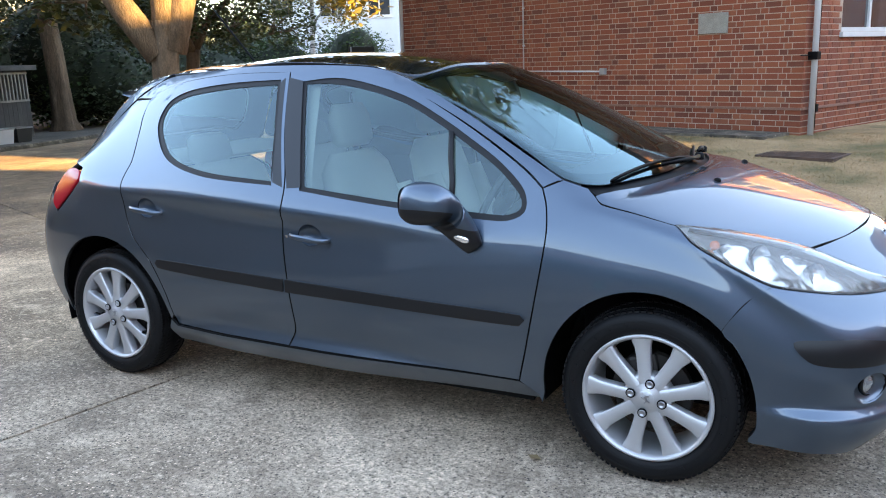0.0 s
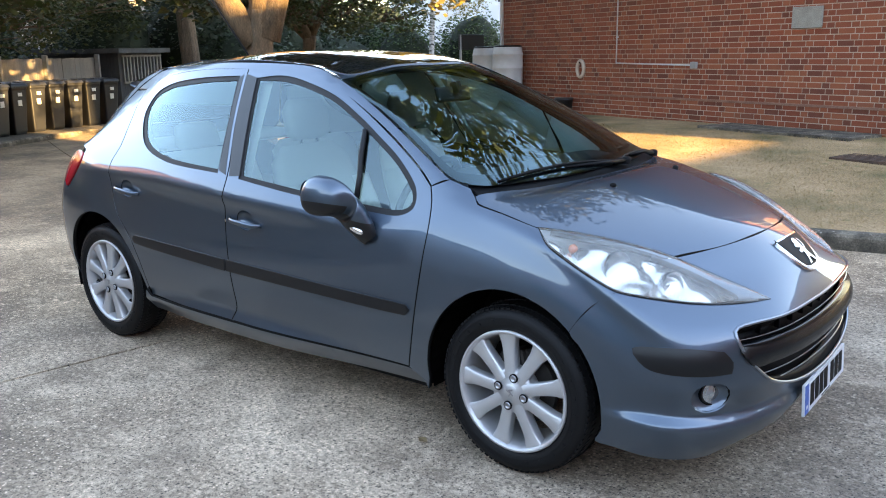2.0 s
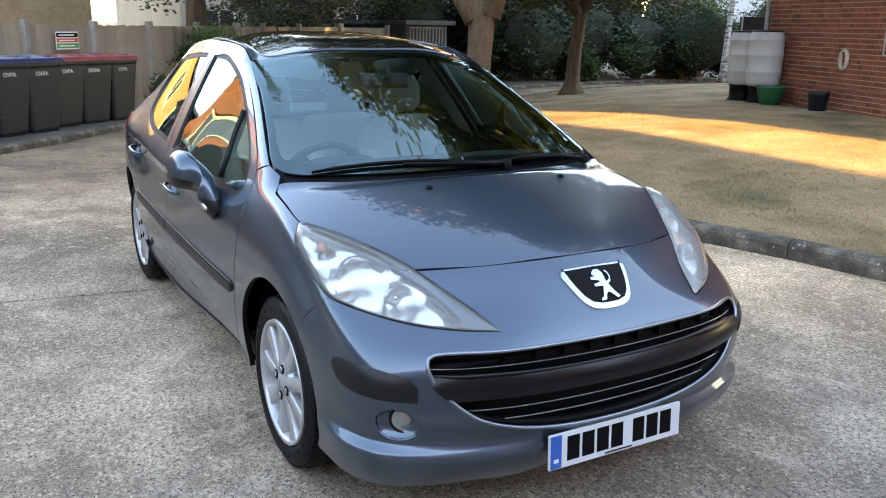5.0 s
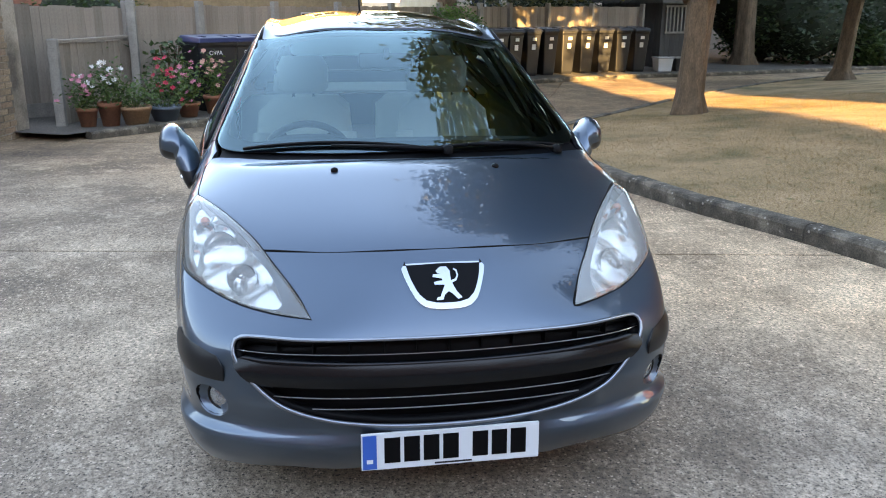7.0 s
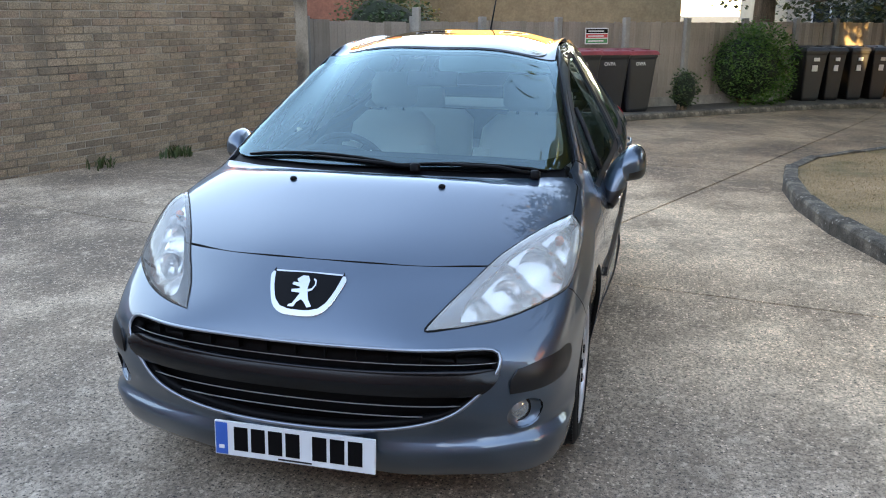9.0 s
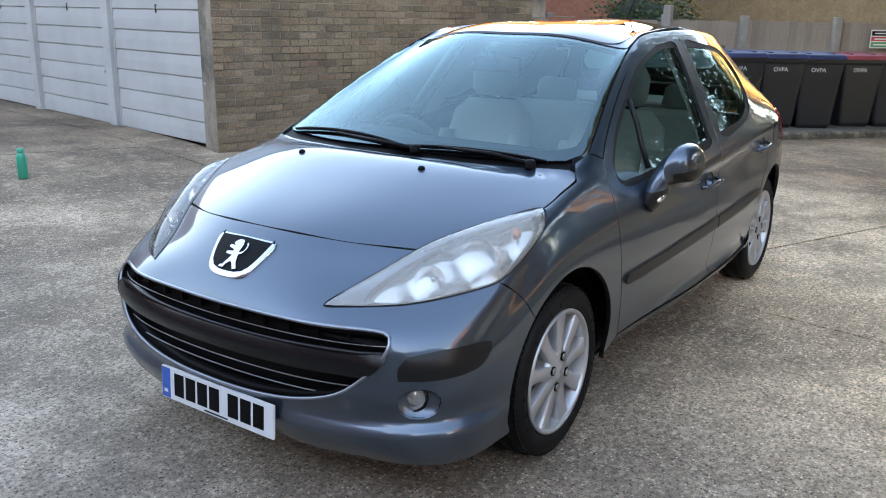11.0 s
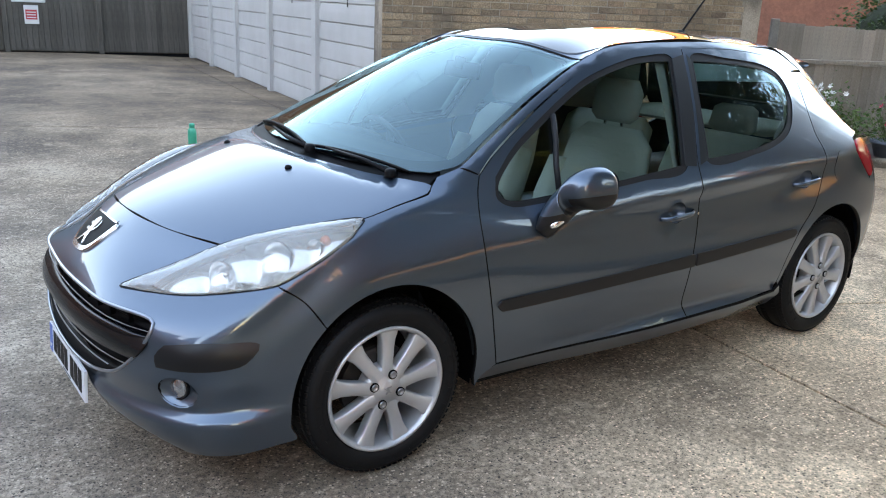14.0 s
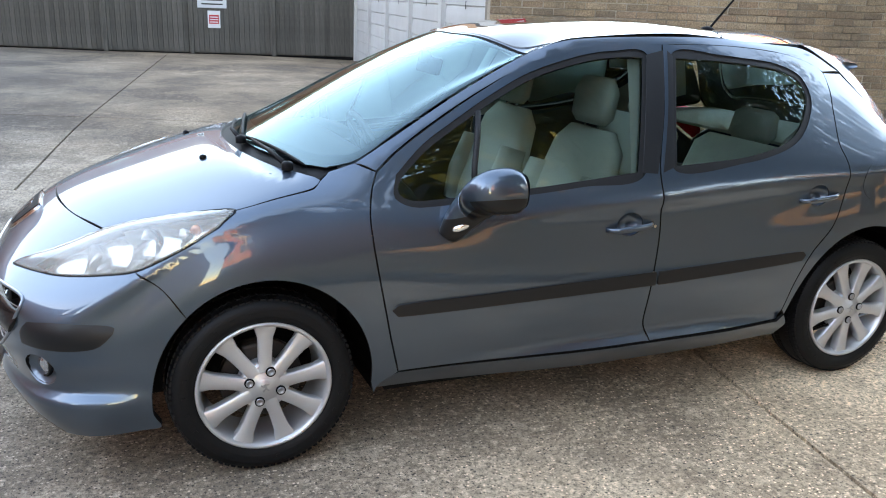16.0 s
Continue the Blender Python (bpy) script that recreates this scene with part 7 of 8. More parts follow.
badge = panel("emblem", both(BADGE_HALF), nose, M["chrome"], bumper, offset=.010, edge=.012, gap=0, grid=.015, label="chrome-rimmed shield emblem")
inner = [(x - .006, y * 1.02, z + .010) if z > .762 else (x, y, z) for x, y, z in grow(both(BADGE_HALF), -.013, nose)]
panel("emblem_field", inner, nose, M["black"], badge, offset=.0115, edge=.002, gap=.0, grid=.02)


def emblem_shape():
    """A plain upright beast in outline, with a curled tail."""
    body = ((-12, 40), (7, 40), (16, 30), (15, 12), (21, -3), (27, -15), (41, -30), (28, -33), (14, -20), (4, -15), (-8, -22), (-14, -33), (-33, -34), (-30, -28), (-21, -26), (-11, -10), (-5, 0), (-35, 1), (-36, 7), (-10, 10), (-12, 14), (-39, 18), (-37, 24), (-15, 24), (-23, 26), (-28, 31), (-21, 36))
    tail = ((15, 3), (31, 8), (40, 20), (38, 32), (28, 36), (28, 32), (34, 29), (35, 20), (29, 13), (15, 9))
    bm = bmesh.new()
    for outline in (body, tail):
        lo, hi = [], []
        for y, z in outline:
            p, n_ = nose.at(math.atan2(y * .001, .80) * .85, .735 + z * .00098)
            lo.append(bm.verts.new(p + n_ * .011))
            hi.append(bm.verts.new(p + n_ * .0155))
        top_face = bm.faces.new(hi)
        for k in range(len(lo)):
            q = (k + 1) % len(lo)
            bm.faces.new((lo[k], lo[q], hi[q], hi[k]))
        bmesh.ops.triangulate(bm, faces=[top_face])
    bmesh.ops.recalc_face_normals(bm, faces=bm.faces[:])
    return bm


part("emblem_figure", emblem_shape(), M["chrome"], badge)
# headlamps, fog lamps, corner strips, plate
for s in (1, -1):
    way = Flat((.62, .55, .55), s)
    rim = [way.to(p) for p in rounded(mirror(HEAD, s), corners=(0, 6))]

    def dome(a, b, rim=rim):
        d = math.sqrt(min((a - p[0]) ** 2 + (b - p[1]) ** 2 for p in rim))
        return .028 * (1 - (1 - min(d / .085, 1)) ** 2)
    lamp = panel("headlamp", mirror(HEAD, s), way, M["lens_hazy" if s > 0 else "lens"], car, offset=.004, edge=.006, gap=.0005, corners=(0, 6), grid=.014, lift=dome, label="hazy clear headlamp with chrome reflectors")
    panel("lamp_seal", grow(mirror(HEAD, s), .003, way), way, M["black"], lamp, offset=.0025, edge=.006, gap=0, holes=[grow(mirror(HEAD, s), -.006, way)], corners=(0, 6), hole_corners=[(0, 6)])
    panel("lamp_bowl", mirror(HEAD, s), way, M["reflector"], lamp, offset=-.05, edge=0, gap=.004, corners=(0, 6), grid=.012, lift=lambda a, b: .016 * abs(math.sin(a * 17 + b * 7)) + .008 * abs(math.sin(b * 31 - a * 11)))
    panel("lamp_rim", mirror(HEAD, s), way, M["lamp_rim"], lamp, offset=-.002, edge=.05, gap=.003, holes=[grow(mirror(HEAD, s), -.008, way)], corners=(0, 6), hole_corners=[(0, 6)])
    for (x, y, z), r in (((1.60, .66, .762), .058), ((1.76, .590, .715), .046), ((1.50, .715, .80), .030)):
        bm = bmesh.new()
        lathe(bm, [(r, .0), (r * 1.02, -.006), (r * .9, -.03), (r * .5, -.05), (.004, -.055)], 28, "X")
        o = part("projector", bm, M["chrome"], lamp, smooth=True)
        o.matrix_basis = Matrix.Translation((x - .005, y * s, z)) @ Matrix.Rotation(radians(18 * s), 4, "Z") @ Matrix.Rotation(radians(-8), 4, "Y")
        bm = bmesh.new()
        bmesh.ops.create_uvsphere(bm, u_segments=16, v_segments=8, radius=r * .24)
        o = part("bulb", bm, M["chrome"], lamp, smooth=True)
        o.matrix_basis = Matrix.Translation((x - .03, y * s, z))
    bm = bmesh.new()
    bmesh.ops.create_uvsphere(bm, u_segments=12, v_segments=8, radius=.016)
    o = part("indicator_bulb", bm, M["amber"], lamp, smooth=True)
    o.matrix_basis = Matrix.Translation((1.455, .715 * s, .822))
    # fog lamp
    fog = panel("fog_recess", grow(mirror(FOG, s), .003, nose), nose, M["paint"], car, offset=-.001, edge=0, gap=0, grid=.012, lift=lambda a, b: -.032 * max(0.0, 1 - ((abs(a) - .640) / .06) ** 2 - ((b - .407) / .054) ** 2) ** .5)
    bm = bmesh.new()
    lathe(bm, [(.036, -.03), (.038, .0), (.034, .006), (.031, .003), (.022, .010), (.001, .014)], 28, "X")
    o = part("fog_lamp", bm, M["lens_eye"], fog, "round clear fog lamp", smooth=True)
    o.matrix_basis = Matrix.Translation((1.918, .655 * s, .414)) @ Matrix.Rotation(radians(28 * s), 4, "Z")
    bm = bmesh.new()
    lathe(bm, [(.036, -.01), (.0375, .006), (.041, .008), (.044, .004), (.045, -.02)], 28, "X")
    o = part("fog_bezel", bm, M["gloss_black"], fog, smooth=True)
    o.matrix_basis = Matrix.Translation((1.918, .655 * s, .414)) @ Matrix.Rotation(radians(28 * s), 4, "Z")
    bm = bmesh.new()
    lathe(bm, [(.027, .0), (.02, -.015), (.004, -.022)], 24, "X")
    o = part("fog_reflector", bm, M["chrome"], fog, smooth=True)
    o.matrix_basis = Matrix.Translation((1.918, .655 * s, .414)) @ Matrix.Rotation(radians(28 * s), 4, "Z")
    cs = [(1.712, .787, .553), (1.80, .765, .566), (1.88, .722, .566), (1.952, .660, .553), (1.972, .640, .52), (1.972, .640, .482), (1.90, .715, .482), (1.81, .768, .486), (1.755, .785, .500)]
    panel("corner_strip", mirror(cs, s), nose, M["trim"], bumper, offset=.003, edge=.008, gap=0, corners=(3, 5), grid=.014, lift=lambda a, b: .007 * max(0.0, 1 - ((b - .522) / .045) ** 2))

# number plate with plain bars
pl = Matrix.Translation((2.097, 0, .287)) @ Matrix.Rotation(radians(-3), 4, "Y")
plate = part("number_plate", boxes((-.008, .002, -.262, .262, -.056, .056), bevel=.002), M["plate"], car, "white number plate with dark bars and blue band")
plate.matrix_basis = pl
part("blue_band", boxes((.002, .0035, -.258, -.218, -.052, .052)), M["plate_blue"], plate)
part("band_mark", boxes((.0035, .0042, -.247, -.229, -.034, -.022)), M["plate"], plate)
x = -.196
for k, w in enumerate((.046, .046, .046, .046, 0, .046, .046, .046)):
    if w:
        part("plain_bar", boxes((.002, .0034, x, x + w, -.036, .042)), M["black"], plate)
    x += .057 if w else .030
part("small_bar", boxes((.002, .0032, -.05, .06, -.050, -.045)), M["trim"], plate)

# ---- door mirrors, handles ----
# stations from the foot on the door out to the tip: (y, x, z, half depth, half height)
MIRROR_RUN = [(.836, .664, .780, .034, .026), (.845, .650, .802, .044, .032), (.853, .628, .838, .054, .040), (.863, .598, .878, .068, .050), (.877, .565, .912, .084, .062), (.895, .542, .932, .094, .072),
              (.920, .530, .942, .096, .076), (.946, .522, .942, .092, .072), (.965, .514, .938, .080, .062), (.978, .502, .932, .058, .042), (.983, .494, .930, .032, .020)]



def mirror_shell(s):
    """One swept housing: painted cap above, dark cover below and behind the arm."""
    dense = []
    n_ = len(MIRROR_RUN)
    for i in range(n_ - 1):
        p = [np.array(MIRROR_RUN[min(max(k, 0), n_ - 1)]) for k in (i - 1, i, i + 1, i + 2)]
        for k in range(4):
            t = k / 4
            dense.append(.5 * (2 * p[1] + (p[2] - p[0]) * t + (2 * p[0] - 5 * p[1] + 4 * p[2] - p[3]) * t * t + (3 * p[1] - p[0] - 3 * p[2] + p[3]) * t ** 3))
    dense.append(np.array(MIRROR_RUN[-1]))
    bm = bmesh.new()
    last = None
    centre = [Vector((d[1], d[0], d[2])) for d in dense]
    for i, (y, x, z, hx, hz) in enumerate(dense):
        way = (centre[min(i + 1, len(dense) - 1)] - centre[max(i - 1, 0)]).normalized()
        way = way.lerp(Vector((0, 1, 0)), smoothstep(.845, .89, y)).normalized()
        fore = (Vector((1, 0, 0)) - way * way.x).normalized()
        rise = fore.cross(way)
        ring = []
        for k in range(36):
            a = k * math.tau / 36
            c, q = math.cos(a), math.sin(a)
            p = centre[i] + fore * math.copysign(abs(c) ** .82, c) * hx + rise * math.copysign(abs(q) ** .86, q) * hz * (1 - .16 * c)
            ring.append(bm.verts.new((max(p.x, .452 - .10 * (p.y - .90)), p.y * s, p.z)))
        if last:
            for k in range(36):
                bm.faces.new((last[k], last[(k + 1) % 36], ring[(k + 1) % 36], ring[k])[::s])
        else:
            bm.faces.new(ring[::s])
        last = ring
    bm.faces.new(last[::-s])
    for co, no in (((0, .916 * s, .912), (0, -.25 * s, 1)), ((.60, 0, .868), (.3, 0, 1)), ((.66, 0, .80), (1, 0, .8))):
        bmesh.ops.bisect_plane(bm, geom=bm.verts[:] + bm.edges[:] + bm.faces[:], plane_co=co, plane_no=no)
    for f in bm.faces:
        c = f.calc_center_median()
        below = c.z < .912 + .25 * (abs(c.y) - .916)
        foot = c.z + .3 * c.x < .868 + .18
        behind = c.x + .8 * c.z < .66 + .64
        f.material_index = 1 if foot or (below and (behind or abs(c.y) > .916)) else 0
    bmesh.ops.recalc_face_normals(bm, faces=bm.faces[:])
    return bm


for s in (1, -1):
    mirror_ob = part("door_mirror", mirror_shell(s), [M["paint"], M["trim"]], car, "body-coloured door mirror on a black foot", smooth=True)
    bm = bmesh.new()
    ring = [bm.verts.new((.447 - .10 * (.05 + .050 * math.cos(a)), (.925 + math.copysign(abs(math.cos(a)) ** .77, math.cos(a)) * .048) * s, .942 + math.copysign(abs(math.sin(a)) ** .77, math.sin(a)) * .058)) for a in [k * math.tau / 24 for k in range(24)]]
    bm.faces.new(ring[::s])
    part("mirror_glass", bm, M["mirror"], mirror_ob)
    bm = bmesh.new()
    bmesh.ops.create_uvsphere(bm, u_segments=16, v_segments=8, radius=1, matrix=Matrix.Translation((.622, .878 * s, .826)) @ Matrix.Rotation(radians(24), 4, "Y") @ Matrix.Diagonal((.046, .016, .017, 1)))
    part("side_repeater", bm, M["reflector"], mirror_ob, "clear side repeater", smooth=True)
    for x, z, tilt, who in ((-.045, .768, 4.5, "front"), (-.935, .828, 5.5, "rear")):
        side = Flat(SIDE_WAY, s)
        q, n_ = side.at(*side.to((x, .85 * s, z)))
        ca, cb = side.to((x, .85 * s, z + .008))
        panel("handle_cup", cup_ring(x, z, s, 1.03), side, M["paint"], car, offset=.0, edge=0, gap=0, grid=.012, lift=lambda a, b: -.034 * max(0.0, 1 - ((a - ca) / .056) ** 2 - ((b - cb) / .044) ** 2) ** .5)
        bm = bmesh.new()
        L = .098
        last = None
        for k in range(13):
            t = -1 + 2 * k / 12
            rise = .030 * (1 - t ** 4) + .004
            hw, hz = .008, .0115 * (1 - .25 * t * t)
            ring = [bm.verts.new((t * L, rise + hw * math.cos(a), hz * math.sin(a))) for a in [j * math.tau / 10 for j in range(10)]]
            if last:
                for j in range(10):
                    bm.faces.new((last[j], last[(j + 1) % 10], ring[(j + 1) % 10], ring[j]))
            else:
                bm.faces.new(ring[::-1])
            last = ring
        bm.faces.new(last)
        bmesh.ops.recalc_face_normals(bm, faces=bm.faces[:])
        h = part("door_handle", bm, M["paint"], car, smooth=True)
        h.matrix_basis = Matrix.Translation(q) @ Matrix.Diagonal((1, s, 1, 1)) @ Matrix.Rotation(radians(tilt), 4, "Y")
        if who == "front":
            bm = bmesh.new()
            lathe(bm, [(.006, .0), (.006, .003), (.001, .003)], 14, "Y", (-.082, .038, 0))
            part("key_lock", bm, M["chrome"], h)
# fuel flap on the left quarter
side = Flat(SIDE_WAY, 1)
flap = panel("fuel_flap", [(-1.25 + .075 * math.cos(a), .84, .875 + .075 * math.sin(a)) for a in [k * math.tau / 20 for k in range(20)]], side, M["paint"], car, offset=.0035, edge=.004, gap=0)

# ---- wheels ----
def wheel():
    w = part("wheel_hub", (lambda b: (lathe(b, [(.001, .0), (.030, .0), (.034, -.004), (.070, -.005), (.080, -.009), (.084, -.030), (.084, -.06)], 40), b)[1])(bmesh.new()), M["alloy"], car, smooth=True)
    bm = bmesh.new()
    prof = [(.205, -.150), (.232, -.172), (.262, -.180), (.285, -.176), (.299, -.160), (.3035, -.130), (.3045, -.09), (.3035, -.050), (.299, -.020), (.287, -.004), (.270, .004), (.250, .005), (.232, .001), (.221, -.008), (.214, -.020)]
    lathe(bm, prof, 72)
    bmesh.ops.recalc_face_normals(bm, faces=bm.faces[:])
    tyre = part("tyre", bm, M["rubber"], w, smooth=True)
    bm = bmesh.new()
    for k in range(84):
        for row, off in ((-.158, 0), (-.125, .5), (-.055, .5), (-.022, 0)):
            a = (k + off) * math.tau / 84
            r = .3045 if abs(row + .09) < .05 else .2988
            box(bm, -.0075, .0075, row - .012, row + .012, r - .006, r + .0006, Matrix.Rotation(a, 4, "Y") @ Matrix.Rotation(.35 if off else .1, 4, "Z"))
    tagged(part("tread", bm, M["rubber"], tyre), kind="stuff")
    for r in (.245, .268):
        bm = bmesh.new()
        lathe(bm, [(r - .001, .003 if r > .25 else .002), (r, .0062), (r + .001, .003)], 64)
        part("sidewall_ring", bm, M["rubber"], tyre, smooth=True)
    bm = bmesh.new()
    lathe(bm, [(.222, -.006), (.221, .002), (.214, .003), (.209, -.002), (.203, -.014), (.196, -.06), (.190, -.16)], 72)
    bmesh.ops.recalc_face_normals(bm, faces=bm.faces[:])
    part("rim", bm, M["alloy"], w, smooth=True)
    for k in range(9):
        bm = bmesh.new()
        a = k * math.tau / 9
        last = None
        for t in range(9):
            f = t / 8
            r = .050 + .160 * f
            half = .0232 - .002 * math.sin(math.pi * min(1, f * 1.3)) + .004 * f + .010 * smoothstep(.72, 1, f)
            out = -.002 - .012 * f * (1 - f) - .005 * f
            ring = [bm.verts.new(p) for p in ((r, out - .042, -half * .80), (r, out - .005, -half), (r, out, -half * .84), (r, out - .0015, 0), (r, out, half * .84), (r, out - .005, half), (r, out - .042, half * .80))]
            if last:
                for j in range(6):
                    bm.faces.new((last[j], ring[j], ring[j + 1], last[j + 1]))
            last = ring
        bmesh.ops.recalc_face_normals(bm, faces=bm.faces[:])
        sp = part("spoke", bm, M["alloy"], w, smooth=True)
        sp.matrix_basis = Matrix.Rotation(a + .35, 4, "Y")
    for k in range(4):
        a = k * math.tau / 4 + .5
        bm = bmesh.new()
        lathe(bm, [(.0125, -.014), (.0125, -.004), (.0095, -.002), (.0085, -.006), (.001, -.006)], 18)
        o = part("wheel_bolt", bm, M["bolt"], w, smooth=True)
        o.matrix_basis = Matrix.Translation((.054 * math.cos(a), .007, .054 * math.sin(a)))
        # raised black ring stands in for the shade inside the bolt hole
        bm = bmesh.new()
        lathe(bm, [(.0165, -.012), (.0165, .0), (.015, .001), (.012, .0)], 18)
        part("bolt_well_shade", bm, M["black"], o, smooth=True).matrix_basis = Matrix.Translation((0, -.006, 0))
    bm = bmesh.new()
    lathe(bm, [(.02, -.075), (.135, -.075), (.138, -.085), (.138, -.10)], 40)
    part("brake_disc", bm, M["disc"], w)
    part("brake_caliper", boxes((-.05, .05, -.12, -.055, .07, .135), bevel=.012), M["disc"], w)
    bm = bmesh.new()
    lathe(bm, [(.001, .002), (.026, .002), (.029, -.001)], 28)
    part("hub_cap", bm, M["alloy"], w, smooth=True)
    bm = bmesh.new()
    for (x0, z0), (x1, z1), wd in (((.002, .010), (-.002, -.006), .008), ((-.002, -.006), (-.010, -.014), .005), ((.0, -.006), (.010, -.014), .005), ((.0, .008), (-.014, .008), .005), ((.004, .0), (.014, .010), .003)):
        e = Vector((x1 - x0, z1 - z0))
        ang = math.atan2(e.y, e.x)
        box(bm, 0, e.length, .002, .0042, -wd / 2, wd / 2, Matrix.Translation((x0, 0, z0)) @ Matrix.Rotation(-ang, 4, "Y"))
    part("hub_emblem", bm, M["bolt"], w)
    bm = bmesh.new()
    for k in range(26):
        if k % 13 > 8:
            continue
        a = k * math.tau / 26
        box(bm, -.006, .006, .003, .0072, .250, .262, Matrix.Rotation(a, 4, "Y"))
    tagged(part("sidewall_marks", bm, M["rubber"], tyre), kind="stuff")
    return w


w0 = wheel()
POSES = [(1.27, 1, 8), (-1.27, 1, 31), (1.27, -1, 16), (-1.27, -1, 3)]
for k, (x, s, spin) in enumerate(POSES):
    m = Matrix.Translation((x, .806 * s, .3045)) @ (Matrix.Identity(4) if s > 0 else Matrix.Rotation(math.pi, 4, "Z")) @ Matrix.Rotation(radians(spin), 4, "Y")
    if k == 0:
        w0.matrix_basis = m
    else:
        c = copy_thing(w0, m)
        c.parent = car
# ---- inner shell, arch linings, floor ----
for x, r in ((1.265, .378), (-1.262, .395)):
    for s in (1, -1):
        bm, last = bmesh.new(), None
        for k in range(25):
            a = radians(-12 + 204 * k / 24)
            ring = [bm.verts.new((x + r * math.cos(a), y * s, .30 + r * math.sin(a))) for y in (.765, .50)]
            if last:
                bm.faces.new((last[0], ring[0], ring[1], last[1]))
            last = ring
        part("arch_lining", bm, M["black"], car)
bm = bmesh.new()
box(bm, -1.75, 1.86, -.50, .50, .19, .22)
box(bm, -.86, .84, -.74, .74, .20, .30)
box(bm, -1.78, -1.66, -.58, .58, .24, .62)
box(bm, 1.66, 1.90, -.50, .50, .21, .33)
box(bm, .95, 1.60, -.50, .50, .22, .80)
box(bm, -1.65, -.86, -.50, .50, .22, .70)
part("underbody", bm, M["black"], car)
# ---- wipers, jets, aerial ----
def on_top(x, y, h):
    p, n_ = top.at(*top.to((x, y, 1)))
    return p + n_ * h


def wiper(pivot, tip, elbow, blade0, blade1):
    bm = bmesh.new()
    k = [on_top(*p) for p in (pivot, elbow, tip)]
    tube(bm, k, [.009, .008, .005], 8)
    arm = part("wiper_arm", bm, M["black"], car, "black wiper arm resting on the windscreen", smooth=True)
    bm = bmesh.new()
    a, b = Vector(blade0), Vector(blade1)
    pts = [on_top(*(a + (b - a) * i / 10), .009 + .003 * math.sin(math.pi * i / 10)) for i in range(11)]
    tube(bm, pts, [.004] + [.006] * 9 + [.004], 8)
    pts2 = [on_top(*(a + (b - a) * i / 10), .004) for i in range(11)]
    tube(bm, pts2, .003, 6)
    part("wiper_blade", bm, M["black"], arm, smooth=True)
    bm = bmesh.new()
    lathe(bm, [(.02, -.01), (.02, .012), (.012, .018), (.001, .019)], 18, "Z")
    o = part("wiper_cap", bm, M["black"], arm, smooth=True)
    o.matrix_basis = Matrix.Translation(on_top(*pivot[:2], .012))


wiper((1.215, .14, .015), (1.165, -.28, .022), (1.215, -.04, .025), (1.205, .10), (1.075, -.60))
wiper((1.135, .58, .015), (1.185, .22, .022), (1.155, .44, .025), (1.085, .62), (1.21, .04))
for y in (-.283, .283):
    bm = bmesh.new()
    lathe(bm, [(.012, -.004), (.013, .004), (.010, .010), (.001, .013)], 16, "Z")
    o = part("washer_jet", bm, M["black"], car, smooth=True)
    o.matrix_basis = Matrix.Translation(on_top(1.375, y, 0))
bm = bmesh.new()
tube(bm, [(-.98, 0, 1.435), (-1.0, 0, 1.46), (-1.11, 0, 1.58), (-1.33, 0, 1.82)], [.007, .006, .005, .003], 8)
aerial = part("aerial", bm, M["black"], car, smooth=True)
bm = bmesh.new()
bmesh.ops.create_uvsphere(bm, u_segments=16, v_segments=8, radius=1, matrix=Matrix.Translation((-.975, 0, 1.432)) @ Matrix.Diagonal((.045, .022, .024, 1)))
part("aerial_foot", bm, M["black"], aerial, smooth=True)

# ---- cabin ----
def loft(rows, sides=20, power=2.8):
    """Rows of (centre, half width along y, half depth, tilt in degrees): a padded tapering shape."""
    bm = bmesh.new()
    last = None
    for (cx, cy, cz), hy, hd, tilt in rows:
        ring = []
        for k in range(sides):
            a = k * math.tau / sides
            c, q = math.cos(a), math.sin(a)
            y = math.copysign(abs(c) ** (2 / power), c) * hy
            d = math.copysign(abs(q) ** (2 / power), q) * hd
            t = radians(tilt)
            ring.append(bm.verts.new((cx + d * math.cos(t), cy + y, cz + d * math.sin(t))))
        if last:
            for k in range(sides):
                bm.faces.new((last[k], last[(k + 1) % sides], ring[(k + 1) % sides], ring[k]))
        else:
            bm.faces.new(ring[::-1])
        last = ring
    bm.faces.new(last)
    bmesh.ops.recalc_face_normals(bm, faces=bm.faces[:])
    return bm


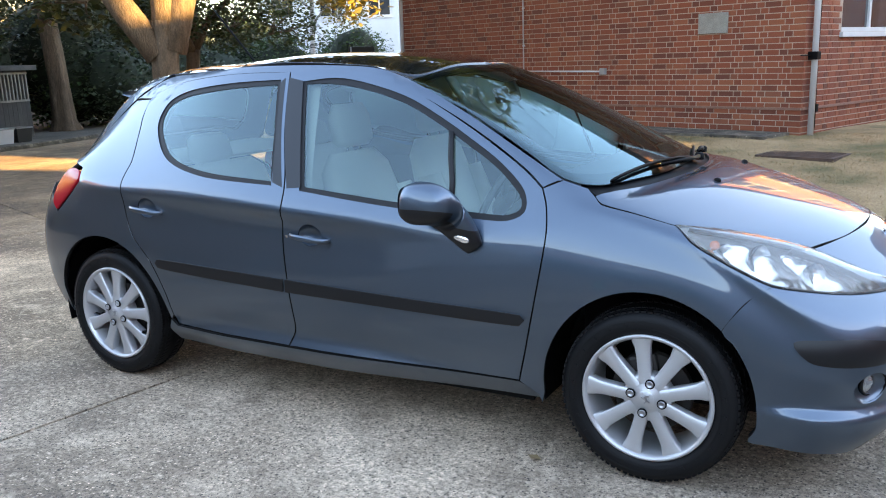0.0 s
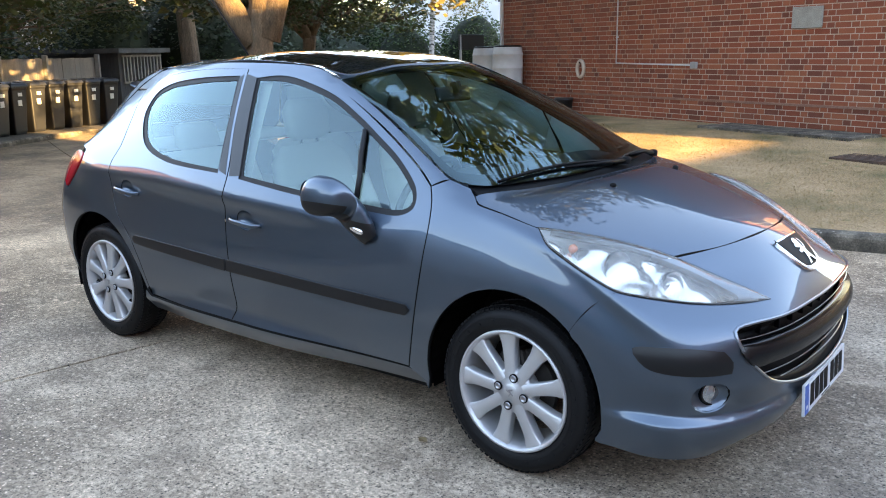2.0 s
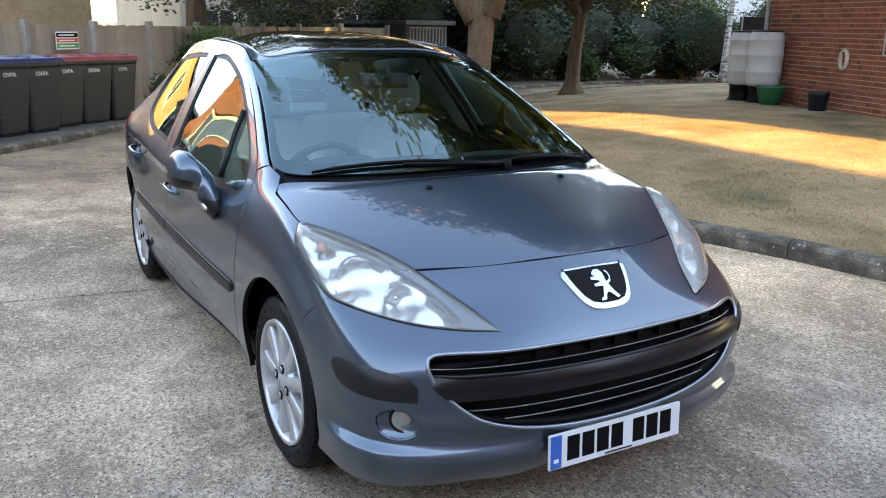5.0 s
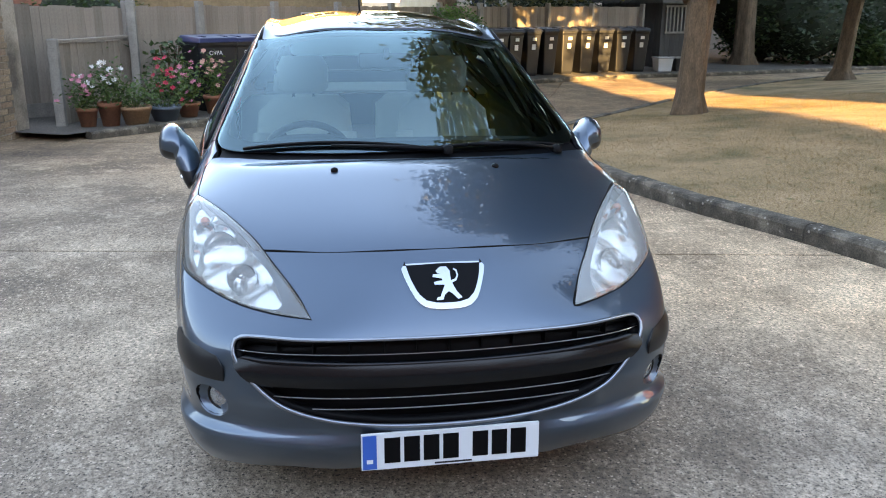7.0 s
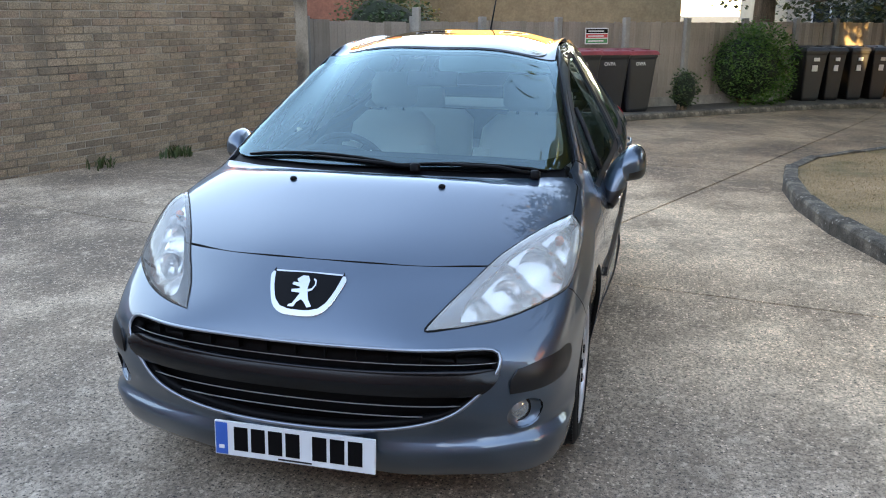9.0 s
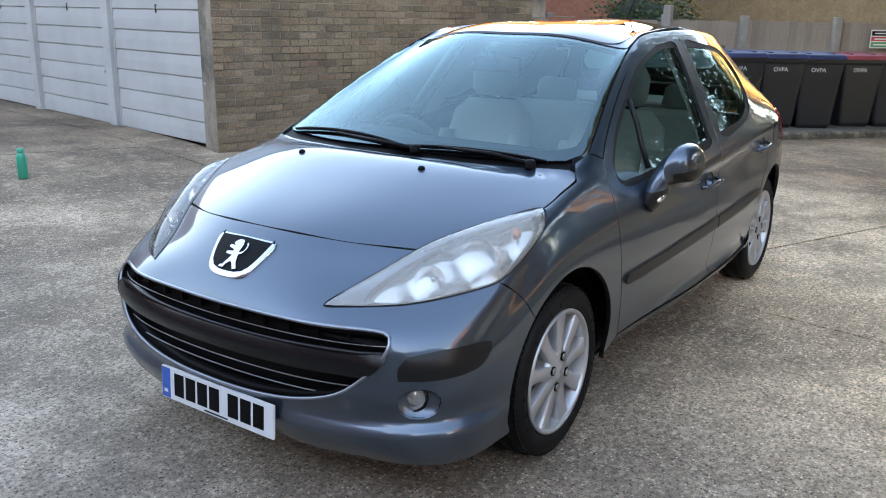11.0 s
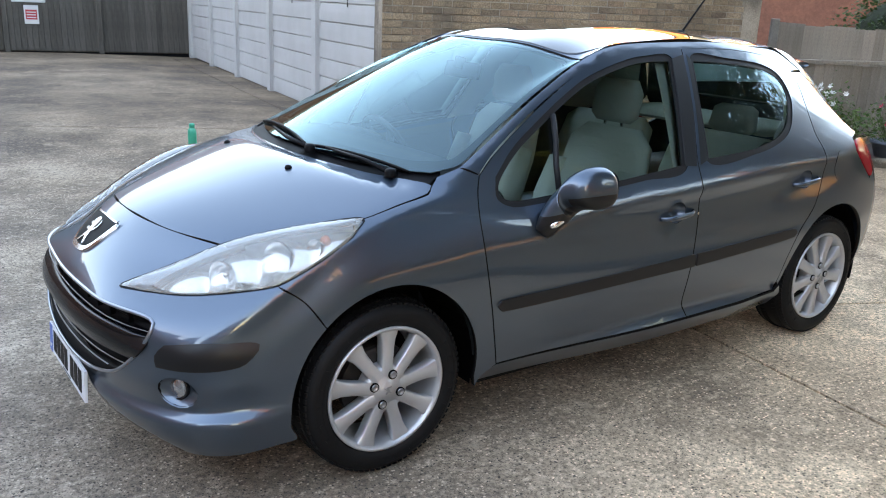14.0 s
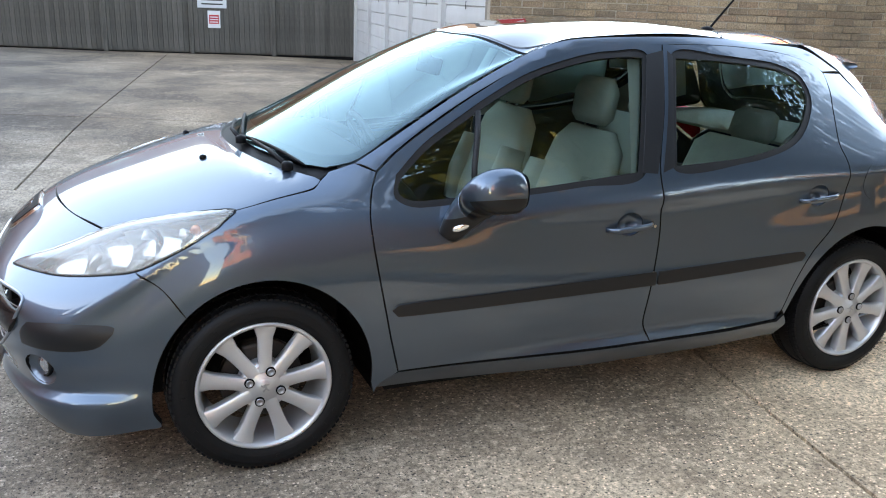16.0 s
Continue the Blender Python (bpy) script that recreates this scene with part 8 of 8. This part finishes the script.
def seat(x, y, wide=.25):
    back = part("seat_back", loft([((x, y, .50), wide * .9, .05, 20), ((x - .05, y, .62), wide, .075, 18), ((x - .12, y, .82), wide, .075, 15), ((x - .17, y, .98), wide * .92, .06, 12), ((x - .19, y, 1.05), wide * .62, .035, 10)]), M["cloth"], car, "pale grey cloth seat", smooth=True)
    part("seat_cushion", loft([((x + .44, y, .47), wide * .85, .03, 80), ((x + .38, y, .475), wide, .075, 85), ((x + .10, y, .455), wide, .085, 90), ((x - .06, y, .45), wide * .9, .07, 90)]), M["cloth"], back, smooth=True)
    part("headrest", loft([((x - .175, y, 1.07), .09, .035, 8), ((x - .18, y, 1.10), .125, .05, 6), ((x - .195, y, 1.20), .13, .05, 4), ((x - .20, y, 1.255), .10, .03, 2)]), M["cloth_dark"], back, smooth=True)
    for d in (-.05, .05):
        bm = bmesh.new()
        tube(bm, [(x - .175, y + d, 1.0), (x - .18, y + d, 1.12)], .007, 8)
        part("headrest_post", bm, M["chrome"], back)
    for d in (-1, 1):
        part("side_bolster", loft([((x + .02, y + d * wide * .88, .55), .045, .05, 20), ((x - .03, y + d * wide * .9, .70), .05, .075, 18), ((x - .09, y + d * wide * .86, .88), .045, .06, 15)], 12), M["cloth_dark"], back, smooth=True)


for y in (-.36, .36):
    seat(.02, y)
for y in (-.40, .40):
    back = part("rear_seat_back", loft([((-.78, y, .55), .30, .06, 22), ((-.86, y, .75), .33, .07, 20), ((-.93, y, .93), .32, .06, 18), ((-.95, y, .98), .26, .03, 18)]), M["cloth"], car, smooth=True)
    part("headrest", loft([((-.955, y, .98), .10, .03, 8), ((-.96, y, 1.01), .13, .05, 6), ((-.975, y, 1.10), .12, .045, 4), ((-.98, y, 1.12), .09, .02, 2)]), M["cloth_dark"], back, smooth=True)
part("rear_seat_cushion", loft([((-.30, 0, .47), .62, .03, 80), ((-.36, 0, .48), .66, .075, 85), ((-.76, 0, .46), .66, .09, 90)]), M["cloth"], car, smooth=True)
dash = part("dashboard", loft([((1.06, 0, .93), .60, .02, 0), ((.96, 0, .925), .66, .05, 88), ((.80, 0, .93), .69, .06, 80), ((.70, 0, .85), .69, .10, 60), ((.66, 0, .72), .66, .10, 30)], 24, 4), M["dash"], car, smooth=True)
part("instrument_hood", loft([((.88, -.36, .94), .12, .03, 90), ((.78, -.36, .965), .15, .04, 90), ((.69, -.36, .95), .15, .03, 90)]), M["dash"], dash, smooth=True)
part("centre_console", loft([((.70, 0, .70), .11, .10, 40), ((.55, 0, .50), .11, .10, 70), ((.20, 0, .44), .10, .10, 90)]), M["dash"], dash, smooth=True)
bm = bmesh.new()
ring = [(.185 * math.cos(a), .185 * math.sin(a), 0) for a in [k * math.tau / 40 for k in range(41)]]
tube(bm, ring, .015, 10, caps=False)
wheel_s = part("steering_wheel", bm, M["dash"], car, smooth=True)
wheel_s.matrix_basis = Matrix.Translation((.56, -.36, .86)) @ Matrix.Rotation(radians(-64), 4, "Y")
for a in (0, 140, 220):
    part("wheel_spoke", boxes((.03, .18, -.02, .02, -.012, .006), bevel=.005), M["dash"], wheel_s).matrix_basis = Matrix.Rotation(radians(a + 180), 4, "Z")
bm = bmesh.new()
bmesh.ops.create_uvsphere(bm, u_segments=18, v_segments=10, radius=1, matrix=Matrix.Diagonal((.07, .075, .03, 1)))
part("wheel_boss", bm, M["dash"], wheel_s, smooth=True)
rv = part("rear_view_mirror", boxes((-.012, .012, -.12, .12, -.035, .035), bevel=.011), M["dash"], car, smooth=True)
rv.matrix_basis = Matrix.Translation((.42, 0, 1.27)) @ Matrix.Rotation(radians(-15), 4, "Y")
part("mirror_stem", boxes((0, .05, -.012, .012, .0, .05), bevel=.006), M["dash"], rv)
# roof lining and door linings
lining = [(x - .02 if x > -1 else x - .16, y * 1.07, z) for x, y, z in roof_half]
panel("roof_lining", both(lining), top, M["lining"], car, offset=-.045, edge=0, gap=.01)
for s in (1, -1):
    side = Flat(SIDE_WAY, s)
    panel("door_lining", mirror([(.80, .8, .90), (.35, .82, .915), (-.11, .83, .95), (-.13, .83, .40), (.78, .83, .40)], s), side, M["dash"], car, offset=-.06, edge=0, corners=(0, 2, 3, 4))
    panel("door_lining", mirror([(-.25, .83, .965), (-.56, .82, .985), (-.80, .80, 1.03), (-.98, .82, .80), (-.80, .85, .42), (-.22, .85, .40)], s), side, M["dash"], car, offset=-.06, edge=0, corners=(0, 4, 5))
    panel("pillar_lining", mirror([(-.18, .60, 1.38), (-.07, .80, .95), (-.25, .80, .97), (-.40, .60, 1.38)], s), side, M["lining"], car, offset=-.045, edge=0, corners=(0, 1, 2, 3))
    panel("pillar_lining", mirror([(-1.0, .56, 1.33), (-1.03, .64, 1.21), (-.97, .70, 1.13), (-.80, .79, 1.03), (-1.12, .80, .98), (-1.40, .65, 1.10), (-1.25, .53, 1.30)], s), side, M["lining"], car, offset=-.05, edge=0, corners=(0, 4, 5, 6))
part("parcel_shelf", boxes((-1.55, -.98, -.58, .58, .985, 1.0), bevel=.004), M["cloth_dark"], car)
